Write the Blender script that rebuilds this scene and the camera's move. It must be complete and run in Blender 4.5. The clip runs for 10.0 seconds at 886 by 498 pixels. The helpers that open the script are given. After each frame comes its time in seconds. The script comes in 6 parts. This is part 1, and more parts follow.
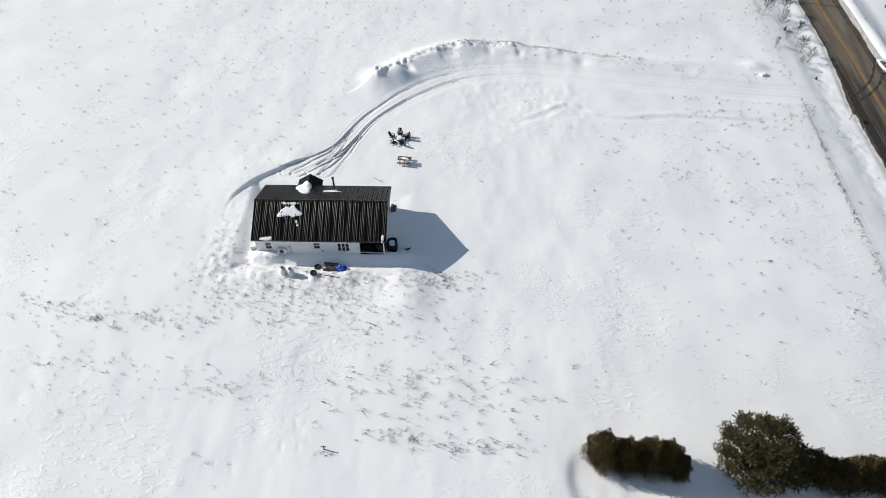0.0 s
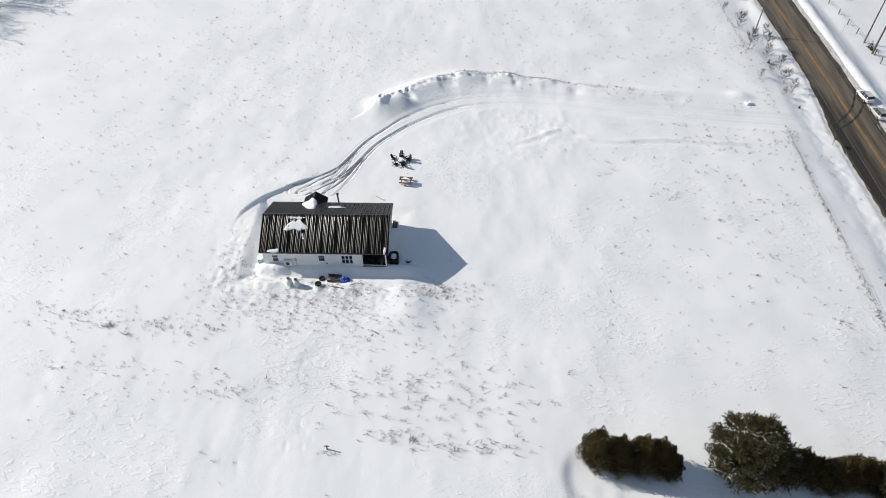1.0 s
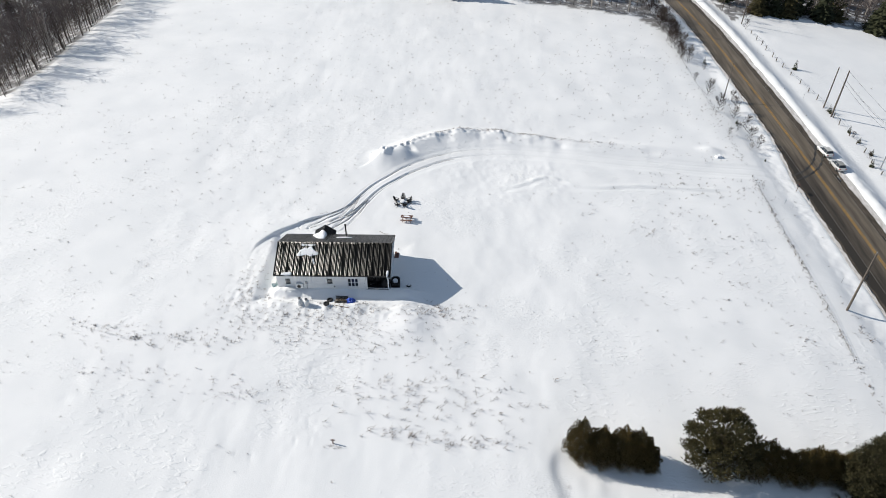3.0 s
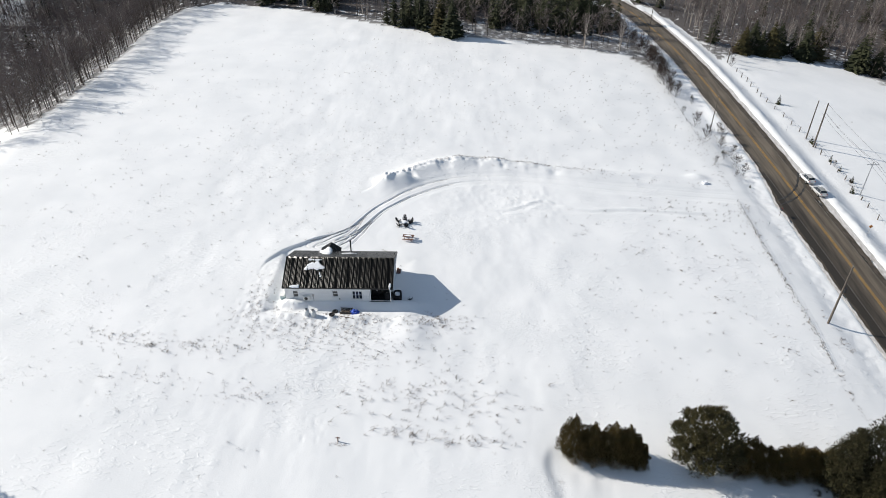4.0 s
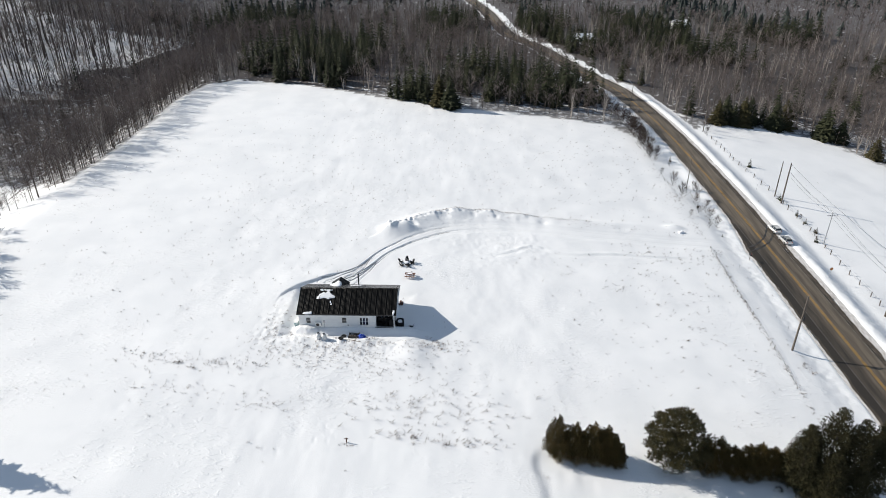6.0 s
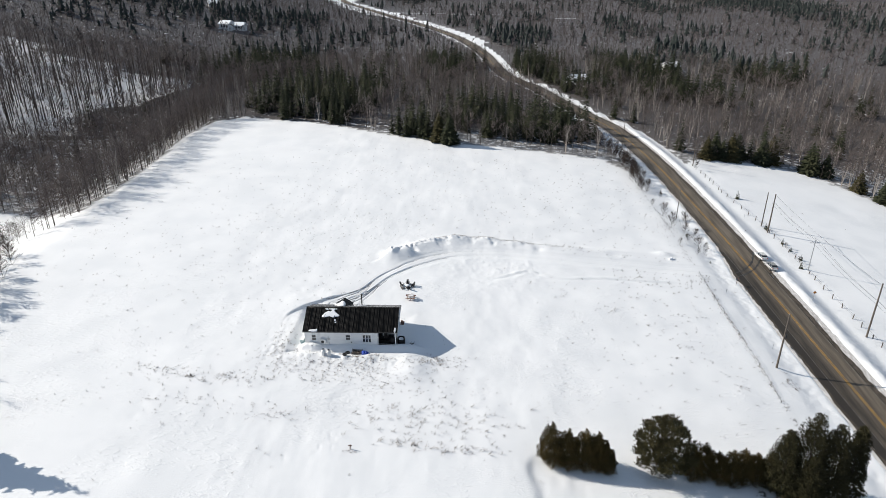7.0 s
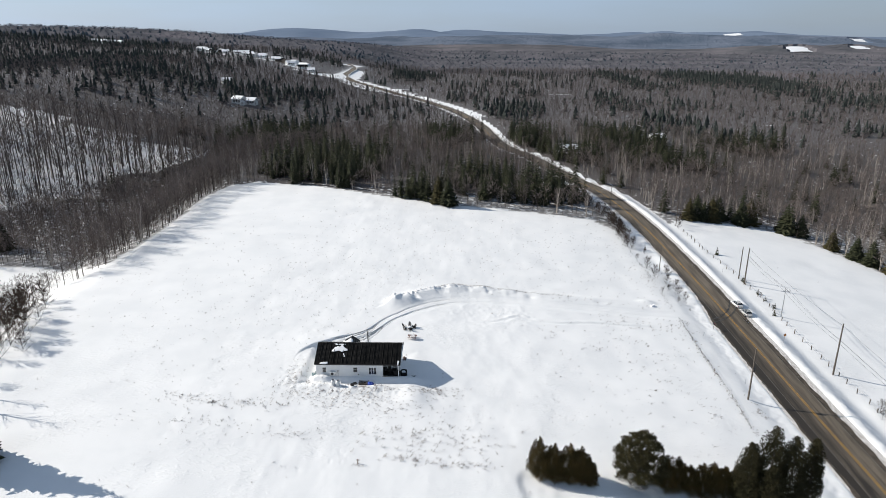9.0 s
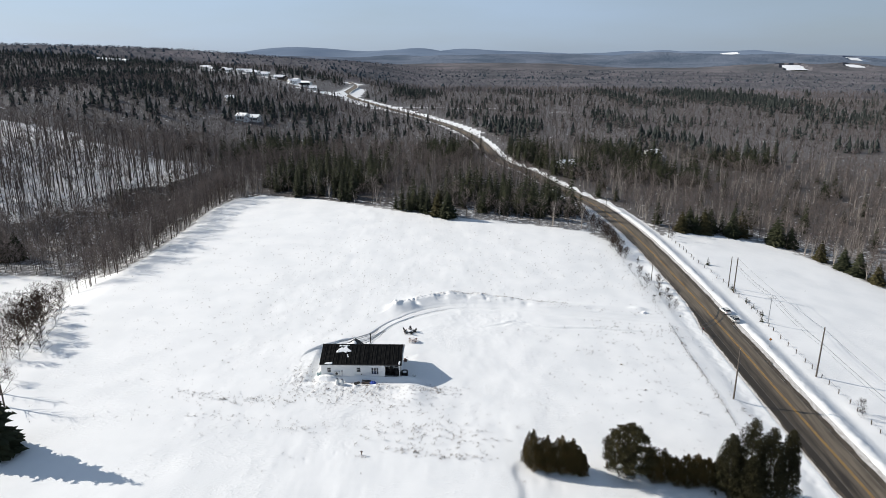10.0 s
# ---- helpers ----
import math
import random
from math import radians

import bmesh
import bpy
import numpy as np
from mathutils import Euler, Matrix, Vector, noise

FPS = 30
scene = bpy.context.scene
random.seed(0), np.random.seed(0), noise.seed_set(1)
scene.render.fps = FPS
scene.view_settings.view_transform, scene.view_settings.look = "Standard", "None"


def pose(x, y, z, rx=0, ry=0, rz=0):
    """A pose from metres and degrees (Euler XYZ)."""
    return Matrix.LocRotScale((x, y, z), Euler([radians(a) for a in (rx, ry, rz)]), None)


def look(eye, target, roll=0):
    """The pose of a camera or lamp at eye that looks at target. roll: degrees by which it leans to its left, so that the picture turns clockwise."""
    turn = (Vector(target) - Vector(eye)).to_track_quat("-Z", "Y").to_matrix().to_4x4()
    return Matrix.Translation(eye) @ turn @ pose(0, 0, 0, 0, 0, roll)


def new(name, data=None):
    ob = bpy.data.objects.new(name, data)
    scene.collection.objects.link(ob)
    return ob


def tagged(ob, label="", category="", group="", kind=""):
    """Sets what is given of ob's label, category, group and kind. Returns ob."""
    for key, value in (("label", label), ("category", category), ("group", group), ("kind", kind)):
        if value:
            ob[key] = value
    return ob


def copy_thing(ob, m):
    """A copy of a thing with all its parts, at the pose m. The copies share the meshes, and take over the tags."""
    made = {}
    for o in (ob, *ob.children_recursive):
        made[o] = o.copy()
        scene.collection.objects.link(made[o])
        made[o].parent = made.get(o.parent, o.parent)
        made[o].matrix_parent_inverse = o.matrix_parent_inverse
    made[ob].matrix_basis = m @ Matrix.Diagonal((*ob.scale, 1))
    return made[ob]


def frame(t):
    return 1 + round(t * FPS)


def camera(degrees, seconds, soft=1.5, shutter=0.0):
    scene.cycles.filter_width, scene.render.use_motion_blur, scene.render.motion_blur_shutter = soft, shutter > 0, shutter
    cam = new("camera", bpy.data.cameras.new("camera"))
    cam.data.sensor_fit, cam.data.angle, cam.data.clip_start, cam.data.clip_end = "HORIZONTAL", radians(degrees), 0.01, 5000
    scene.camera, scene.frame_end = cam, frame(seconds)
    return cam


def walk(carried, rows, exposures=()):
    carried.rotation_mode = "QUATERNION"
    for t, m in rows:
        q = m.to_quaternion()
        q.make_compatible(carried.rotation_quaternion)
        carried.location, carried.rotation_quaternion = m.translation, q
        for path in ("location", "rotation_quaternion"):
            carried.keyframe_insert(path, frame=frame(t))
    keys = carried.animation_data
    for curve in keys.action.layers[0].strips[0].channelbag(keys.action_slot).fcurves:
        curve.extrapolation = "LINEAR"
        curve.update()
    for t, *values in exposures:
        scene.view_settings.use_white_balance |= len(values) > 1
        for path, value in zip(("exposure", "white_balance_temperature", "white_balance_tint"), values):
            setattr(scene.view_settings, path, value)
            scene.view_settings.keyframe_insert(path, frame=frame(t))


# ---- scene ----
cam = camera(67.9, 10.0, soft=0.75)
METRES, EYE, TILT, LEAN, TURN = 64.13, 64.0, 1.5, 3.2, -2.0
ROWS = [
    (0.0, 0.0, 0.0, 0.0, 4.03, -51.56, -3.21),
    (0.5, 0.003, -0.0379, 0.0008, 4.05, -49.65, -3.21),
    (1.0, 0.0063, -0.0784, 0.0015, 4.05, -47.73, -3.22),
    (1.5, 0.0111, -0.1212, 0.0029, 4.05, -45.9, -3.18),
    (2.0, 0.0158, -0.1658, 0.0037, 4.03, -44.05, -3.16),
    (2.5, 0.021, -0.2113, 0.0048, 4.02, -42.15, -3.16),
    (4.0, 0.0349, -0.3605, 0.0099, 4.06, -36.55, -3.12),
    (4.5, 0.0393, -0.4118, 0.011, 4.06, -34.81, -3.14),
    (5.0, 0.0435, -0.4635, 0.0126, 4.07, -33.1, -3.15),
    (5.5, 0.0481, -0.5163, 0.0138, 4.06, -31.38, -3.16),
    (7.0, 0.0613, -0.6731, 0.0152, 4.03, -26.12, -3.2),
    (7.5, 0.0663, -0.7261, 0.0167, 4.03, -24.44, -3.2),
    (8.0, 0.0703, -0.78, 0.0179, 4.02, -22.71, -3.2),
    (8.5, 0.0744, -0.8338, 0.0188, 4.02, -21.03, -3.2),
    (9.0, 0.0791, -0.8876, 0.0203, 4.02, -19.9, -3.21),
    (9.5, 0.0841, -0.9418, 0.0214, 4.02, -19.2, -3.2),
    (10.0, 0.0892, -0.9956, 0.0231, 4.02, -18.4, -3.21),
]
walk(cam, [(t, pose(0, 0, EYE, TILT, LEAN, TURN) @ pose(METRES * x, METRES * y, METRES * z, 90 + pitch, roll, yaw)) for t, x, y, z, yaw, pitch, roll in ROWS],
     exposures=[(0, -0.03, 6590, 8), (2.5, 0.04, 6590, 8), (5.0, 0.12, 6590, 8), (10, 0.14, 6590, 8)])

# ---- light ----
SUN_DIR = Vector((-0.833, 0.176, 0.525)).normalized()   # towards the sun
world = bpy.data.worlds.new("world")
scene.world = world
world.use_nodes = True
wn = world.node_tree.nodes
sky = wn.new("ShaderNodeTexSky")
sky.sky_type = 'NISHITA'
sky.sun_disc = False
sky.sun_elevation = math.asin(SUN_DIR.z)
sky.sun_rotation = math.atan2(SUN_DIR.x, SUN_DIR.y)
sky.altitude = 300
sky.air_density = 1.0
sky.dust_density = 0.9
sky.ozone_density = 1.0
wn["Background"].inputs["Strength"].default_value = 0.0565
veil = wn.new("ShaderNodeMix")           # thin high cloud over a clear sky
veil.data_type = 'RGBA'
towards = wn.new("ShaderNodeVectorMath")       # the thin cloud is brighter on the sun's side
towards.operation = 'DOT_PRODUCT'
towards.inputs[1].default_value = SUN_DIR
glow = wn.new("ShaderNodeMapRange")
for key, val in (("From Min", -0.3), ("From Max", 0.9), ("To Min", 0.93), ("To Max", 1.62)):
    glow.inputs[key].default_value = val
haze = wn.new("ShaderNodeVectorMath")
haze.operation = 'SCALE'
haze.inputs[0].default_value = (5.8, 7.6, 10.4)
world.node_tree.links.new(towards.outputs["Value"], glow.inputs["Value"])
world.node_tree.links.new(glow.outputs[0], haze.inputs["Scale"])
world.node_tree.links.new(haze.outputs[0], veil.inputs["B"])
cloud_at = wn.new("ShaderNodeTexCoord")
cloud_map = wn.new("ShaderNodeMapping")
cloud_map.inputs["Scale"].default_value = (1.2, 1.2, 7.0)
cloud_map.inputs["Rotation"].default_value = (0.12, 0.05, 0.4)
cloud = wn.new("ShaderNodeTexNoise")
cloud.inputs["Scale"].default_value = 1.6
cloud.inputs["Detail"].default_value = 5
streak = wn.new("ShaderNodeMapRange")
for key, val in (("From Min", 0.35), ("From Max", 0.75), ("To Min", 0.60), ("To Max", 0.86)):
    streak.inputs[key].default_value = val
world.node_tree.links.new(cloud_at.outputs["Generated"], cloud_map.inputs["Vector"])
world.node_tree.links.new(cloud_at.outputs["Generated"], towards.inputs[0])
world.node_tree.links.new(cloud_map.outputs[0], cloud.inputs["Vector"])
world.node_tree.links.new(cloud.outputs["Fac"], streak.inputs["Value"])
height = wn.new("ShaderNodeSeparateXYZ")       # the veil thins out overhead
thinner = wn.new("ShaderNodeMapRange")
for key, val in (("From Min", 0.12), ("From Max", 0.62), ("To Min", 1.0), ("To Max", 0.30)):
    thinner.inputs[key].default_value = val
cover = wn.new("ShaderNodeMath")
cover.operation = 'MULTIPLY'
world.node_tree.links.new(cloud_at.outputs["Generated"], height.inputs[0])
world.node_tree.links.new(height.outputs["Z"], thinner.inputs["Value"])
world.node_tree.links.new(streak.outputs[0], cover.inputs[0])
world.node_tree.links.new(thinner.outputs[0], cover.inputs[1])
world.node_tree.links.new(cover.outputs[0], veil.inputs["Factor"])
world.node_tree.links.new(sky.outputs[0], veil.inputs["A"])
world.node_tree.links.new(veil.outputs["Result"], wn["Background"].inputs[0])
sun = new("sun", bpy.data.lights.new("sun", "SUN"))
sun.data.energy = 4.6
sun.data.angle = radians(0.53)
sun.data.color = (1.0, 0.945, 0.875)
sun.matrix_world = look(SUN_DIR * 400, (0, 0, 0))


# ---- materials ----
def material(name, colour, rough=0.8, metal=0.0, vary=0.0, scale=1.0, bump=0.0, bump_scale=10.0, second=None, stretch=(1, 1, 1), spec=0.5, island=False, detail=4.0):
    """Principled surface whose colour goes between two tones by noise, with a fine relief."""
    m = bpy.data.materials.new(name)
    m.use_nodes = True
    nt = m.node_tree
    p = nt.nodes["Principled BSDF"]
    p.inputs["Roughness"].default_value = rough
    p.inputs["Metallic"].default_value = metal
    p.inputs["Specular IOR Level"].default_value = spec
    p.inputs["Base Color"].default_value = (*colour, 1)
    geo = nt.nodes.new("ShaderNodeNewGeometry")
    place = nt.nodes.new("ShaderNodeMapping")
    place.inputs["Scale"].default_value = stretch
    nt.links.new(geo.outputs["Position"], place.inputs["Vector"])
    if vary or second:
        second = second or tuple(c * (1 - vary) for c in colour)
        n = nt.nodes.new("ShaderNodeTexNoise")
        n.inputs["Scale"].default_value = scale
        n.inputs["Detail"].default_value = detail
        nt.links.new(place.outputs[0], n.inputs["Vector"])
        ramp = nt.nodes.new("ShaderNodeMapRange")
        ramp.inputs["From Min"].default_value = 0.32
        ramp.inputs["From Max"].default_value = 0.68
        nt.links.new(n.outputs["Fac"], ramp.inputs["Value"])
        mix = nt.nodes.new("ShaderNodeMix")
        mix.data_type = 'RGBA'
        mix.inputs["A"].default_value = (*colour, 1)
        mix.inputs["B"].default_value = (*second, 1)
        fac = ramp.outputs[0]
        if island:
            half = nt.nodes.new("ShaderNodeMix")
            half.inputs[0].default_value = 0.5
            nt.links.new(fac, half.inputs[2])
            nt.links.new(geo.outputs["Random Per Island"], half.inputs[3])
            fac = half.outputs[0]
        nt.links.new(fac, mix.inputs["Factor"])
        nt.links.new(mix.outputs["Result"], p.inputs["Base Color"])
    if bump:
        n = nt.nodes.new("ShaderNodeTexNoise")
        n.inputs["Scale"].default_value = bump_scale
        n.inputs["Detail"].default_value = 5
        nt.links.new(place.outputs[0], n.inputs["Vector"])
        b = nt.nodes.new("ShaderNodeBump")
        b.inputs["Strength"].default_value = 1.0
        b.inputs["Distance"].default_value = bump
        nt.links.new(n.outputs["Fac"], b.inputs["Height"])
        nt.links.new(b.outputs[0], p.inputs["Normal"])
    return m


def snow_field():
    """Wind-packed snow: broad drifts, patches of pitted crust, fine grain."""
    m = bpy.data.materials.new("snow")
    m.use_nodes = True
    nt = m.node_tree
    p = nt.nodes["Principled BSDF"]
    p.inputs["Roughness"].default_value = 0.6
    p.inputs["Specular IOR Level"].default_value = 0.25
    geo = nt.nodes.new("ShaderNodeNewGeometry")

    def noise_at(scale, detail, stretch=(1, 1, 1), turn=0.0, distort=0.0):
        mp = nt.nodes.new("ShaderNodeMapping")
        mp.inputs["Scale"].default_value = stretch
        mp.inputs["Rotation"].default_value = (0, 0, turn)
        nt.links.new(geo.outputs["Position"], mp.inputs["Vector"])
        n = nt.nodes.new("ShaderNodeTexNoise")
        n.inputs["Scale"].default_value = scale
        n.inputs["Detail"].default_value = detail
        n.inputs["Distortion"].default_value = distort
        nt.links.new(mp.outputs[0], n.inputs["Vector"])
        return n.outputs["Fac"]

    def ranged(v, lo, hi, a=0.0, b=1.0):
        r = nt.nodes.new("ShaderNodeMapRange")
        r.interpolation_type = 'SMOOTHSTEP'
        for key, val in (("From Min", lo), ("From Max", hi), ("To Min", a), ("To Max", b)):
            r.inputs[key].default_value = val
        nt.links.new(v, r.inputs["Value"])
        return r.outputs[0]

    def calc(op, a, b):
        q = nt.nodes.new("ShaderNodeMath")
        q.operation = op
        for i, v in enumerate((a, b)):
            if isinstance(v, (int, float)):
                q.inputs[i].default_value = v
            else:
                nt.links.new(v, q.inputs[i])
        return q.outputs[0]

    drift = calc('MULTIPLY', noise_at(0.22, 3, (1, 0.6, 1), 0.5), 0.034)
    pits = calc('MULTIPLY', ranged(noise_at(1.6, 3, (0.6, 1.25, 1), 0.5, 0.5), 0.50, 0.66), ranged(noise_at(0.07, 2), 0.47, 0.62))
    pits = calc('MULTIPLY', pits, 0.024)
    fine_pits = calc('MULTIPLY', ranged(noise_at(4.2, 2, (0.55, 1.3, 1), 0.45, 0.3), 0.50, 0.68), ranged(noise_at(0.10, 2, (1, 1, 1), 2.0), 0.52, 0.66))
    fine_pits = calc('MULTIPLY', fine_pits, 0.020)
    grain = calc('MULTIPLY', noise_at(7.0, 4), 0.010)
    h = calc('ADD', calc('ADD', drift, pits), calc('ADD', fine_pits, grain))
    b = nt.nodes.new("ShaderNodeBump")
    b.inputs["Distance"].default_value = 1.0
    b.inputs["Strength"].default_value = 1.0
    nt.links.new(h, b.inputs["Height"])
    nt.links.new(b.outputs[0], p.inputs["Normal"])
    # woods floor: leaf litter, twigs and earth, darker also in place of crown shade
    lit = nt.nodes.new("ShaderNodeAttribute")
    lit.attribute_name = "litter_shade"
    cover = calc('MINIMUM', calc('MULTIPLY', lit.outputs["Fac"], ranged(noise_at(0.55, 4), 0.28, 0.54)), 0.95)
    mix = nt.nodes.new("ShaderNodeMix")
    mix.data_type = 'RGBA'
    mix.inputs["A"].default_value = (0.90, 0.90, 0.90, 1)
    mix.inputs["B"].default_value = (0.84, 0.845, 0.85, 1)
    nt.links.new(ranged(noise_at(0.12, 5), 0.35, 0.68), mix.inputs["Factor"])
    floor_mix = nt.nodes.new("ShaderNodeMix")
    floor_mix.data_type = 'RGBA'
    floor_mix.inputs["B"].default_value = (0.070, 0.058, 0.053, 1)
    nt.links.new(mix.outputs["Result"], floor_mix.inputs["A"])
    nt.links.new(cover, floor_mix.inputs["Factor"])
    nt.links.new(floor_mix.outputs["Result"], p.inputs["Base Color"])
    return m


SNOW = snow_field()
SNOW_LUMP = material("snow_lump", (0.88, 0.89, 0.91), 0.65, vary=0.04, scale=2.0, bump=0.03, bump_scale=6, spec=0.25)
ASPHALT = material("asphalt", (0.092, 0.074, 0.054), 0.75, second=(0.172, 0.142, 0.108), scale=0.35, bump=0.008, bump_scale=30, stretch=(3.0, 0.25, 1))
WET = material("wet_asphalt", (0.022, 0.020, 0.018), 0.45, second=(0.04, 0.036, 0.03), scale=0.8, stretch=(2, 0.4, 1))
DIRT = material("dirt_slush", (0.036, 0.028, 0.020), 0.8, second=(0.10, 0.08, 0.062), scale=1.4, bump=0.03, bump_scale=8, stretch=(1.5, 0.6, 1))
SLUSH = material("grey_slush", (0.42, 0.39, 0.36), 0.7, second=(0.72, 0.70, 0.68), scale=1.8, bump=0.05, bump_scale=6, stretch=(1.5, 0.5, 1))
YELLOW = material("yellow_paint", (0.44, 0.24, 0.035), 0.7, second=(0.22, 0.13, 0.05), scale=1.6)
WHITE_WORN = material("worn_white_paint", (0.20, 0.185, 0.165), 0.7, second=(0.085, 0.07, 0.058), scale=1.2)
ROOF = material("dark_metal_roof", (0.006, 0.0058, 0.0055), 0.2, second=(0.017, 0.016, 0.015), scale=1.3, stretch=(2.6, 0.06, 0.06), spec=0.09)


def corrugate(m, height, scale):
    """Rolled ribs across x, slightly uneven, as a relief."""
    nt = m.node_tree
    geo = nt.nodes.new("ShaderNodeNewGeometry")
    w = nt.nodes.new("ShaderNodeTexWave")
    w.bands_direction = 'X'
    w.inputs["Scale"].default_value = scale
    w.inputs["Distortion"].default_value = 0.0
    w.inputs["Detail Scale"].default_value = 1.5
    nt.links.new(geo.outputs["Position"], w.inputs["Vector"])
    n = nt.nodes.new("ShaderNodeTexNoise")
    n.inputs["Scale"].default_value = 2.2
    n.inputs["Detail"].default_value = 4
    mp = nt.nodes.new("ShaderNodeMapping")
    mp.inputs["Scale"].default_value = (1.6, 0.12, 0.12)
    nt.links.new(geo.outputs["Position"], mp.inputs["Vector"])
    nt.links.new(mp.outputs[0], n.inputs["Vector"])
    k = nt.nodes.new("ShaderNodeMath")
    k.operation = 'MULTIPLY_ADD'
    k.inputs[1].default_value = 0.16
    nt.links.new(n.outputs["Fac"], k.inputs[0])
    nt.links.new(w.outputs["Fac"], k.inputs[2])
    b = nt.nodes.new("ShaderNodeBump")
    b.inputs["Distance"].default_value = height
    nt.links.new(k.outputs[0], b.inputs["Height"])
    nt.links.new(b.outputs[0], nt.nodes["Principled BSDF"].inputs["Normal"])


def scuffed(m, lo, hi):
    """Gloss that changes from sheet to sheet and in short dashes down the slope."""
    nt = m.node_tree
    geo = nt.nodes.new("ShaderNodeNewGeometry")
    bits = []
    for stretch, scale in (((1.1, 0.02, 0.02), 1.0), ((5.0, 1.5, 1.5), 1.6)):
        mp = nt.nodes.new("ShaderNodeMapping")
        mp.inputs["Scale"].default_value = stretch
        n = nt.nodes.new("ShaderNodeTexNoise")
        n.inputs["Scale"].default_value = scale
        n.inputs["Detail"].default_value = 3
        nt.links.new(geo.outputs["Position"], mp.inputs["Vector"])
        nt.links.new(mp.outputs[0], n.inputs["Vector"])
        bits.append(n.outputs["Fac"])
    add = nt.nodes.new("ShaderNodeMath")
    add.operation = 'ADD'
    nt.links.new(bits[0], add.inputs[0])
    nt.links.new(bits[1], add.inputs[1])
    r = nt.nodes.new("ShaderNodeMapRange")
    for key, val in (("From Min", 0.75), ("From Max", 1.25), ("To Min", lo), ("To Max", hi)):
        r.inputs[key].default_value = val
    nt.links.new(add.outputs[0], r.inputs["Value"])
    nt.links.new(r.outputs[0], nt.nodes["Principled BSDF"].inputs["Roughness"])


corrugate(ROOF, 0.029, 1.75)
scuffed(ROOF, 0.16, 0.23)
SEAM = material("dark_roof_seam", (0.006, 0.0055, 0.005), 0.5, vary=0.3, scale=3, spec=0.15)
SIDING = material("white_siding", (0.80, 0.80, 0.79), 0.55, vary=0.06, scale=1.2, stretch=(0.4, 0.4, 4))
TRIM = material("white_trim", (0.82, 0.82, 0.81), 0.5, vary=0.04, scale=3)
GLASS = material("window_glass", (0.03, 0.035, 0.04), 0.06, spec=0.8)
DARK = material("dark_metal", (0.015, 0.015, 0.016), 0.45, vary=0.3, scale=6)
RUBBER = material("black_rubber", (0.012, 0.012, 0.012), 0.8, vary=0.3, scale=9)
PLASTIC_BLACK = material("black_plastic", (0.009, 0.009, 0.010), 0.6, vary=0.25, scale=5, spec=0.25)
WOOD = material("weathered_wood", (0.20, 0.155, 0.115), 0.85, second=(0.11, 0.085, 0.065), scale=3, stretch=(1, 1, 0.25), bump=0.006, bump_scale=20)
POLE_WOOD = material("grey_pole_wood", (0.15, 0.125, 0.10), 0.9, second=(0.085, 0.07, 0.06), scale=2.5, stretch=(2, 2, 0.15), bump=0.008, bump_scale=12)
RED_WOOD = material("red_brown_wood", (0.17, 0.088, 0.062), 0.8, second=(0.11, 0.05, 0.035), scale=4)
GREY_METAL = material("grey_metal", (0.42, 0.43, 0.44), 0.4, metal=0.6, vary=0.15, scale=4)
TANK_WHITE = material("tank_white", (0.78, 0.78, 0.76), 0.4, vary=0.08, scale=3)
BLUE_TARP = material("blue_tarp", (0.012, 0.05, 0.36), 0.45, second=(0.02, 0.09, 0.5), scale=4, bump=0.03, bump_scale=5)
TEAL = material("teal_plastic", (0.03, 0.20, 0.22), 0.5, second=(0.5, 0.55, 0.55), scale=3)
CAR_WHITE = material("car_white_paint", (0.80, 0.80, 0.79), 0.2, vary=0.05, scale=2, spec=0.6)
CAR_SILVER = material("car_silver_paint", (0.62, 0.62, 0.61), 0.25, metal=0.2, vary=0.06, scale=2, spec=0.6)
RED_LAMP = material("red_lamp_glass", (0.35, 0.015, 0.012), 0.2)
ORANGE = material("orange_sign", (0.55, 0.20, 0.03), 0.5, vary=0.2, scale=3)
BARK = material("grey_brown_bark", (0.125, 0.104, 0.09), 0.95, second=(0.06, 0.049, 0.043), scale=0.25, island=True, spec=0.2)
TWIG = material("bare_twigs", (0.245, 0.205, 0.188), 0.95, second=(0.125, 0.104, 0.098), scale=0.06, island=True, spec=0.1)
BUSH_TWIG = material("dark_bush_twigs", (0.085, 0.062, 0.050), 0.95, second=(0.035, 0.026, 0.022), scale=0.3, island=True, spec=0.1)
BIRCH = material("pale_birch_bark", (0.55, 0.50, 0.45), 0.9, second=(0.30, 0.26, 0.23), scale=0.5, island=True, spec=0.2)
NEEDLES = material("dark_spruce_needles", (0.024, 0.030, 0.016), 0.85, second=(0.050, 0.052, 0.027), scale=0.08, island=True, spec=0.2)
SHELTER = material("dense_spruce_needles", (0.018, 0.019, 0.009), 0.85, second=(0.056, 0.049, 0.022), scale=0.5, island=True, spec=0.2)
CEDAR = material("olive_cedar_foliage", (0.034, 0.029, 0.011), 0.85, second=(0.115, 0.079, 0.026), scale=0.5, island=True, spec=0.2)
PINE = material("pine_needles", (0.026, 0.027, 0.012), 0.85, second=(0.085, 0.070, 0.030), scale=0.6, island=True, spec=0.2)
WEED = material("dry_weed", (0.17, 0.115, 0.08), 0.95, second=(0.07, 0.048, 0.038), scale=0.3, island=True, spec=0.1)
# mid-distance needles: haze put into the colour, paler and greyer than nearby
HAZED_MID_NEEDLES = material("spruce_needles_hazed", (0.034, 0.041, 0.038), 0.9, second=(0.055, 0.062, 0.058), scale=0.03, island=True, spec=0.1)
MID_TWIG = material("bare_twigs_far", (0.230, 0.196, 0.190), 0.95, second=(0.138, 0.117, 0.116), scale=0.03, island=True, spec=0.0)
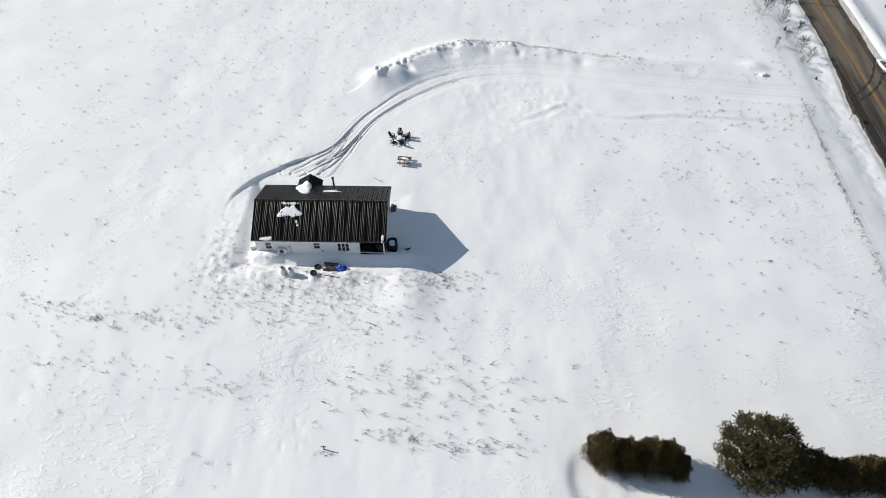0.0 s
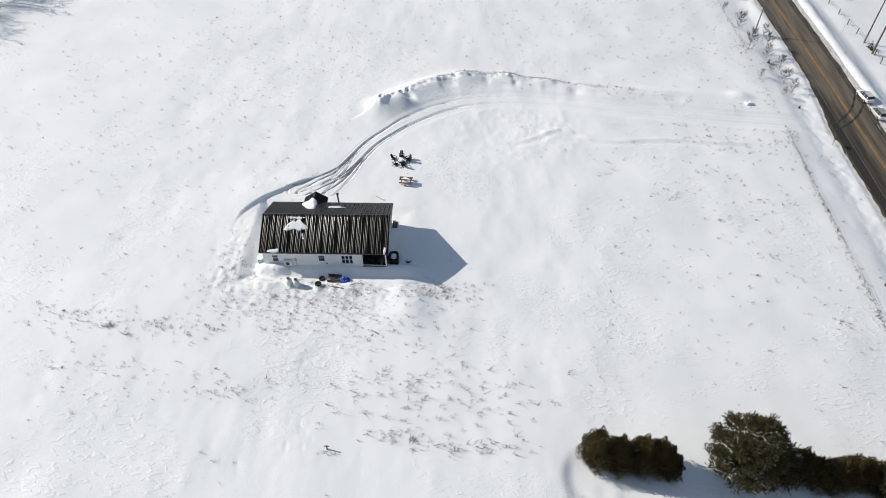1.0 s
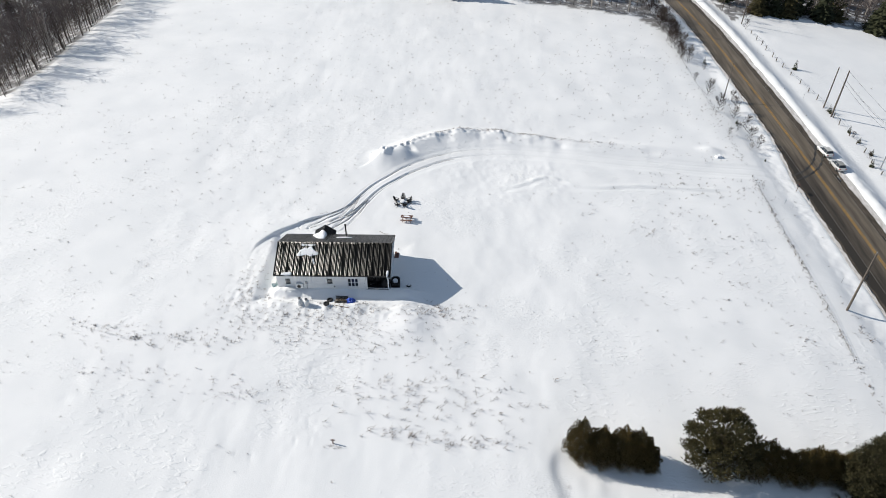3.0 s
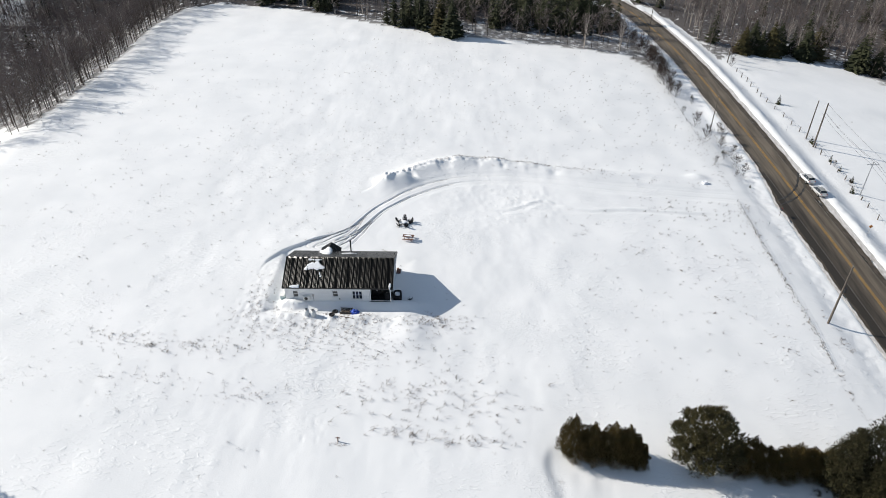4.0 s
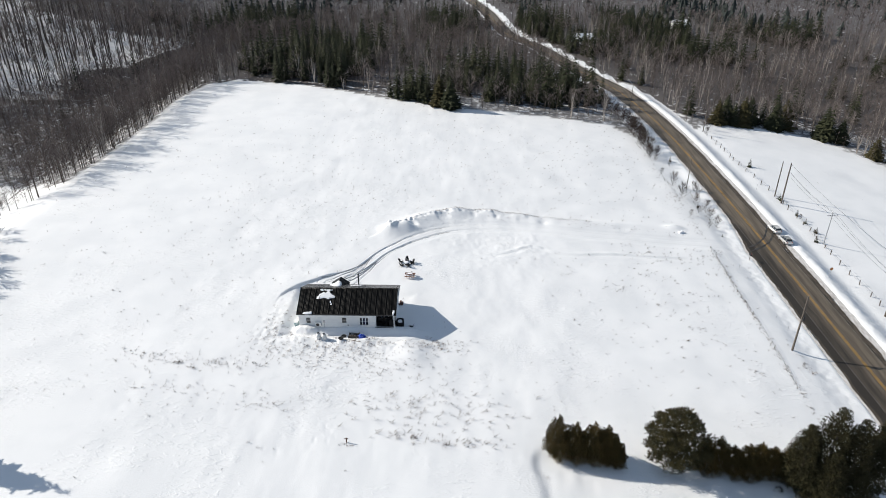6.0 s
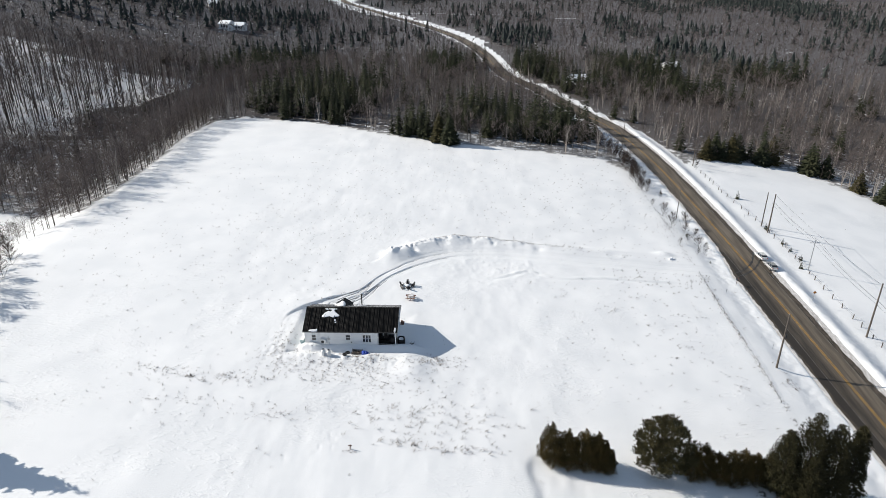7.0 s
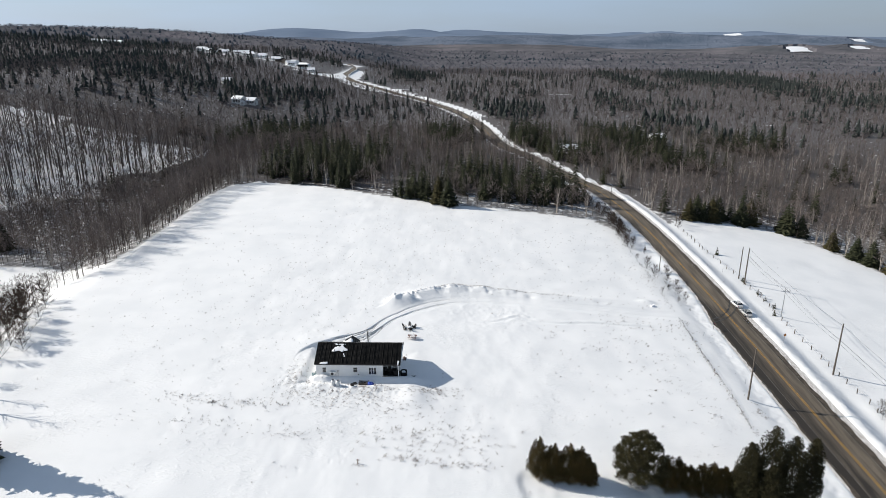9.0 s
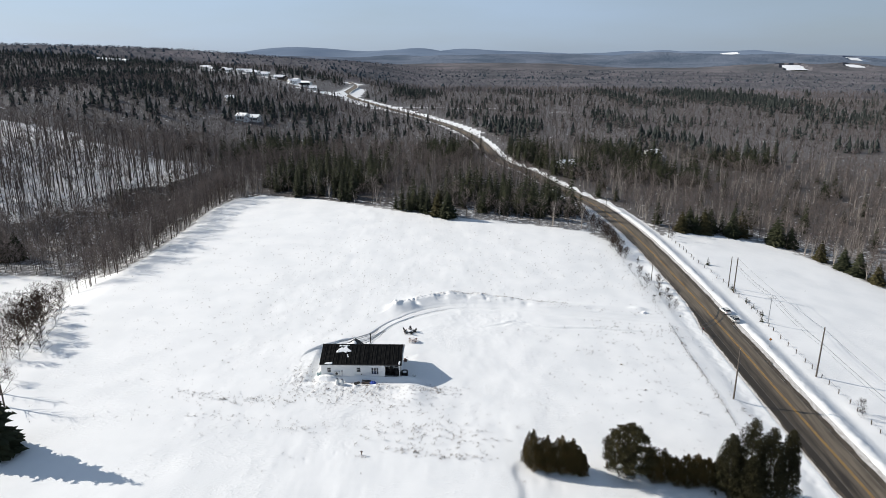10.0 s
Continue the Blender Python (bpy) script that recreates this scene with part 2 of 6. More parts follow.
# from here on, distance haze is mixed into the base colours as blue-grey
HAZED_NEEDLES = material("hazed_needles", (0.052, 0.070, 0.088), 0.95, second=(0.080, 0.098, 0.115), scale=0.01, island=True, spec=0.0)
HAZED_TWIG = material("hazed_twigs", (0.225, 0.218, 0.245), 0.95, second=(0.15, 0.148, 0.172), scale=0.01, island=True, spec=0.0)
HAZED_WOODS = material("hazed_woods", (0.178, 0.166, 0.178), 0.95, second=(0.085, 0.090, 0.100), scale=0.009, spec=0.0, bump=2.0, bump_scale=0.12, detail=8.0)
HAZED_RIDGES = material("hazed_ridges", (0.165, 0.192, 0.245), 0.95, second=(0.09, 0.118, 0.16), scale=0.006, spec=0.0, bump=5.0, bump_scale=0.07, detail=8.0)
HAZED_HILLS = material("hazed_hills", (0.14, 0.185, 0.26), 1.0, second=(0.18, 0.228, 0.305), scale=0.004, spec=0.0)


# ---- helpers for building ----
def part(name, bm, mat, parent=None, label=""):
    """Links a bmesh as one mesh object under a thing or a part."""
    me = bpy.data.meshes.new(name)
    bm.to_mesh(me)
    bm.free()
    for mm in (mat if isinstance(mat, (list, tuple)) else [mat]):
        me.materials.append(mm)
    ob = new(name, me)
    if parent is not None:
        ob.parent = parent
    if label:
        ob["label"] = label
    return ob


def sheet(name, verts, faces, mats, parent=None, smooth=False, index=None):
    """An object from arrays of corners and of triangles or quads."""
    verts, faces = np.asarray(verts, float), np.asarray(faces, int)
    me = bpy.data.meshes.new(name)
    k = faces.shape[1]
    me.vertices.add(len(verts))
    me.vertices.foreach_set("co", verts.ravel())
    me.loops.add(faces.size)
    me.loops.foreach_set("vertex_index", faces.ravel().astype(np.int32))
    me.polygons.add(len(faces))
    me.polygons.foreach_set("loop_start", np.arange(0, faces.size, k, dtype=np.int32))
    if index is not None:
        me.polygons.foreach_set("material_index", np.asarray(index, np.int32))
    me.polygons.foreach_set("use_smooth", np.full(len(faces), smooth))
    for mm in (mats if isinstance(mats, (list, tuple)) else [mats]):
        me.materials.append(mm)
    me.update(calc_edges=True)
    ob = new(name, me)
    if parent is not None:
        ob.parent = parent
    return ob


def box(bm, x0, y0, z0, x1, y1, z1, bevel=0.0):
    r = bmesh.ops.create_cube(bm, size=1, matrix=Matrix.Translation(((x0 + x1) / 2, (y0 + y1) / 2, (z0 + z1) / 2)) @ Matrix.Diagonal((x1 - x0, y1 - y0, z1 - z0, 1)))
    if bevel:
        es = list({e for v in r["verts"] for e in v.link_edges})
        bmesh.ops.bevel(bm, geom=es, offset=bevel, segments=2, affect='EDGES', profile=0.6)
    return bm


def rod(bm, a, b, r0, r1=None, sides=8):
    a, b = Vector(a), Vector(b)
    d = b - a
    m = Matrix.Translation((a + b) / 2) @ d.to_track_quat("Z", "Y").to_matrix().to_4x4()
    bmesh.ops.create_cone(bm, cap_ends=True, segments=sides, radius1=r0, radius2=r0 if r1 is None else r1, depth=d.length, matrix=m)
    return bm


def prism(bm, outline, axis, lo, hi):
    """Extrudes an outline of 2D corners along axis 'x' or 'y' from lo to hi."""
    def at(p, s):
        return (s, p[0], p[1]) if axis == 'x' else (p[0], s, p[1])
    a = [bm.verts.new(at(p, lo)) for p in outline]
    b = [bm.verts.new(at(p, hi)) for p in outline]
    n = len(a)
    bm.faces.new(a)
    bm.faces.new(b[::-1])
    for i in range(n):
        bm.faces.new((a[i], b[i], b[(i + 1) % n], a[(i + 1) % n]))
    bmesh.ops.recalc_face_normals(bm, faces=bm.faces)
    return bm


def thing(name, m, label, category, group="", kind=""):
    e = new(name)
    e.matrix_world = m
    return tagged(e, label, category, group, kind)


# ---- shape of the land ----
LATTICE = np.random.default_rng(7).random((256, 256))


def vnoise(x, y):
    xi, yi = np.floor(x).astype(int), np.floor(y).astype(int)
    fx, fy = x - xi, y - yi
    fx, fy = fx * fx * (3 - 2 * fx), fy * fy * (3 - 2 * fy)
    g = LATTICE
    a, b = g[xi % 256, yi % 256], g[(xi + 1) % 256, yi % 256]
    c, d = g[xi % 256, (yi + 1) % 256], g[(xi + 1) % 256, (yi + 1) % 256]
    return (a + (b - a) * fx) * (1 - fy) + (c + (d - c) * fx) * fy - 0.5


def fbm(x, y, octaves=4):
    return sum(vnoise(x * 2 ** k + 17 * k, y * 2 ** k + 31 * k) * 0.5 ** k for k in range(octaves))


def step(a, b, v):
    t = np.clip((v - a) / (b - a), 0, 1)
    return t * t * (3 - 2 * t)


def near_line(x, y, line):
    """Distance to a line of points, signed (left of its way is positive), and the way along it."""
    best, side, along, run = np.full(x.shape, 1e9), np.zeros(x.shape), np.zeros(x.shape), 0.0
    for (ax, ay), (bx, by) in zip(line[:-1], line[1:]):
        dx, dy = bx - ax, by - ay
        ln = math.hypot(dx, dy)
        t = np.clip(((x - ax) * dx + (y - ay) * dy) / ln ** 2, 0, 1)
        ex, ey = x - ax - t * dx, y - ay - t * dy
        d = np.hypot(ex, ey)
        hit = d < best
        best = np.where(hit, d, best)
        side = np.where(hit, np.sign(dx * ey - dy * ex), side)
        along = np.where(hit, run + t * ln, along)
        run += ln
    return best, side, along


def smooth_line(pts, n=6):
    """Catmull-Rom through the points."""
    p = np.array([pts[0], *pts, pts[-1]], float)
    out = []
    for i in range(1, len(p) - 2):
        for k in range(n):
            t = k / n
            out.append(0.5 * (2 * p[i] + (p[i + 1] - p[i - 1]) * t + (2 * p[i - 1] - 5 * p[i] + 4 * p[i + 1] - p[i + 2]) * t ** 2 + (3 * p[i] - p[i - 1] - 3 * p[i + 1] + p[i + 2]) * t ** 3))
    out.append(p[-2])
    return [tuple(q) for q in out]


ROAD = smooth_line([(71.3, -300), (70.4, -60), (69.4, 20), (68.5, 50), (67.55, 90), (66.1, 128), (63.4, 166), (57.6, 200), (51.0, 218), (43.8, 238), (33.8, 274), (22.0, 305), (12.5, 380), (-6, 457), (-38, 548), (-67, 608), (-97, 660), (-120, 690), (-134.8, 718), (-141, 746), (-143.7, 790), (-146, 838), (-156, 889), (-169, 930)], 5)
DRIVE = smooth_line([(-17.4, 65.2), (-15.5, 69.6), (-13.2, 74.3), (-10.0, 78.7), (-6.6, 82.0), (-2.4, 85.2), (2.4, 87.2), (9.5, 88.6), (18, 88.8), (29, 88.3), (44.6, 88.4), (63, 89.6)], 5)
BANK = smooth_line([(-12.8, 84.0), (-10.4, 86.3), (-7.0, 89.4), (-3.2, 91.9), (1.2, 93.6), (6.5, 94.4), (11.6, 94.2), (17.0, 93.8), (25.0, 93.3), (35.5, 93.9), (47.9, 94.5)], 5)
MOUNDS = [(890, 1850, 110, 70, 20), (1075, 1890, 90, 60, 16), (355, 1720, 110, 40, 3), (1330, 3480, 150, 90, 10), (1720, 3060, 130, 90, 10)]
TRAIL = smooth_line([(8.5, 77.2), (10.8, 78.2), (13.4, 80.0), (16.0, 81.4), (20.0, 80.0), (24.0, 79.4), (31.5, 81.0), (39.5, 81.5), (46.0, 82.0)], 4)
SCOUR = smooth_line([(-19.8, 66.4), (-22.2, 64.9), (-24.8, 63.0), (-26.9, 61.2), (-28.8, 58.4), (-29.4, 55.0), (-29.1, 51.7), (-28.1, 49.4), (-26.5, 47.6)], 5)


RUTS = [smooth_line(p, 4) for p in (
    [(-14.6, 71.5), (-16.6, 68.0), (-19.6, 65.4), (-22.8, 63.4)],
    [(-14.8, 71.0), (-16.4, 67.6), (-18.8, 65.2), (-21.4, 63.0)],
    [(-14.4, 71.8), (-15.8, 68.2), (-17.4, 65.4), (-19.4, 63.2)],
    [(-14.6, 71.0), (-15.4, 68.0), (-16.6, 65.2), (-17.6, 63.2)])]


def land(x, y):
    """The lie of the land, without banks and ruts."""
    u = np.clip(x / 50, -2.3, 3.2)
    v = np.clip((y - 80) / 50, -2.2, 2.4)
    z = 3.373 - 2.991 * u + 1.64 * v - 0.81 * u * u + 0.276 * u * v - 0.06 * v * v
    z = z - 7.0 * step(-84, -112, x) * step(260, 150, y)
    far = 5.0 + 6.0 * fbm(x / 420, y / 420, 3) * step(250, 700, np.hypot(x, y))
    z = z + (far - z) * step(190, 330, np.maximum(y, np.abs(x) * 1.25))
    q = (-x - 100) * 0.7 + (np.minimum(y, 400) - 200) * 0.3
    hill = 30 * step(20, 190, q) + 16 * step(150, 600, -x) * step(300, 900, y) + 14 * step(350, 800, -x)
    hill = hill * step(2400, 1300, y) * step(-2200, -1300, x)
    z = z + hill
    r = np.hypot(x, y)
    for cx, cy, rx, ry, hh in MOUNDS:
        z = z + hh * np.exp(-((x - cx) / rx) ** 2 - ((y - cy) / ry) ** 2)
    z = z + step(1500, 3300, r) * (16 + 60 * fbm(x / 900 + 3.3, y / 900, 3)) + step(2800, 4300, r) * (30 + 80 * fbm(x / 1100 + 9.1, y / 1500 + 4, 3)) * (0.62 + 0.38 * step(500, -400, x))
    z = z + step(1700, 2600, r) * 26 * fbm(x / 420 + 1.7, y / 300, 2)
    return z


def ground(x, y):
    x, y = np.atleast_1d(np.asarray(x, float)), np.atleast_1d(np.asarray(y, float))
    z = land(x, y)
    local = (x > -140) & (x < 180) & (y > -60) & (y < 230)
    z = z + np.where(local, 0.22 * fbm(x / 14, y / 14, 3) + 0.10 * fbm(x / 3.2, y / 5.0, 3), 0)
    d, side, along = near_line(x, y, ROAD)
    # road bed, its ditches and the ploughed banks
    lane = land(np.interp(y, [p[1] for p in ROAD], [p[0] for p in ROAD]), y)
    z = z + (lane - z) * step(11, 5.5, d)
    right = side < 0
    broad = np.interp(y, [88, 104], [1.55, 0.0])       # the near lane is cleared wider this side of the drive
    z = z - 0.30 * step(np.where(right, 5.4, 4.05 + broad), np.where(right, 4.7, 3.45 + broad), d)
    rag = 0.5 + 0.9 * np.clip(vnoise(along / 2.3, along * 0 + 1.7) + 0.5, 0, 1)
    z = z + np.where(right, 0.30, 0.12) * rag * np.exp(-((d - np.where(right, 6.7, 4.9 + broad)) / 1.2) ** 2) * (y < 700)
    z = z + 0.20 * vnoise(x / 0.6, y / 0.9) * np.exp(-((d - 7.6) / 1.6) ** 2) * local
    z = z - np.where(right, 0.18, 0.22) * np.exp(-((d - 10.0) / 2.6) ** 2) * (y < 230)
    # drive: levelled, two worn ruts, the thrown-up bank along its outer side
    d, side, along = near_line(x, y, DRIVE)
    z = z - 0.10 * step(2.6, 1.6, d) * step(8, 24, along) * local
    fade = step(34, 20, along)
    for off, deep, wide in ((-0.86, 0.27, 0.13), (0.86, 0.25, 0.13), (-1.22, 0.10, 0.10), (0.50, 0.10, 0.08), (1.25, 0.07, 0.08)):
        wob = 0.16 * vnoise(along / 6 + off * 9, along * 0 + 3.0)
        s = d * side - off - wob
        z = z + deep * (0.30 + 0.70 * fade) * (0.28 * np.exp(-((np.abs(s) - 0.28) / 0.10) ** 2) - np.exp(-(s / wide) ** 2)) * step(0, 4, along) * local
    # crust broken beside the drive, and a trodden line across the yard
    s = d * side
    z = z + 0.16 * np.clip(vnoise(x / 0.75, y / 1.5) - 0.06, 0, 1) * step(-1.6, -3.0, s) * step(-11, -6, s) * step(14, 26, along) * step(75, 55, along) * local
    z = z + 0.10 * np.clip(vnoise(x / 0.6, y / 1.2) - 0.02, 0, 1) * step(-2.0, -5.0, s) * step(-26, -12, s) * step(14, 26, along) * step(75, 55, along) * local
    d, side, along = near_line(x, y, BANK)
    s = d * side
    high = (0.42 + 0.75 * step(40, 12, along)) * step(62, 50, along) * (0.85 + 0.55 * vnoise(along / 3.4, along * 0 + 5.1))
    wide = np.where(s > 0, 1.5, 2.7 + 0.9 * vnoise(along / 2.6, along * 0 + 2.2))
    z = z + high * np.exp(-(d / wide) ** 2) * local
    z = z - 0.80 * high * np.exp(-((s + 1.5) / 1.0) ** 2) * np.clip(vnoise(along / 1.7, along * 0 + 9.4) * 2.6, 0, 1) * local
    z = z + high * 0.65 * np.exp(-((s + 0.2) / 0.6) ** 2) * vnoise(x / 0.5, y / 0.6) * local
    z = z + 0.75 * np.exp(-(((x + 12.7) / 1.0) ** 2 + ((y - 84.3) / 1.0) ** 2)) * local
    z = z + 0.75 * np.exp(-(((x + 9.4) / 2.0) ** 2 + ((y - 84.6) / 1.3) ** 2)) * local
    d, side, along = near_line(x, y, TRAIL)
    z = z + (0.26 * np.clip(vnoise(along / 0.8, along * 0 + 6.0) + 0.35, 0, 1) * np.exp(-(d / 0.38) ** 2) - 0.08 * np.exp(-((d * side + 0.8) / 0.5) ** 2)) * local
    z = z + 0.10 * np.clip(vnoise(x / 0.5 + 0.4 * y, y / 0.8) - 0.05, 0, 1) * np.exp(-((d * side + 3.4) / 2.2) ** 2) * local
    z = z + 0.55 * np.exp(-(((x - 48.6) / 1.6) ** 2 + ((y - 95.3) / 1.1) ** 2)) * (1 + 0.6 * vnoise(x / 0.6, y / 0.6)) * local
    # wind scour round the house: a lip with a steep inner face
    d, side, along = near_line(x, y, SCOUR)
    s = d * side
    lip = step(16, 8, along) * step(-0.5, 2.5, along)
    z = z + np.where(s < 0, 0.17 * np.exp(-(s / 3.0) ** 2), 0.17 * np.exp(-(s / 3.0) ** 2) - 0.37 * step(0.0, 0.30, s) * np.exp(-(s / 3.6) ** 2)) * lip * local
    hx, hy = np.abs(x + 16.1), np.abs(y - 54.0)
    pad = np.maximum(hx - 8.2, hy - 5.0)
    z = z + (3.0 - z) * step(2.6, 0.3, pad)
    # the cleared strip before the front wall, and the snow thrown up on its far side
    front = step(-25.2, -23.6, x) * step(-2.0, -7.0, x)
    z = z + (2.96 + 0.66 * step(48.3, 49.9, y) - z) * front * step(47.6, 48.4, y) * step(50.8, 50.2, y)
    crest = 46.9 + 0.35 * np.sin(x * 0.9) + 0.5 * vnoise(x / 2.0, x * 0 + 4.0)
    z = z + front * (0.30 + 0.25 * vnoise(x / 1.4, x * 0 + 8.0)) * np.exp(-((y - crest) / np.where(y > crest, 0.55, 1.6)) ** 2)
    z = z + 0.95 * np.exp(-(((x + 22.6) / 1.9) ** 2 + ((y - 48.9) / 0.75) ** 2)) * (1 + 0.7 * vnoise(x / 0.6, y / 0.6)) + 0.5 * np.exp(-(((x + 5.5) / 2.6) ** 2 + ((y - 44.5) / 2.6) ** 2))
    z = z + 0.12 * vnoise(x / 0.55, y / 0.55) * np.exp(-((pad - 3.4) / 2.6) ** 2) * step(50.5, 48.0, y + 0.4 * (x + 24) * (x < -24)) * local
    z = z + 0.09 * vnoise(x / 0.5, y / 0.8) * step(-23.0, -25.0, x) * step(-31, -28, x) * step(61, 57, y) * step(44, 48, y)
    for line in RUTS:
        d, side, along = near_line(x, y, line)
        for off in (-0.75, 0.75):
            s = d * side - off - 0.15 * vnoise(along / 1.3 + off, along * 0 + 2.0)
            z = z + 0.15 * (0.3 * np.exp(-((np.abs(s) - 0.22) / 0.08) ** 2) - np.exp(-(s / 0.095) ** 2)) * step(0, 2, along) * local
    # wind-cut pits in the crust below the house
    pit = np.clip(vnoise(x / 0.55 + 0.5 * y, y / 0.9) - 0.12, 0, 1) * step(0.0, 0.16, vnoise(x / 5.5 + 40, y / 4.5 + 9))
    z = z - 0.20 * pit * step(-62, -50, x) * step(-10, -16, x) * step(22, 25, y) * step(42, 37, y)
    # hollow and scarp round the windbreak
    z = z - 0.32 * step(11.6 + 0.5 * np.sin(y * 0.7), 12.9 + 0.5 * np.sin(y * 0.7), x) * step(28.0, 25.5, y) * step(2, 14, y) * step(58, 50, x)
    z = z + 0.16 * vnoise(x / 1.1, y / 1.1) * step(11, 14, x) * step(25.0, 23.0, y) * step(2, 14, y) * step(60, 50, x)
    return z


# where the woods stand
FIELD = [(-78, -500), (-80, 30), (-88, 60), (-95, 85), (-89.5, 105), (-88, 138), (-90.5, 168), (-86.5, 185), (-77, 191), (-52, 186), (-21, 172.5), (-4, 168), (18, 166), (37, 163), (47, 161.5), (53, 152), (59, 140), (66, 140), (74, 166), (82, 174), (99, 175), (117, 171), (125.5, 157), (134, 143), (150, 112), (168, 60), (180, -500)]


def inside(x, y, poly):
    res = np.zeros(x.shape, bool)
    for (ax, ay), (bx, by) in zip(poly, poly[1:] + poly[:1]):
        hit = ((ay > y) != (by > y)) & (x < (bx - ax) * (y - ay) / (by - ay + 1e-12) + ax)
        res ^= hit
    return res


CLEARINGS = [(179, 374, 8, 7), (201, 394, 9, 8), (112, 322, 10, 8), (57, 285, 10, 8), (-146, 391, 8, 6), (-170, 705, 24, 26), (-195, 745, 26, 24), (-222, 770, 17, 24), (-250, 785, 12, 22), (-272, 800, 17, 20), (-306, 818, 14, 20), (-338, 836, 16, 18), (-489, 872, 34, 9), (-48, 655, 30, 9), (10, 640, 30, 7), (-128, 100, 32, 16), (95, 600, 12, 8)]


def wooded(x, y):
    d, side, _ = near_line(x, y, ROAD)
    ok = ~inside(x, y, FIELD) & ~((y < 104) & (x < -60) & (x > -170))
    gap = np.where(y < 215, np.where(side > 0, 10.5, 11.0), np.where(side > 0, 5.5, 9.5)) + np.where(y > 420, np.where(side > 0, 2, 6), 0) + np.where(y > 600, 5, 0) + np.where(side > 0, 16 * step(560, 640, y) * step(800, 730, y), 0)
    ok &= d > gap
    for cx, cy, rx, ry in CLEARINGS:
        ok &= ((x - cx) / rx) ** 2 + ((y - cy) / ry) ** 2 > 1
    for cx, cy, rx, ry, _ in MOUNDS:
        ok &= ~((np.abs(x - cx) < rx * 0.27) & (np.abs(y - cy + ry * 0.6) < ry * 0.62))
    return ok


def slope_zone(x, y):
    foot = np.interp(-x, [118, 126, 135, 162, 182, 230], [262, 236, 196, 174, 156, 110])
    return (y > foot) & (x < -118) & (y < np.minimum(272 + (-128 - x) * 0.25, 298)) & (y > 100)


def litter_shade_at(x, y):
    """How far the woods floor is darkened, for litter and for crown shade."""
    near = np.where(slope_zone(x, y), 0.03, 1.0) * wooded(x, y)
    return near * np.where((y < 100) & (np.abs(x) < 160), 0.3, 1.0) * (0.8 + 4.5 * step(176, 225, y))


def steps_between(*stops):
    out = [stops[0][0]]
    for (a, _), (b, n) in zip(stops[:-1], stops[1:]):
        out += list(a + (b - a) * (np.arange(1, n + 1) / n))
    return np.array(out)


GX = steps_between((-4700, 0), (-1500, 14), (-600, 14), (-130, 24), (-45, 50), (-31, 30), (-8, 134), (12, 62), (20, 20), (56, 32), (84, 62), (150, 26), (600, 24), (1500, 16), (4700, 14))
GY = steps_between((-1500, 0), (-300, 6), (0, 14), (23, 14), (46, 64), (50.6, 30), (61, 36), (77, 90), (96, 88), (104, 18), (200, 62), (700, 44), (1500, 24), (4750, 36))
gx, gy = np.meshgrid(GX, GY, indexing="ij")
gz = ground(gx.ravel(), gy.ravel())
idx = np.arange(gx.size).reshape(gx.shape)
quads = np.stack([idx[:-1, :-1], idx[1:, :-1], idx[1:, 1:], idx[:-1, 1:]], -1).reshape(-1, 4)
# cells beyond 2450 m take the hill colour with haze painted in
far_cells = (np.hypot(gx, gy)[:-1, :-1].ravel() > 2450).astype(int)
ground_sheet = tagged(sheet("ground", np.stack([gx.ravel(), gy.ravel(), gz], -1), quads, [SNOW, HAZED_HILLS], smooth=True, index=far_cells), "open snow-covered field with drifts and wheel ruts", "snow field", kind="structure")


wood_floor = ground_sheet.data.attributes.new("litter_shade", 'FLOAT', 'POINT')
wood_floor.data.foreach_set("value", litter_shade_at(gx.ravel(), gy.ravel()).astype(np.float32))


def gz_at(x, y):
    return float(ground([x], [y])[0])


for cx, cy, rx, ry, hh in MOUNDS:
    u, v = np.meshgrid(np.linspace(-0.26, 0.26, 13), np.linspace(-0.85, -0.12, 17), indexing="ij")
    u = u + 0.03 * np.sin(v * 9 + cx)
    ff = np.stack([cx + u * rx, cy + v * ry, land(cx + u * rx, cy + v * ry) + 1.2], -1).reshape(-1, 3)
    k = np.arange(u.size).reshape(u.shape)
    tagged(sheet("far_field", ff, np.stack([k[:-1, :-1], k[1:, :-1], k[1:, 1:], k[:-1, 1:]], -1).reshape(-1, 4), SNOW_LUMP, smooth=True), "white snow-covered clearing on a far hillside", "snow field", kind="structure")


# ---- shade strips in the wheel ruts of the drive ----
def track(line, off, wide, y_wob, seed, a=0.0, b=1.0):
    """A narrow grey strip along a rut, painting the shade that lies in it."""
    p = np.array(line)
    run = np.r_[0, np.cumsum(np.linalg.norm(np.diff(p, axis=0), axis=1))]
    s = np.arange(run[-1] * a, run[-1] * b, 0.35)
    q = np.stack([np.interp(s, run, p[:, 0]), np.interp(s, run, p[:, 1])], -1)
    t = np.gradient(q, axis=0)
    t /= np.linalg.norm(t, axis=1)[:, None]
    n = np.stack([-t[:, 1], t[:, 0]], -1)
    c = q + n * (off + y_wob * vnoise(s / 6 + seed, s * 0 + 3.0))[:, None]
    w = wide * np.clip(0.75 + 1.1 * vnoise(s / 1.7 + seed, s * 0 + 3.3), 0.15, 1.3)
    e = [c - n * w[:, None], c + n * w[:, None]]
    z = [ground(k[:, 0], k[:, 1]) + 0.03 for k in e]
    i = np.arange(len(s) - 1)
    return sheet("rut_shade", np.concatenate([np.c_[e[0], z[0]], np.c_[e[1], z[1]]]), np.stack([i, i + len(s), i + len(s) + 1, i + 1], -1), RUT_SHADE, ground_sheet)


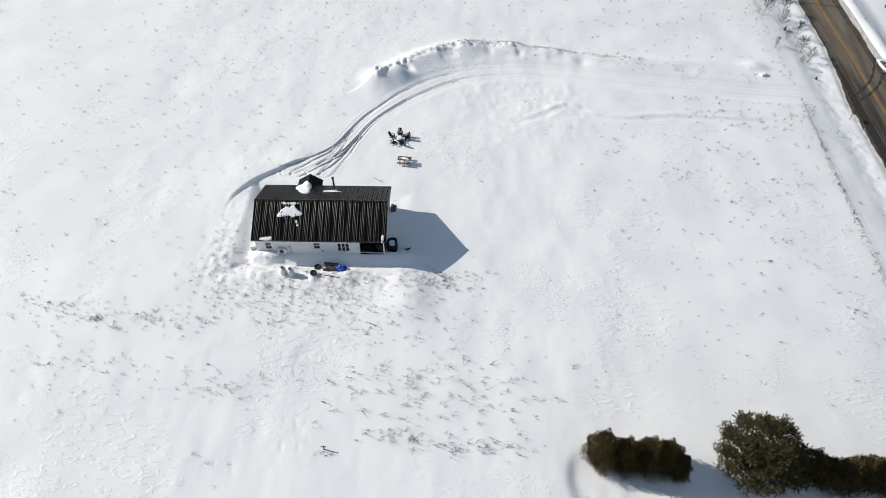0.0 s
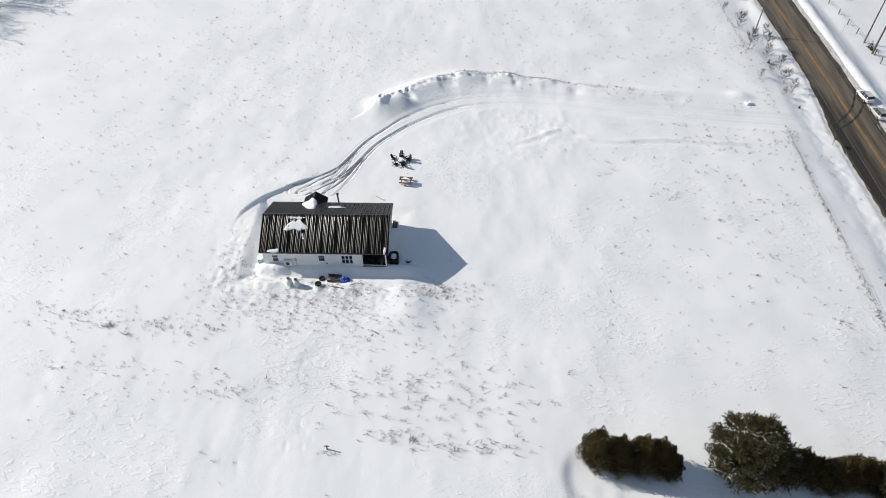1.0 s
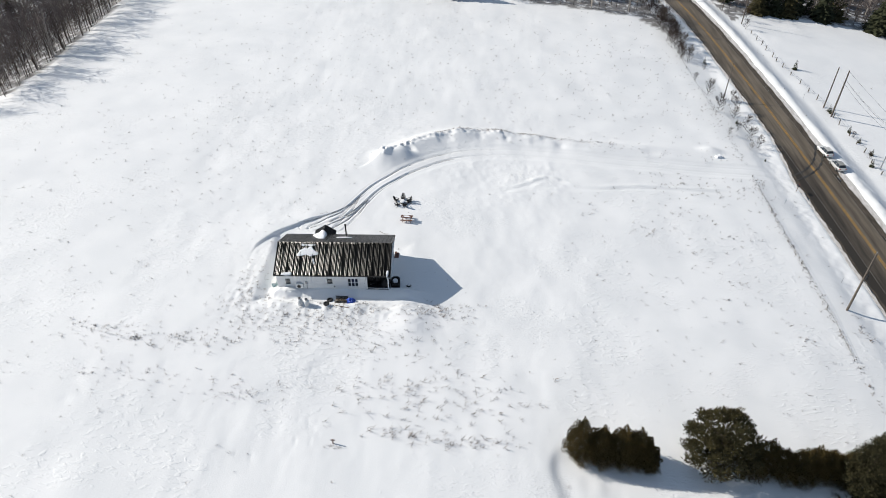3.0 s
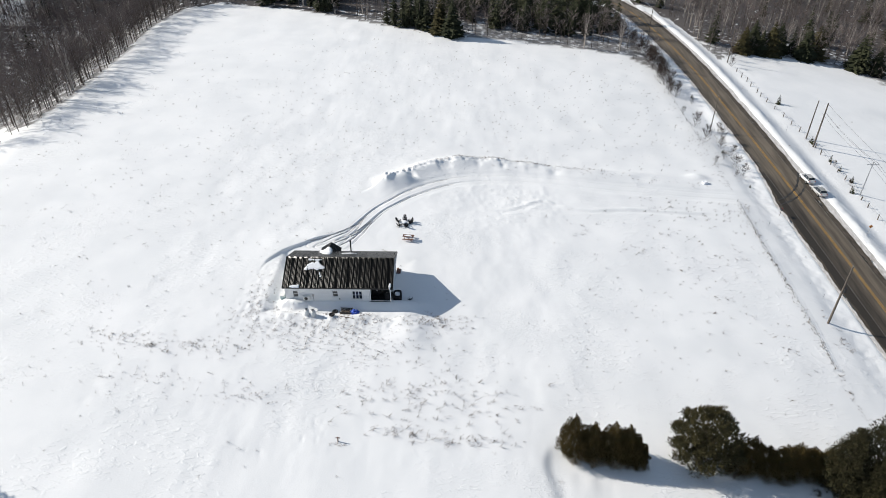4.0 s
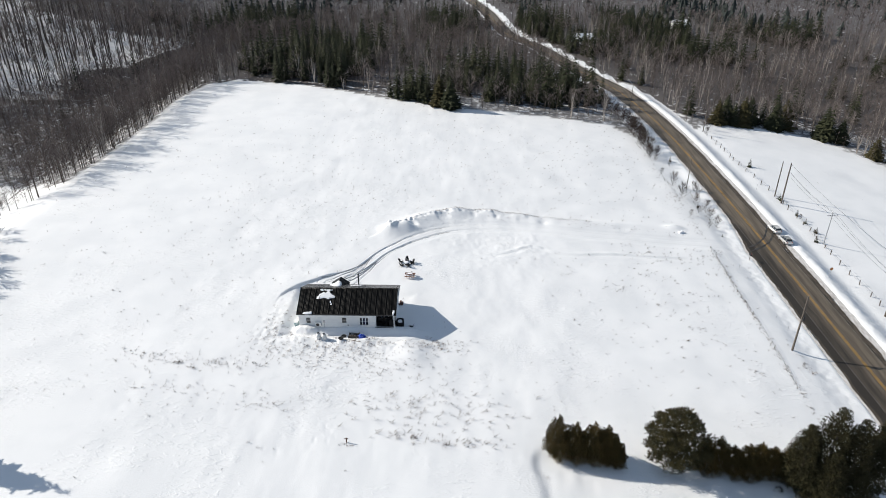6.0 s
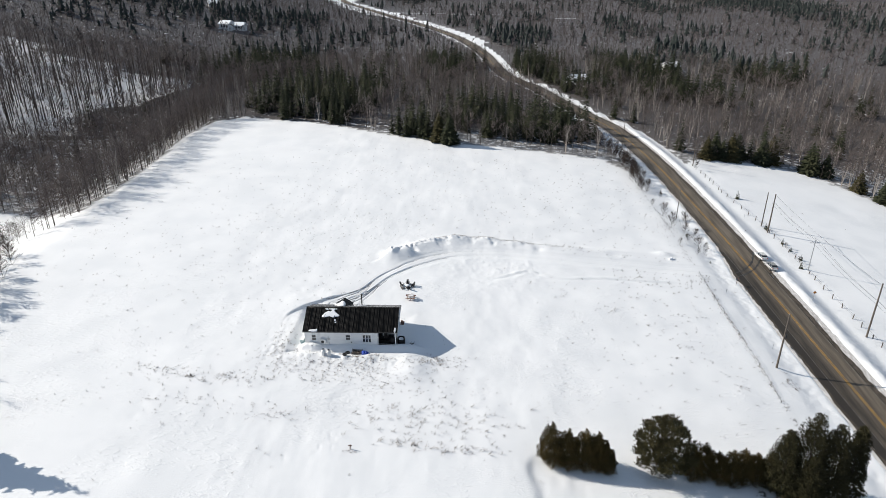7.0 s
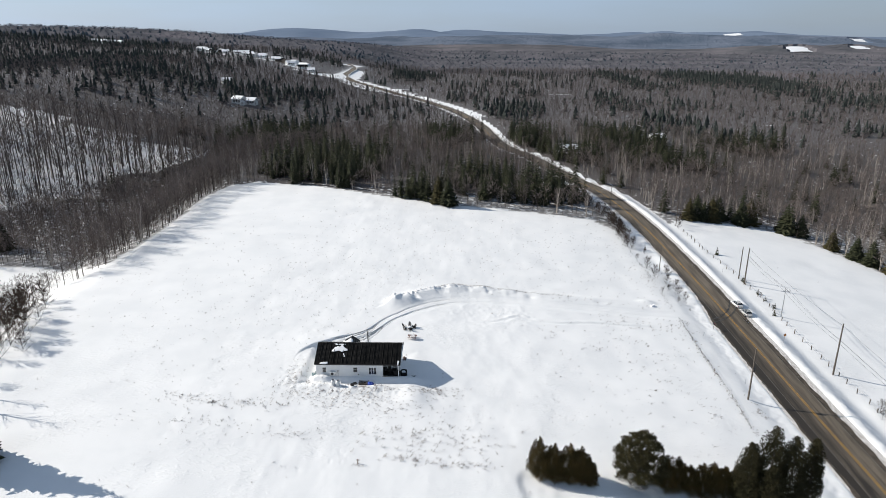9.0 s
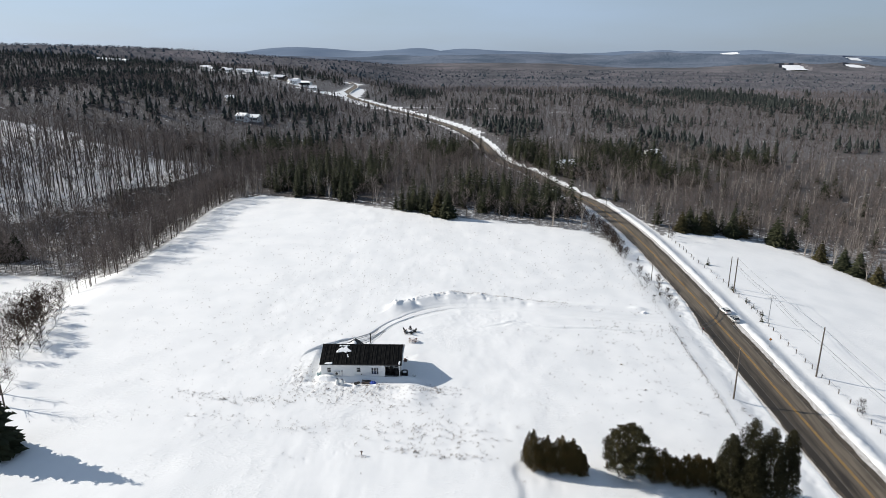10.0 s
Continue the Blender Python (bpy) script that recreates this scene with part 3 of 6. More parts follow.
RUT_SHADE = material("rut_shade_grey", (0.36, 0.34, 0.33), 0.7, second=(0.66, 0.65, 0.65), scale=2.2, bump=0.02, bump_scale=9)
for k, line in enumerate(RUTS):
    for off in (-0.75, 0.75):
        track(line, off, 0.075, 0.25, 3.7 * k + off)
for k, (off, wide) in enumerate(((-0.86, 0.11), (0.86, 0.11), (-1.22, 0.05))):
    track(DRIVE, off, wide * 0.7, 0.16, off * 9, 0.03, 0.30)


# ---- road ----
def ribbon(name, mat, left, right, lift, parent, y0=-290, y1=1070, rag=0.0, seed=0, inset=0.0):
    """A strip along the road between two offsets from its middle, following the road bed."""
    pts = np.array([p for p in ROAD if y0 <= p[1] <= y1])
    fine = [pts[0]]
    for a, b in zip(pts[:-1], pts[1:]):
        gap = 0.8 if 10 < b[1] < 215 else 4.0
        n = max(1, int(np.hypot(*(b - a)) / gap))
        fine += [a + (b - a) * k / n for k in range(1, n + 1)]
    pts = np.array(fine)
    t = np.gradient(pts, axis=0)
    t /= np.linalg.norm(t, axis=1)[:, None]
    nrm = np.stack([t[:, 1], -t[:, 0]], -1)
    r = np.random.default_rng(seed)
    run = np.cumsum(np.r_[0, np.linalg.norm(np.diff(pts, axis=0), axis=1)])
    wob = lambda k: rag * (2.0 * vnoise(run / 5.0 + k, run * 0 + k) + 1.2 * vnoise(run / 1.3 + k, run * 0 + k) + 0.6 * (r.random(len(run)) - 0.5))
    z = land(pts[:, 0], pts[:, 1]) + lift
    shift = np.interp(pts[:, 1], [88, 104], [0.0, inset])
    left, right = left + shift, right + shift
    a = np.c_[pts + nrm * (left + wob(seed + 3.1))[:, None], z]
    b = np.c_[pts + nrm * (right + wob(seed + 8.7))[:, None], z]
    mid = np.c_[pts + nrm * ((left + right) / 2)[:, None], z]
    n = len(pts)
    v = np.concatenate([a, mid, b])
    i = np.arange(n - 1)
    f = np.concatenate([np.stack([i, i + n, i + n + 1, i + 1], -1), np.stack([i + n, i + 2 * n, i + 2 * n + 1, i + n + 1], -1)])
    return sheet(name, v, f, mat, parent)


def road_surface():
    """The asphalt in strips side by side, each corner knowing how damp it lies there."""
    pts = np.array([p for p in ROAD if -290 <= p[1] <= 1070])
    run = np.r_[0, np.cumsum(np.linalg.norm(np.diff(pts, axis=0), axis=1))]
    at = np.arange(0, run[-1], 2.0)
    pts = np.stack([np.interp(at, run, pts[:, 0]), np.interp(at, run, pts[:, 1])], -1)
    t = np.gradient(pts, axis=0)
    t /= np.linalg.norm(t, axis=1)[:, None]
    nrm = np.stack([t[:, 1], -t[:, 0]], -1)
    across = np.linspace(-4.65, 3.3, 25)
    edge = np.interp(pts[:, 1], [88, 104], [4.65, 3.1])
    xy = pts[:, None, :] + nrm[:, None, :] * np.where(across < 0, across[None, :] * edge[:, None] / 4.65, across[None, :])[:, :, None]
    z = np.repeat(land(pts[:, 0], pts[:, 1])[:, None], len(across), 1)
    damp = np.interp(across, [-4.7, -3.9, -3.3, -2.6, -1.9, -0.9, 0, 0.5, 1.0, 1.6, 2.3, 2.8, 3.3], [1.15, 1.0, 0.95, 0.55, 0.72, 0.42, 0.30, 0.30, 0.50, 0.12, 0.36, 0.30, 0.85])
    share = np.where(across[None, :] < 0.3, 0.42, 0.62) + np.where(across[None, :] < 0.3, 0.58, 0.38) * step(104, 88, pts[:, 1])[:, None]
    k = np.arange(z.size).reshape(z.shape)
    ob = sheet("road", np.concatenate([xy, z[:, :, None]], -1).reshape(-1, 3), np.stack([k[:-1, :-1], k[:-1, 1:], k[1:, 1:], k[1:, :-1]], -1).reshape(-1, 4), ASPHALT)
    layer = ob.data.attributes.new("damp", 'FLOAT', 'POINT')
    layer.data.foreach_set("value", (damp[None, :] * share).ravel().astype(np.float32))
    return ob


def dampen(m, wet):
    """Lets the surface go over into a wet tone where it lies damp, torn up along the road."""
    nt = m.node_tree
    shader = nt.nodes["Principled BSDF"]
    dry = shader.inputs["Base Color"].links[0].from_socket
    at = nt.nodes.new("ShaderNodeAttribute")
    at.attribute_name = "damp"
    geo = nt.nodes.new("ShaderNodeNewGeometry")
    mp = nt.nodes.new("ShaderNodeMapping")
    mp.inputs["Scale"].default_value = (2.2, 0.16, 1)
    n = nt.nodes.new("ShaderNodeTexNoise")
    n.inputs["Scale"].default_value = 0.9
    n.inputs["Detail"].default_value = 8
    n.inputs["Roughness"].default_value = 0.65
    add = nt.nodes.new("ShaderNodeMath")
    add.operation = 'ADD'
    r = nt.nodes.new("ShaderNodeMapRange")
    for key, val in (("From Min", 0.70), ("From Max", 1.25)):
        r.inputs[key].default_value = val
    mix = nt.nodes.new("ShaderNodeMix")
    mix.data_type = 'RGBA'
    mix.inputs["B"].default_value = (*wet, 1)
    nt.links.new(geo.outputs["Position"], mp.inputs["Vector"])
    nt.links.new(mp.outputs[0], n.inputs["Vector"])
    nt.links.new(n.outputs["Fac"], add.inputs[0])
    nt.links.new(at.outputs["Fac"], add.inputs[1])
    nt.links.new(add.outputs[0], r.inputs["Value"])
    nt.links.new(r.outputs[0], mix.inputs["Factor"])
    nt.links.new(dry, mix.inputs["A"])
    nt.links.new(mix.outputs["Result"], shader.inputs["Base Color"])


dampen(ASPHALT, (0.024, 0.019, 0.014))
road = tagged(road_surface(), "two-lane country road of worn brown-grey asphalt", "road", kind="structure")
ribbon("shoulder", DIRT, -4.95, -4.5, 0.006, road, rag=0.24, seed=2, inset=1.55)
ribbon("shoulder", DIRT, 3.15, 4.1, 0.006, road, rag=0.25, seed=5)
ribbon("slush_strip", SLUSH, 3.95, 5.4, 0.003, road, rag=0.3, seed=7)
ribbon("slush_strip", SLUSH, -5.6, -4.8, 0.003, road, rag=0.22, seed=19, inset=1.55)
ribbon("centre_line", YELLOW, -0.22, -0.07, 0.008, road)
ribbon("centre_line", YELLOW, 0.07, 0.22, 0.008, road)
ribbon("edge_line", WHITE_WORN, -3.0, -2.9, 0.008, road)
ribbon("edge_line", WHITE_WORN, 2.85, 2.95, 0.008, road)
for pts in ([(71.2, 100.8), (69.9, 97.7), (68.6, 95.2), (67.2, 93.4), (65.2, 91.4), (62.6, 89.9)], [(71.7, 98.5), (70.6, 95.9), (69.2, 93.5), (67.7, 91.8), (65.6, 90.0), (62.8, 88.4)]):
    q = np.array(smooth_line(pts, 6))
    t = np.gradient(q, axis=0)
    t /= np.linalg.norm(t, axis=1)[:, None]
    n = np.stack([t[:, 1], -t[:, 0]], -1) * (0.16 + 0.10 * np.sin(np.arange(len(q)) * 1.3))[:, None]
    z = land(np.interp(q[:, 1], [p[1] for p in ROAD], [p[0] for p in ROAD]), q[:, 1]) + 0.013
    i = np.arange(len(q) - 1)
    sheet("tyre_mark", np.concatenate([np.c_[q - n, z], np.c_[q + n, z]]), np.stack([i, i + len(q), i + len(q) + 1, i + 1], -1), WET, road)


# ---- house ----
HOUSE_Z = 3.0
house = thing("house", pose(-16.1, 53.9, HOUSE_Z, 0, 0, 1.0), "white-sided bungalow with dark standing-seam metal roof and corner porch", "house")
L, EF, EB, ZE, ZR = 7.86, -4.50, 4.62, 3.30, 5.40      # half length, front and back eaves, eave and ridge heights
W, WF, WB = 7.55, -4.10, 4.25                          # walls


def wall_with_holes(name, along0, along1, z0, z1, at, thick, holes, axis, parent, mat):
    """A wall made of blocks round its openings. holes: (from, to, bottom, top)."""
    bm = bmesh.new()
    cuts = sorted({along0, along1, *[h[0] for h in holes], *[h[1] for h in holes]})
    for a, b in zip(cuts[:-1], cuts[1:]):
        spans = sorted((h[2], h[3]) for h in holes if h[0] <= a + 1e-6 and h[1] >= b - 1e-6)
        z = z0
        for lo, hi in spans + [(z1, z1)]:
            if lo - z > 0.005:
                if axis == 'x':
                    box(bm, a, at, z, b, at + thick, lo)
                else:
                    box(bm, at, a, z, at + thick, b, lo)
            z = hi
    bmesh.ops.remove_doubles(bm, verts=bm.verts, dist=0.0005)
    return part(name, bm, mat, parent)


PORCH = 4.45
FRONT_OPEN = [(-6.45, -5.80, 1.35, 2.35), (-0.80, -0.08, 1.45, 2.40), (2.05, 2.42, 1.05, 2.40), (2.52, 2.89, 1.05, 2.40), (2.99, 3.36, 1.05, 2.40), (3.55, 4.35, 0.62, 2.67)]
wall_with_holes("wall", -W, PORCH, 0, 3.12, WF, 0.18, FRONT_OPEN, 'x', house, SIDING)
wall_with_holes("wall", -W, W, 0, 3.12, WB - 0.18, 0.18, [(-5.4, -4.5, 0.2, 2.3), (-1.5, -0.3, 1.2, 2.3), (2.5, 3.9, 1.2, 2.3)], 'x', house, SIDING)
wall_with_holes("wall", WF + 0.18, WB - 0.18, 0, 3.12, -W, 0.18, [(-1.0, 0.2, 1.3, 2.3)], 'y', house, SIDING)
wall_with_holes("wall", -2.0, WB - 0.18, 0, 3.12, W - 0.18, 0.18, [(0.4, 1.6, 1.3, 2.3)], 'y', house, SIDING)
wall_with_holes("wall", PORCH, W - 0.18, 0, 3.12, -2.0, 0.18, [(5.0, 5.9, 0.62, 2.72), (6.3, 7.0, 1.5, 2.5)], 'x', house, SIDING)
wall_with_holes("wall", WF + 0.18, -2.0, 0, 3.12, PORCH - 0.18, 0.18, [], 'y', house, SIDING)
for sx in (-1, 1):
    bm = bmesh.new()
    prism(bm, [(WF, 3.12), (WB, 3.12), (0.0, ZR - 0.22)], 'x', sx * W - (0.18 if sx > 0 else 0.0), sx * W + (0.0 if sx > 0 else 0.18))
    part("gable", bm, SIDING, house)
# lap boards of the front wall, each a thin proud strip
for k in range(14):
    z = 0.18 + k * 0.21
    gaps = sorted((h[0] - 0.06, h[1] + 0.06) for h in FRONT_OPEN if h[2] - 0.06 < z + 0.1 < h[3] + 0.06)
    a = -W
    for lo, hi in gaps + [(PORCH, PORCH)]:
        if lo - a > 0.02:
            part("siding_board", prism(bmesh.new(), [(WF - 0.003, z + 0.20), (WF - 0.022, z), (WF - 0.003, z)], 'x', a, lo), SIDING, house)
        a = hi
for sx, y0 in ((-1, WF), (1, -2.0), (-1, WB - 0.10)):
    bm = bmesh.new()
    box(bm, sx * (W + 0.012) - 0.07, y0 - 0.03, 0, sx * (W + 0.012) + 0.07, y0 + 0.11, 3.1)
    part("corner_board", bm, TRIM, house)


def window(parent, x0, x1, z0, z1, y, cross=True):
    bm = bmesh.new()
    for a, b, c, d in ((x0 - 0.06, x1 + 0.06, z1, z1 + 0.07), (x0 - 0.06, x1 + 0.06, z0 - 0.07, z0), (x0 - 0.06, x0, z0, z1), (x1, x1 + 0.06, z0, z1)):
        box(bm, a, y - 0.035, c, b, y + 0.10, d)
    w = part("window", bm, TRIM, parent, "white-framed window")
    bm = bmesh.new()
    box(bm, x0, y + 0.06, z0, x1, y + 0.075, z1)
    part("pane", bm, GLASS, w)
    if cross:
        bm = bmesh.new()
        zm = (z0 + z1) / 2
        box(bm, x0, y + 0.03, zm - 0.025, x1, y + 0.055, zm + 0.025)
        part("glazing_bar", bm, TRIM, w)
    return w


for h in FRONT_OPEN[:5]:
    window(house, *h, WF)
window(house, 6.3, 7.0, 1.5, 2.5, -2.0)
for h in ((-1.5, -0.3, 1.2, 2.3), (2.5, 3.9, 1.2, 2.3)):
    window(house, *h, WB - 0.06)


def door(parent, x0, x1, y, mat):
    bm = bmesh.new()
    box(bm, x0, y + 0.05, 0.62, x1, y + 0.10, 2.67, 0.01)
    for zz in (0.87, 1.67):
        box(bm, x0 + 0.14, y + 0.035, zz, x1 - 0.14, y + 0.05, zz + 0.62, 0.008)
    d = part("door", bm, mat, parent, "white panelled door")
    bm = bmesh.new()
    rod(bm, (x1 - 0.09, y + 0.04, 1.57), (x1 - 0.09, y - 0.04, 1.57), 0.025)
    part("door_handle", bm, GREY_METAL, d)
    bm = bmesh.new()
    box(bm, x0 - 0.07, y - 0.03, 0.62, x0, y + 0.06, 2.74)
    box(bm, x1, y - 0.03, 0.62, x1 + 0.07, y + 0.06, 2.74)
    box(bm, x0, y - 0.03, 2.67, x1, y + 0.06, 2.74)
    part("door_frame", bm, TRIM, d)


door(house, 3.55, 4.35, WF, TRIM)
door(house, 5.0, 5.9, -2.0, TRIM)
# porch: floor, soffit beam, posts, railing
# floor in near-black, deepening the shade of the porch recess by colour
bm = bmesh.new()
box(bm, PORCH, WF - 0.1, 0.0, W, -2.0, 0.62)
part("porch_floor", bm, DARK, house)
bm = bmesh.new()
box(bm, PORCH, WF, 2.92, W, WF + 0.16, 3.12)
part("porch_beam", bm, TRIM, house)
bm = bmesh.new()
box(bm, W - 0.16, WF + 0.16, 2.92, W, -2.0, 3.12)
part("porch_beam", bm, TRIM, house)
for x, y in ((W - 0.08, WF + 0.08), (PORCH + 0.1, WF + 0.08)):
    bm = bmesh.new()
    box(bm, x - 0.07, y - 0.07, 0.62, x + 0.07, y + 0.07, 2.92, 0.01)
    box(bm, x - 0.10, y - 0.10, 0.62, x + 0.10, y + 0.10, 0.74, 0.01)
    part("porch_post", bm, TRIM, house)
# roof: two slopes with thickness, seams, ridge cap, fascia, soffit
slope_f, slope_b = (ZR - ZE) / EF, (ZR - ZE) / EB
roof_bm = bmesh.new()
prism(roof_bm, [(EF, ZE), (0, ZR), (EB, ZE), (EB, ZE - 0.10), (0, ZR - 0.12), (EF, ZE - 0.10)], 'x', -L, L)
roof = part("roof", roof_bm, ROOF, house, "dark brown standing-seam metal roof")
for k in range(58):
    x = -L + 0.06 + k * (2 * L - 0.12) / 57
    for ey in (EF, EB):
        bold = k % 3 == 0 and ey < 0
        half, tall = (0.052, 0.075) if bold else (0.018, 0.028)
        bm = bmesh.new()
        v = [(x - half, 0, ZR), (x + half, 0, ZR), (x + half, ey, ZE), (x - half, ey, ZE)]
        low = [bm.verts.new((a, b, c + 0.002)) for a, b, c in v]
        high = [bm.verts.new((a + (0.4 * half if i in (0, 3) else -0.4 * half), b, c + tall)) for i, (a, b, c) in enumerate(v)]
        bm.faces.new(high)
        for i in range(4):
            bm.faces.new((low[i], low[(i + 1) % 4], high[(i + 1) % 4], high[i]))
        bmesh.ops.recalc_face_normals(bm, faces=bm.faces)
        part("seam", bm, SEAM if bold else ROOF, roof)
bm = bmesh.new()
prism(bm, [(-0.22, ZR - 0.065), (0, ZR + 0.055), (0.22, ZR - 0.065), (0.2, ZR - 0.09), (0, ZR + 0.03), (-0.2, ZR - 0.09)], 'x', -L - 0.02, L + 0.02)
part("ridge_cap", bm, ROOF, roof)
for y0, y1 in ((EF - 0.02, EF + 0.02), (EB - 0.02, EB + 0.02)):
    bm = bmesh.new()
    box(bm, -L, y0, ZE - 0.22, L, y1, ZE - 0.02)
    part("fascia", bm, DARK, house)
bm = bmesh.new()
box(bm, -L + 0.02, EF + 0.03, ZE - 0.20, L - 0.02, EB - 0.03, ZE - 0.17)
part("soffit", bm, TRIM, house)
for sx in (-1, 1):
    bm = bmesh.new()
    prism(bm, [(EF, ZE - 0.24), (0, ZR - 0.26), (EB, ZE - 0.24), (EB, ZE - 0.09), (0, ZR - 0.11), (EF, ZE - 0.09)], 'x', sx * L - 0.02, sx * L + 0.02)
    part("barge_board", bm, DARK, house)
# gabled entrance roof at the back
PX0, PX1, PXM, PB, PZ, PR = -3.9, -0.85, -2.35, 5.9, 3.0, 4.05
bm = bmesh.new()
prism(bm, [(PX0, PZ), (PXM, PR), (PX1, PZ), (PX1, PZ - 0.1), (PXM, PR - 0.12), (PX0, PZ - 0.1)], 'y', 1.9, PB)
entry = part("entrance_roof", bm, ROOF, house)
bm = bmesh.new()
prism(bm, [(PX0 + 0.25, PZ - 0.02), (PX1 - 0.25, PZ - 0.02), (PXM, PR - 0.2)], 'y', PB - 0.35, PB - 0.25)
part("entrance_gable", bm, SIDING, house)
for x in (PX0 + 0.3, PX1 - 0.3):
    bm = bmesh.new()
    box(bm, x - 0.07, PB - 0.42, -0.2, x + 0.07, PB - 0.28, PZ)
    part("entrance_post", bm, TRIM, house)
# stove pipe with cap, flashing and stays
bm = bmesh.new()
CX, CY = 1.1, 3.0
rod(bm, (CX, CY, 3.8), (CX, CY, 6.1), 0.095, sides=14)
rod(bm, (CX, CY, 6.1), (CX, CY, 6.16), 0.15, sides=14)
rod(bm, (CX, CY, 6.22), (CX, CY, 6.34), 0.17, 0.06, sides=14)
rod(bm, (CX, CY, 6.1), (CX, CY, 6.3), 0.05, sides=8)
pipe = part("stove_pipe", bm, DARK, house, "black stove pipe with a rain cap")
bm = bmesh.new()
rod(bm, (CX, CY, 3.95), (CX, CY, 4.3), 0.30, 0.11, sides=14)
part("flashing", bm, GREY_METAL, pipe)
for dx in (-0.9, 0.7):
    bm = bmesh.new()
    rod(bm, (CX, CY, 5.5), (CX + dx, CY - 0.9, ZR + slope_b * -1 * (CY - 0.9)), 0.014, sides=6)
    part("stay", bm, GREY_METAL, pipe)
# heat pump, meter pipe, vents on the front wall
bm = bmesh.new()
box(bm, -5.05, WF - 0.42, 0.95, -4.05, WF - 0.07, 1.65, 0.03)
pump = part("heat_pump", bm, TANK_WHITE, house, "pale heat pump unit on the wall")
bm = bmesh.new()
rod(bm, (-4.62, WF - 0.425, 1.30), (-4.62, WF - 0.445, 1.30), 0.26, sides=20)
part("fan_grille", bm, DARK, pump)
for x in (-4.9, -4.2):
    bm = bmesh.new()
    box(bm, x - 0.03, WF - 0.40, 0.88, x + 0.03, WF, 0.95)
    part("bracket", bm, GREY_METAL, pump)
bm = bmesh.new()
rod(bm, (-3.62, WF - 0.06, 0.1), (-3.62, WF - 0.06, 1.5), 0.035)
box(bm, -3.78, WF - 0.13, 1.45, -3.50, WF - 0.02, 1.85, 0.02)
part("meter_box", bm, GREY_METAL, house)
bm = bmesh.new()
box(bm, 0.05, WF - 0.06, 0.92, 0.22, WF - 0.02, 1.12, 0.01)
part("wall_vent", bm, DARK, house)


def snow_cap(name, parent, cx, cy, rx, ry, thick, zfun, seed, n=26, rings=5, lobes=0.35):
    """A ragged slab of snow on a slope given by zfun(x, y), in the parent's own frame."""
    r = random.Random(seed)
    ph = [r.uniform(0, 6.28) for _ in range(4)]
    bm = bmesh.new()
    rows = []
    for j in range(rings + 1):
        f = 1 - (j / rings) ** 1.6 if j else 1.0
        row = []
        for i in range(n):
            a = i / n * 2 * math.pi
            k = 1 + lobes * (0.5 * math.sin(2 * a + ph[0]) + 0.4 * math.sin(3 * a + ph[1]) + 0.3 * math.sin(5 * a + ph[2]) + 0.2 * math.sin(8 * a + ph[3]))
            x, y = cx + rx * k * f * math.cos(a), cy + ry * k * f * math.sin(a)
            h = 0.0 if j == 0 else thick * (0.65 + 0.35 * math.sin(1.7 * j + 3 * a + ph[1]) * (1 - j / rings) + 0.25 * (j / rings))
            row.append(bm.verts.new((x, y, zfun(x, y) + 0.004 + h)))
        rows.append(row)
    for a, b in zip(rows[:-1], rows[1:]):
        for i in range(n):
            bm.faces.new((a[i], a[(i + 1) % n], b[(i + 1) % n], b[i]))
    bmesh.ops.remove_doubles(bm, verts=bm.verts, dist=0.001)
    for f in bm.faces:
        f.smooth = True
    return part(name, bm, SNOW_LUMP, parent)


def roof_z(x, y):
    return ZR + (y / EF) * (ZE - ZR) if y < 0 else ZR + (y / EB) * (ZE - ZR)


def entry_z(x, y):
    return max(roof_z(x, y), PR - abs(x - PXM) / (PXM - PX0) * (PR - PZ))


def lay_snow(label, cx, cy, rx, ry, thick, zf, seed, lobes=0.35):
    c = thing("snow_patch", house.matrix_world.copy(), label, "snow", "snow left on the roof")
    snow_cap("snow", c, cx, cy, rx, ry, thick, zf, seed, lobes=lobes)


lay_snow("ragged slab of old snow on the dark metal roof", -3.55, -1.35, 1.05, 0.75, 0.10, roof_z, 3, 0.5)
lay_snow("small strip of snow near the roof ridge", -3.3, -0.42, 0.62, 0.14, 0.06, roof_z, 8, 0.3)
lay_snow("small strip of snow near the roof ridge", -4.35, -0.40, 0.28, 0.16, 0.06, roof_z, 9, 0.3)
lay_snow("small lump of snow on the metal roof", -2.72, -2.45, 0.14, 0.22, 0.05, roof_z, 12, 0.3)
lay_snow("small lump of snow on the metal roof", -2.55, -2.85, 0.12, 0.14, 0.05, roof_z, 13, 0.3)
lay_snow("thick lump of snow over the eave", -6.0, EF + 0.12, 0.65, 0.22, 0.16, roof_z, 14, 0.3)
lay_snow("small lump of snow on the porch roof corner", 7.45, EF + 0.30, 0.18, 0.40, 0.2, roof_z, 15, 0.25)
lay_snow("slab of snow below the stove pipe", 0.75, 2.75, 0.95, 0.30, 0.10, roof_z, 16, 0.3)
lay_snow("deep snow drift on the entrance roof", -2.7, 3.4, 0.95, 1.35, 0.22, entry_z, 17, 0.3)

# ---- things in the yard ----
def at_ground(x, y, turn=0, sink=0.0):
    return pose(x, y, gz_at(x, y) - sink, 0, 0, turn)


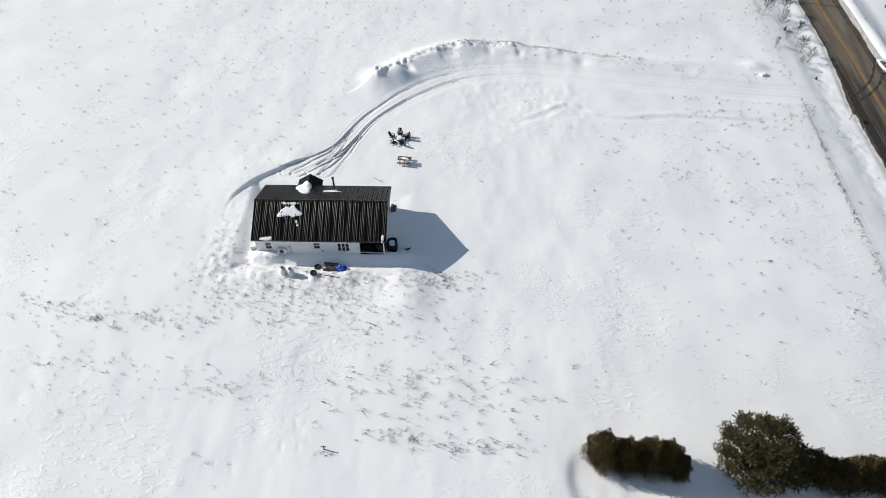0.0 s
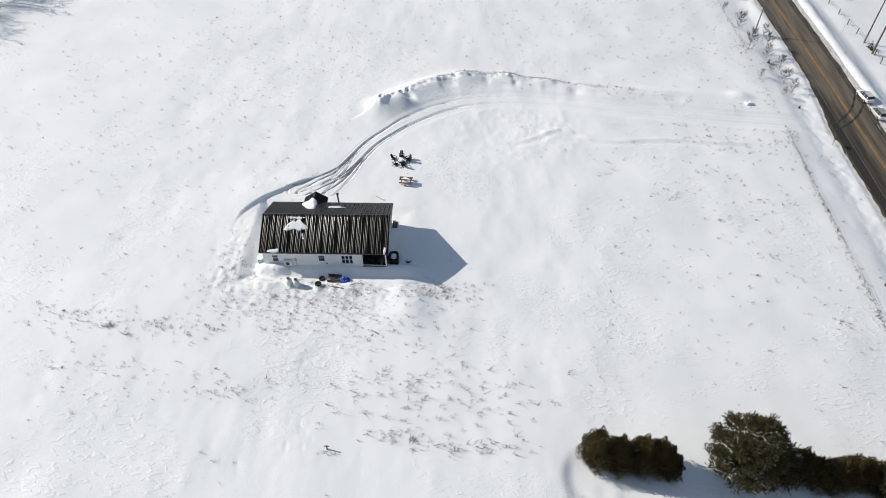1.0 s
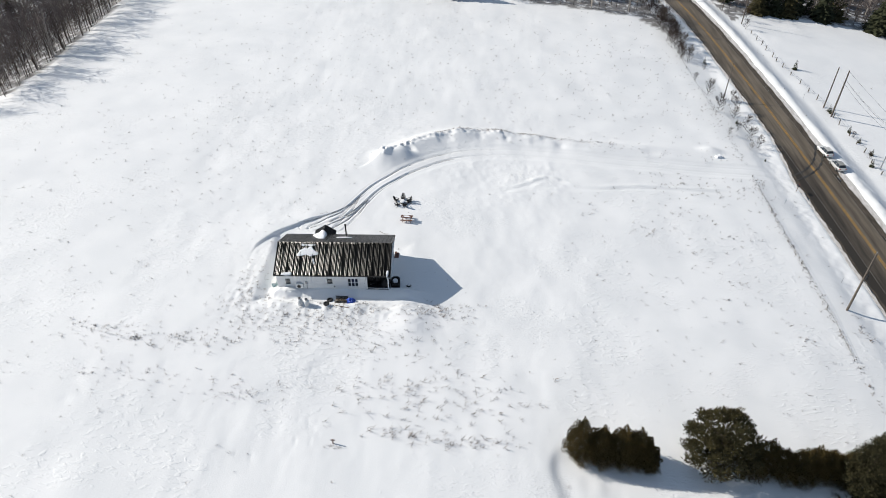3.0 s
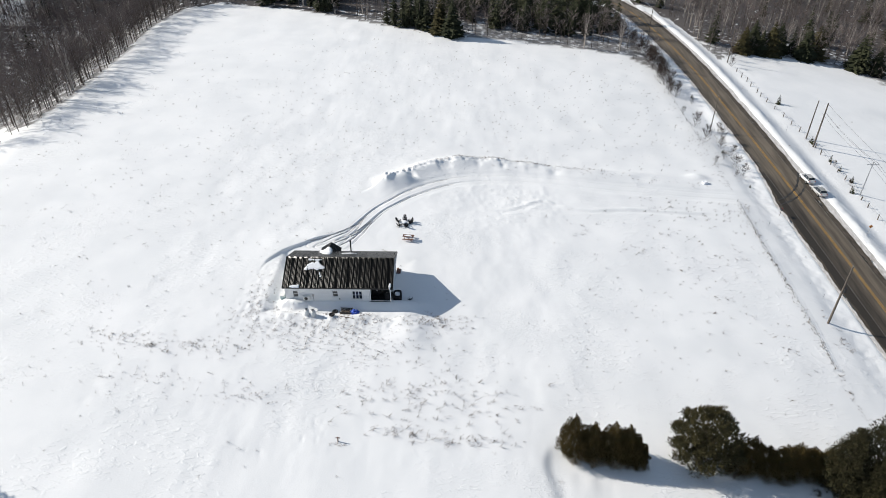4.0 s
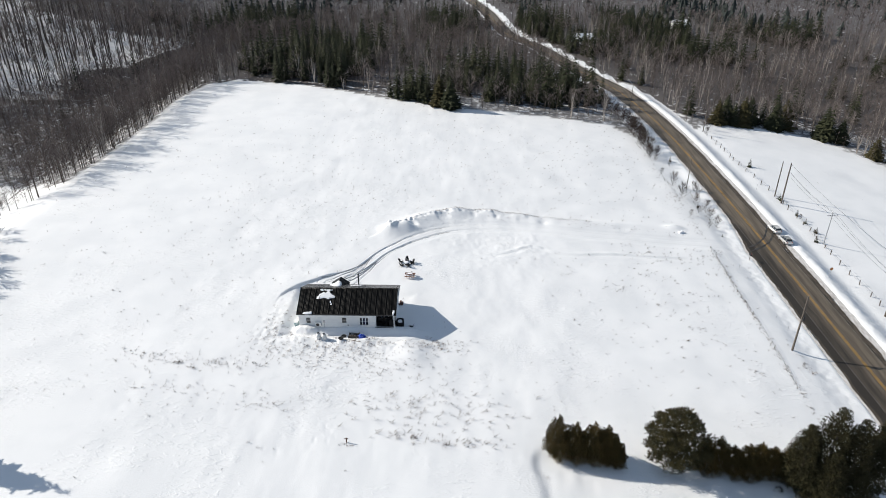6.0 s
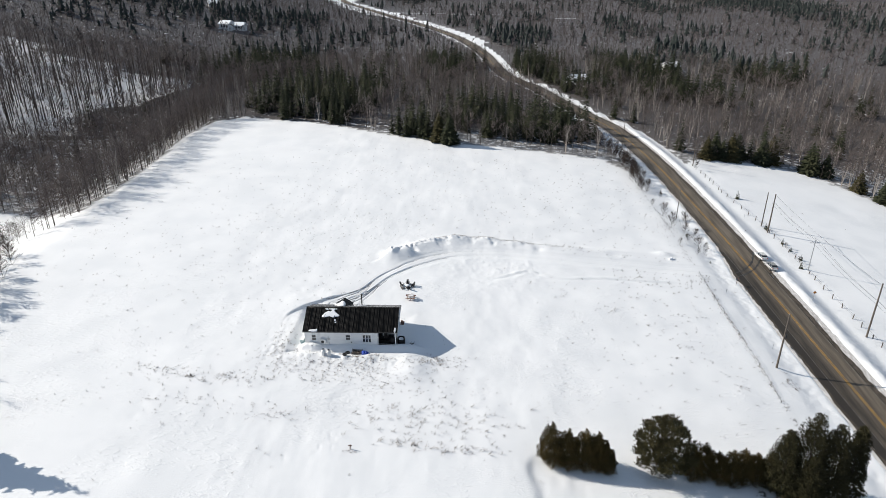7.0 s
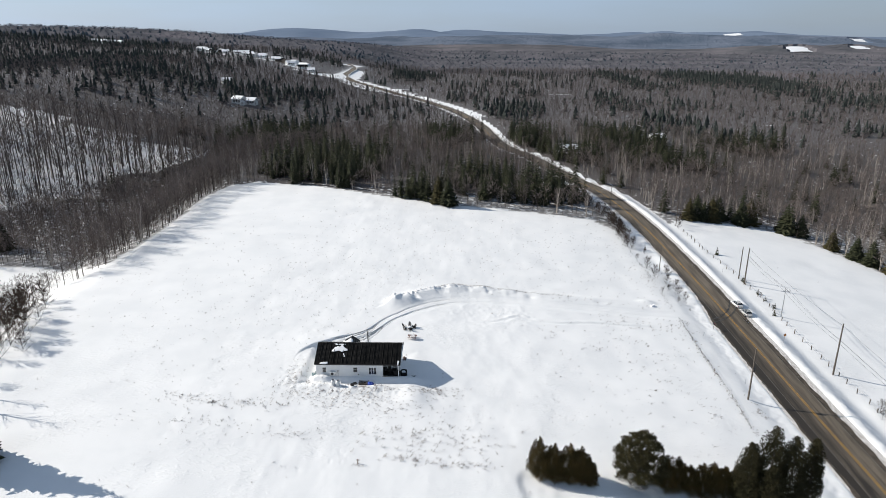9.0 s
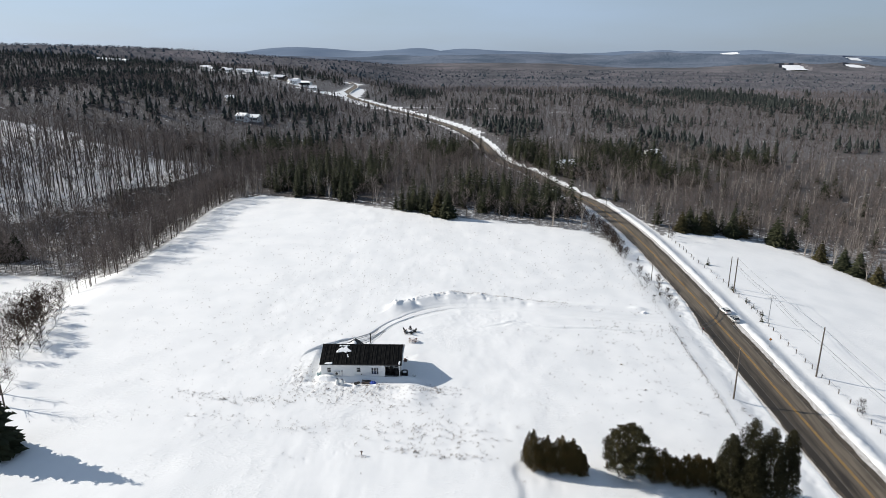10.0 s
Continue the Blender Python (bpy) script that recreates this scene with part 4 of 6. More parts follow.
def propane_tank(m):
    t = thing("propane_tank", m, "tall white steel propane tank standing in the snow", "gas tank", "propane tanks by the house")
    bm = bmesh.new()
    prof = [(0.30, 0.0), (0.37, 0.06), (0.37, 1.12), (0.33, 1.25), (0.22, 1.35), (0.10, 1.39), (0.0, 1.40)]
    n, rows = 20, []
    for r, z in prof:
        rows.append([bm.verts.new((max(r, 0.001) * math.cos(i / n * 6.2832), max(r, 0.001) * math.sin(i / n * 6.2832), z)) for i in range(n)])
    for a, b in zip(rows[:-1], rows[1:]):
        for i in range(n):
            f = bm.faces.new((a[i], a[(i + 1) % n], b[(i + 1) % n], b[i]))
            f.smooth = True
    part("vessel", bm, TANK_WHITE, t)
    bm = bmesh.new()
    bmesh.ops.create_cone(bm, cap_ends=False, segments=18, radius1=0.19, radius2=0.19, depth=0.2, matrix=Matrix.Translation((0, 0, 1.44)))
    part("valve_collar", bm, GREY_METAL, t)
    bm = bmesh.new()
    rod(bm, (0, 0, 1.38), (0, 0, 1.5), 0.05)
    part("valve", bm, DARK, t)
    bm = bmesh.new()
    rod(bm, (0, 0, -0.15), (0, 0, 0.05), 0.33, sides=20)
    part("foot_ring", bm, GREY_METAL, t)
    return t


tank = propane_tank(at_ground(-20.0, 46.6, 0, 0.50))
copy_thing(tank, at_ground(-19.1, 46.5, 30, 0.52))


def tyre(m, label):
    t = thing("old_tyre", m, label, "tyre", "old tyres in the yard")
    n, k = 24, 10
    bm = bmesh.new()
    g = [[bm.verts.new(((0.30 + 0.11 * math.cos(b / k * 6.2832)) * math.cos(a / n * 6.2832), (0.30 + 0.11 * math.cos(b / k * 6.2832)) * math.sin(a / n * 6.2832), 0.11 + 0.11 * math.sin(b / k * 6.2832) * (1.0 if abs(math.sin(b / k * 6.2832)) < 0.9 else 0.9))) for b in range(k)] for a in range(n)]
    for a in range(n):
        for b in range(k):
            bm.faces.new((g[a][b], g[(a + 1) % n][b], g[(a + 1) % n][(b + 1) % k], g[a][(b + 1) % k])).smooth = True
    part("tread", bm, RUBBER, t)
    bm = bmesh.new()
    rod(bm, (0, 0, 0.02), (0, 0, 0.12), 0.2, sides=18)
    part("hub", bm, DARK, t)


tyre(at_ground(-16.35, 48.05), "old black tyre lying flat in the snow")
tyre(at_ground(-16.55, 46.75), "old black tyre lying flat in the snow")


def crate(m):
    t = thing("pallet_crate", m, "open crate of dark boards filled with scrap wood", "crate")
    for k in range(4):
        bm = bmesh.new()
        box(bm, -0.85, -0.5 + k * 0.27, 0.08, 0.85, -0.32 + k * 0.27, 0.11)
        part("board", bm, WOOD, t)
    for y in (-0.5, 0.47):
        for z in (0.16, 0.34):
            bm = bmesh.new()
            box(bm, -0.85, y, z, 0.85, y + 0.03, z + 0.13)
            part("side_board", bm, DARK, t)
    for x in (-0.85, 0.79):
        for y in (-0.5, 0.42):
            bm = bmesh.new()
            box(bm, x, y, -0.1, x + 0.06, y + 0.06, 0.62)
            part("corner_post", bm, WOOD, t)
    r = random.Random(4)
    for k in range(12):
        bm = bmesh.new()
        x, y = r.uniform(-0.6, 0.6), r.uniform(-0.35, 0.35)
        a = r.uniform(0, 3.1)
        rod(bm, (x - 0.3 * math.cos(a), y - 0.2 * math.sin(a), 0.18 + k * 0.02), (x + 0.3 * math.cos(a), y + 0.2 * math.sin(a), 0.25 + k * 0.02), 0.045, 0.03, 6)
        part("scrap_stick", bm, PLASTIC_BLACK if k % 2 else WOOD, t)


crate(at_ground(-14.75, 48.0, -2))


def tarp(m):
    t = thing("blue_tarp_bundle", m, "crumpled bright blue tarpaulin over a small heap", "tarpaulin")
    bm = bmesh.new()
    bmesh.ops.create_icosphere(bm, subdivisions=4, radius=1.0)
    for v in bm.verts:
        d = 1 + 0.35 * noise.noise(v.co * 2.2) + 0.16 * abs(noise.noise(v.co * 6))
        v.co = Vector((v.co.x * 0.58 * d, v.co.y * 0.5 * d, max(-0.12, v.co.z * 0.52 * d)))
    part("cloth", bm, BLUE_TARP, t)


tarp(at_ground(-13.55, 47.85))
plank = thing("plank", at_ground(-14.4, 46.5, -12), "long weathered plank lying on the snow", "plank")
bm = bmesh.new()
box(bm, -1.0, -0.05, 0.0, 1.0, 0.05, 0.05, 0.008)
part("board", bm, WOOD, plank)
stick = thing("fallen_branch", at_ground(-10.6, 62.6, -38), "thin bare branch lying on the snow", "branch")
bm = bmesh.new()
rod(bm, (-0.9, 0, 0.05), (0.9, 0.1, 0.07), 0.035, 0.02, 6)
rod(bm, (0.2, 0.05, 0.06), (0.7, 0.35, 0.10), 0.02, 0.01, 6)
part("stem", bm, WOOD, stick)


def storage_bin(m):
    t = thing("storage_bin", m, "teal plastic bin beside the house corner", "bin")
    bm = bmesh.new()
    box(bm, -0.3, -0.35, 0, 0.3, 0.35, 0.8, 0.05)
    part("body", bm, TEAL, t)
    bm = bmesh.new()
    box(bm, -0.33, -0.38, 0.8, 0.33, 0.38, 0.88, 0.03)
    part("lid", bm, TANK_WHITE, t)


storage_bin(at_ground(-24.35, 50.4, 10))
storage_bin(at_ground(-24.25, 51.3, -6))


def hot_tub(m):
    t = thing("round_tub", m, "black-rimmed tub beside the porch filled with snow", "tub")
    bm = bmesh.new()
    n = 28
    ring = []
    for rr, z in ((0.72, 0), (0.86, 0.15), (0.86, 0.85), (0.80, 0.95), (0.58, 0.95), (0.54, 0.80)):
        row = []
        for i in range(n):
            a = i / n * 6.2832
            k = 1 / (abs(math.cos(a)) ** 4 + abs(math.sin(a)) ** 4) ** 0.25
            row.append(bm.verts.new((rr * k * 0.72 * math.cos(a), rr * k * math.sin(a), z)))
        ring.append(row)
    for a, b in zip(ring[:-1], ring[1:]):
        for i in range(n):
            bm.faces.new((a[i], a[(i + 1) % n], b[(i + 1) % n], b[i])).smooth = True
    part("shell", bm, PLASTIC_BLACK, t)
    snow_cap("snow_filling", t, 0, 0, 0.40, 0.52, 0.10, lambda x, y: 0.80, 5, lobes=0.1)


hot_tub(pose(-7.75, 51.5, 2.95, 0, 0, 4))
steps_thing = thing("wooden_steps", pose(-8.5, 58.0, 2.75, 0, 0, 1), "short flight of brown wooden steps at the side wall", "steps")
for k in range(3):
    bm = bmesh.new()
    box(bm, 0.05 + k * 0.28, -0.6, 0.45 - k * 0.17, 0.36 + k * 0.28, 0.6, 0.50 - k * 0.17, 0.006)
    part("tread", bm, RED_WOOD, steps_thing)
for y in (-0.58, 0.54):
    bm = bmesh.new()
    prism(bm, [(0.0, -0.1), (0.9, -0.1), (0.9, 0.1), (0.0, 0.45)], 'y', y, y + 0.04)
    part("stringer", bm, RED_WOOD, steps_thing)
shrub_bits = thing("buried_plant_pot", at_ground(-5.95, 51.3), "dark dead plant poking out of the snow", "plant")
bm = bmesh.new()
r = random.Random(12)
for k in range(26):
    a, rr = r.uniform(0, 6.28), r.uniform(0.1, 0.55)
    rod(bm, (0, 0, 0), (rr * math.cos(a), rr * math.sin(a) * 0.8, r.uniform(0.12, 0.5)), 0.03, 0.008, 5)
part("stems", bm, PLASTIC_BLACK, shrub_bits)

# porch clutter
def stool(m, label):
    t = thing("porch_chair", m, label, "chair", "chairs on the porch")
    bm = bmesh.new()
    box(bm, -0.3, -0.28, 0.38, 0.3, 0.28, 0.44, 0.015)
    part("seat", bm, PLASTIC_BLACK, t)
    bm = bmesh.new()
    box(bm, -0.3, 0.26, 0.44, 0.3, 0.31, 0.98, 0.015)
    part("backrest", bm, PLASTIC_BLACK, t)
    for x in (-0.27, 0.27):
        for y in (-0.25, 0.25):
            bm = bmesh.new()
            rod(bm, (x, y, 0), (x, y, 0.4), 0.025)
            part("leg", bm, PLASTIC_BLACK, t)


stool(house.matrix_world @ pose(5.2, -3.2, 0.62), "black plastic chair on the porch floor")
stool(house.matrix_world @ pose(6.1, -3.3, 0.62, 0, 0, 12), "black plastic chair on the porch floor")
grill = thing("covered_grill", house.matrix_world @ pose(7.0, -3.55, 0.62), "barbecue grill under a black cover on the porch", "grill")
bm = bmesh.new()
bmesh.ops.create_icosphere(bm, subdivisions=3, radius=1)
for v in bm.verts:
    v.co = Vector((v.co.x * 0.5, v.co.y * 0.38, 0.55 + max(-0.55, v.co.z * 0.65)))
part("cover", bm, PLASTIC_BLACK, grill)


# ---- chairs round the fire table, picnic bench ----
def adirondack(m):
    t = thing("garden_chair", m, "dark plastic adirondack chair standing in the snow", "chair", "chairs round the snowed-in fire table")
    for k in range(5):
        bm = bmesh.new()
        x = -0.26 + k * 0.105
        prism(bm, [(0.20, 0.30), (0.62, 1.05 - 0.05 * abs(k - 2)), (0.645, 1.04 - 0.05 * abs(k - 2)), (0.225, 0.28)], 'x', x, x + 0.095)
        part("back_slat", bm, PLASTIC_BLACK, t)
    bm = bmesh.new()
    prism(bm, [(-0.35, 0.40), (0.25, 0.27), (0.25, 0.24), (-0.35, 0.365)], 'x', -0.27, 0.27)
    part("seat", bm, PLASTIC_BLACK, t)
    for sx in (-1, 1):
        bm = bmesh.new()
        box(bm, sx * 0.36 - 0.07, -0.42, 0.56, sx * 0.36 + 0.07, 0.40, 0.585, 0.01)
        part("armrest", bm, PLASTIC_BLACK, t)
        bm = bmesh.new()
        box(bm, sx * 0.32 - 0.02, -0.36, 0, sx * 0.32 + 0.02, -0.24, 0.56)
        part("front_leg", bm, PLASTIC_BLACK, t)
        bm = bmesh.new()
        prism(bm, [(-0.34, 0.36), (0.62, 0.04), (0.62, 0.0), (0.5, 0.0), (-0.34, 0.28)], 'x', sx * 0.29 - 0.02, sx * 0.29 + 0.02)
        part("back_leg", bm, PLASTIC_BLACK, t)
    return t


FX, FY = -8.3, 70.5
ring = [(0.0, 1.55, 4), (-1.55, 0.75, 62), (-1.15, -1.10, 138), (0.55, -1.20, -152), (1.45, 0.35, -84), (1.35, 0.95, -60)]
first = None
for dx, dy, a in ring:
    m = at_ground(FX + dx * 0.70, FY + dy * 0.70, a, 0.05) @ Matrix.Scale(0.9, 4)
    first = adirondack(m) if first is None else (copy_thing(first, m) and first)
table = thing("fire_table", at_ground(FX, FY, 0, 0.05), "low round fire table capped with snow", "table")
bm = bmesh.new()
rod(bm, (0, 0, 0), (0, 0, 0.36), 0.38, 0.42, 20)
part("base", bm, DARK, table)
snow_cap("snow_cap", table, 0, 0, 0.42, 0.42, 0.2, lambda x, y: 0.36, 31, lobes=0.1)


def picnic_table(m):
    t = thing("picnic_table", m, "red-brown wooden picnic table dusted with snow", "picnic table")
    for k in range(5):
        bm = bmesh.new()
        box(bm, -0.9, -0.37 + k * 0.15, 0.72, 0.9, -0.24 + k * 0.15, 0.76, 0.005)
        part("top_plank", bm, RED_WOOD, t)
    for y in (-0.75, 0.50):
        bm = bmesh.new()
        box(bm, -0.9, y, 0.42, 0.9, y + 0.25, 0.46, 0.005)
        part("bench_plank", bm, RED_WOOD, t)
    for x in (-0.65, 0.61):
        for s in (-1, 1):
            bm = bmesh.new()
            prism(bm, [(s * 0.18, 0.72), (s * 0.28, 0.72), (s * 0.66, -0.05), (s * 0.56, -0.05)], 'x', x, x + 0.04)
            part("leg", bm, RED_WOOD, t)
        bm = bmesh.new()
        box(bm, x + 0.045, -0.74, 0.36, x + 0.085, 0.74, 0.42)
        part("crossbar", bm, RED_WOOD, t)
    snow_cap("snow_dusting", t, 0.0, 0.0, 0.62, 0.2, 0.04, lambda x, y: 0.765, 33, lobes=0.4)


picnic_table(at_ground(-7.3, 66.2, -4, 0.05))

block = thing("snow_block", at_ground(49.4, 93.0, 24, 0.08), "squarish block of ploughed snow beside the drive", "snow")
bm = bmesh.new()
bmesh.ops.create_cube(bm, size=1)
bmesh.ops.subdivide_edges(bm, edges=bm.edges[:], cuts=4, use_grid_fill=True)
for v in bm.verts:
    k = 1 + 0.16 * noise.noise(v.co * 3.1) - 0.22 * max(0, v.co.length - 0.62)
    v.co = Vector((v.co.x * 0.95 * k, v.co.y * 0.6 * k, (v.co.z + 0.5) * 0.5 * k))
part("lump", bm, SNOW_LUMP, block)

# ---- poles and wires ----
def utility_pole(x, y, h, label, r=0.15, arm=False, lean=0, drum=False, mat=None):
    mat = mat or POLE_WOOD
    t = thing("utility_pole", pose(x, y, gz_at(x, y) - 0.2, lean, lean * 0.5, 0), label, "pole", "poles along the road")
    bm = bmesh.new()
    rod(bm, (0, 0, 0), (0, 0, h + 0.2), r, r * 0.68, 12)
    part("shaft", bm, mat, t)
    if arm:
        bm = bmesh.new()
        box(bm, -1.1, -0.16, h - 0.55, 1.1, -0.06, h - 0.43)
        part("crossarm", bm, mat, t)
        for k in (-1.0, -0.4, 0.4, 1.0):
            bm = bmesh.new()
            rod(bm, (k, -0.11, h - 0.43), (k, -0.11, h - 0.25), 0.04, 0.03)
            part("insulator", bm, GREY_METAL, t)
    else:
        bm = bmesh.new()
        rod(bm, (0, 0, h + 0.15), (0, 0, h + 0.40), 0.045, 0.03)
        part("insulator", bm, GREY_METAL, t)
    if drum:
        bm = bmesh.new()
        rod(bm, (0.1, -0.35, h - 4.2), (0.1, -0.35, h - 3.4), 0.17, sides=14)
        part("splice_box", bm, DARK, t)
    return t


OLD = "weathered grey wooden utility pole in roadside snow"
utility_pole(57.2, 54.2, 10.6, OLD + " with a splice box", 0.17, drum=True)
utility_pole(58.1, 118.8, 8.4, OLD, 0.11)
utility_pole(56.6, 179, 9.5, OLD, 0.13)
utility_pole(80.5, 68.0, 11.6, OLD, 0.18)
utility_pole(80.5, 115.0, 10.4, OLD + ", one of a pair", 0.19)
utility_pole(80.6, 119.2, 9.2, OLD + ", one of a pair", 0.15)
utility_pole(81.7, 95.0, 7.6, "pale thin service pole with a small crossarm", 0.11, arm=True, mat=GREY_METAL)
utility_pole(76.4, 164.5, 9.5, OLD, 0.14)
utility_pole(82.5, 21.0, 11.5, OLD, 0.18)


def wire(points, sag, parent=None):
    t = thing("power_line", pose(*points[0]), "thin black overhead power line between poles", "cable", "overhead lines")
    bm = bmesh.new()
    o = Vector(points[0])
    for a, b in zip(points[:-1], points[1:]):
        a, b = Vector(a), Vector(b)
        n = 10
        prev = a
        for k in range(1, n + 1):
            f = k / n
            p = a.lerp(b, f) - Vector((0, 0, 4 * sag * f * (1 - f)))
            rod(bm, prev - o, p - o, 0.022, sides=4)
            prev = p
    part("cable", bm, DARK, t)


def top(x, y, h):
    return (x, y, gz_at(x, y) + h)


for off, dh in ((-0.5, 0.0), (0.0, 0.35), (0.5, 0.0)):
    wire([top(80.5 + off, 115, 8.0 + dh), top(81.7 + off * 1.8, 95, 7.4 + dh * 0.5), (80.5 + off, 68, gz_at(80.5, 68) + 7.6 + dh), (82.5 + off, 21, gz_at(82.5, 21) + 8.0 + dh)], 0.6)
wire([top(80.5, 115, 10.2), top(80.5, 68, 11.2), top(82.5, 21, 11.2)], 0.7)

# ---- fences, mailbox, signs ----
def post_fence(name, label, pts, gap, h, r, rail, seed):
    x0, y0 = pts[0]
    f = thing(name, pose(x0, y0, gz_at(x0, y0)), label, "fence")
    o = Vector(f.location)
    rr = random.Random(seed)
    line, prev = [], None
    for a, b in zip(pts[:-1], pts[1:]):
        n = max(1, int(math.hypot(b[0] - a[0], b[1] - a[1]) / gap))
        line += [(a[0] + (b[0] - a[0]) * k / n, a[1] + (b[1] - a[1]) * k / n) for k in range(n)]
    for x, y in line:
        x, y = x + rr.uniform(-0.15, 0.15), y + rr.uniform(-0.5, 0.5)
        z = gz_at(x, y)
        hh = h * rr.uniform(0.7, 1.15)
        bm = bmesh.new()
        tip = Vector((x + rr.uniform(-0.10, 0.10), y + rr.uniform(-0.1, 0.1), z + hh))
        rod(bm, Vector((x, y, z - 0.2)) - o, tip - o, r, r * 0.9, 8)
        part("post", bm, POLE_WOOD, f)
        if rail and prev is not None:
            for lv in (0.9, 0.55):
                bm = bmesh.new()
                rod(bm, prev[0].lerp(prev[1], lv) - o, Vector((x, y, z)).lerp(tip, lv) - o, 0.012, sides=4)
                part("strand", bm, DARK, f)
        prev = (Vector((x, y, z)), tip)
    return f


post_fence("wire_fence", "old wire fence on short weathered posts beside the road", [(77.0, 158), (78.2, 138), (80.2, 122), (81.3, 104), (80.9, 90), (81.2, 75), (82.0, 58), (82.6, 40)], 3.3, 1.15, 0.10, True, 3)
post_fence("wire_fence", "sagging wire fence almost buried in snow at the field edge", [(54.1, 87.2), (53.9, 77), (54.0, 64), (54.1, 54), (53.7, 44), (53.8, 38)], 5.2, 0.55, 0.05, True, 6)
post_fence("wire_fence", "few leaning fence posts along the field edge", [(52.8, 147), (53.0, 132), (53.6, 112), (54.6, 98)], 7.5, 0.8, 0.05, True, 8)


def mailbox(x, y):
    t = thing("mailbox", at_ground(x, y, 5, 0.2), "dark mailbox on a thin post by the driveway", "mailbox")
    bm = bmesh.new()
    rod(bm, (0, 0, 0), (0, 0, 1.5), 0.045)
    part("post", bm, WOOD, t)
    bm = bmesh.new()
    prism(bm, [(-0.15, 1.45), (0.15, 1.45), (0.15, 1.68), (0.09, 1.78), (-0.09, 1.78), (-0.15, 1.68)], 'y', -0.35, 0.35)
    part("box", bm, DARK, t)
    bm = bmesh.new()
    box(bm, 0.155, -0.1, 1.6, 0.165, 0.05, 1.85)
    part("flag", bm, RED_LAMP, t)


mailbox(61.3, 84.5)


def road_sign(x, y, h, label, mat, diamond):
    t = thing("road_sign", at_ground(x, y, 0, 0.2), label, "sign")
    bm = bmesh.new()
    rod(bm, (0, 0, 0), (0, 0, h), 0.035)
    part("post", bm, GREY_METAL, t)
    if mat:
        bm = bmesh.new()
        prism(bm, [(0, -0.38 + h), (0.38, h), (0, h + 0.38), (-0.38, h)] if diamond else [(-0.1, h - 0.5), (0.1, h - 0.5), (0.1, h), (-0.1, h)], 'y', -0.06, -0.04)
        part("plate", bm, mat, t)


road_sign(74.9, 78.8, 2.1, "orange diamond road sign on a thin post", ORANGE, True)
road_sign(77.1, 122.2, 1.7, "plain grey marker post beside the road", None, False)
road_sign(59.2, 60.5, 1.2, "plain grey marker post beside the road", None, False)
road_sign(57.6, 80.2, 1.1, "thin post with a small white tag by the road", TRIM, False)


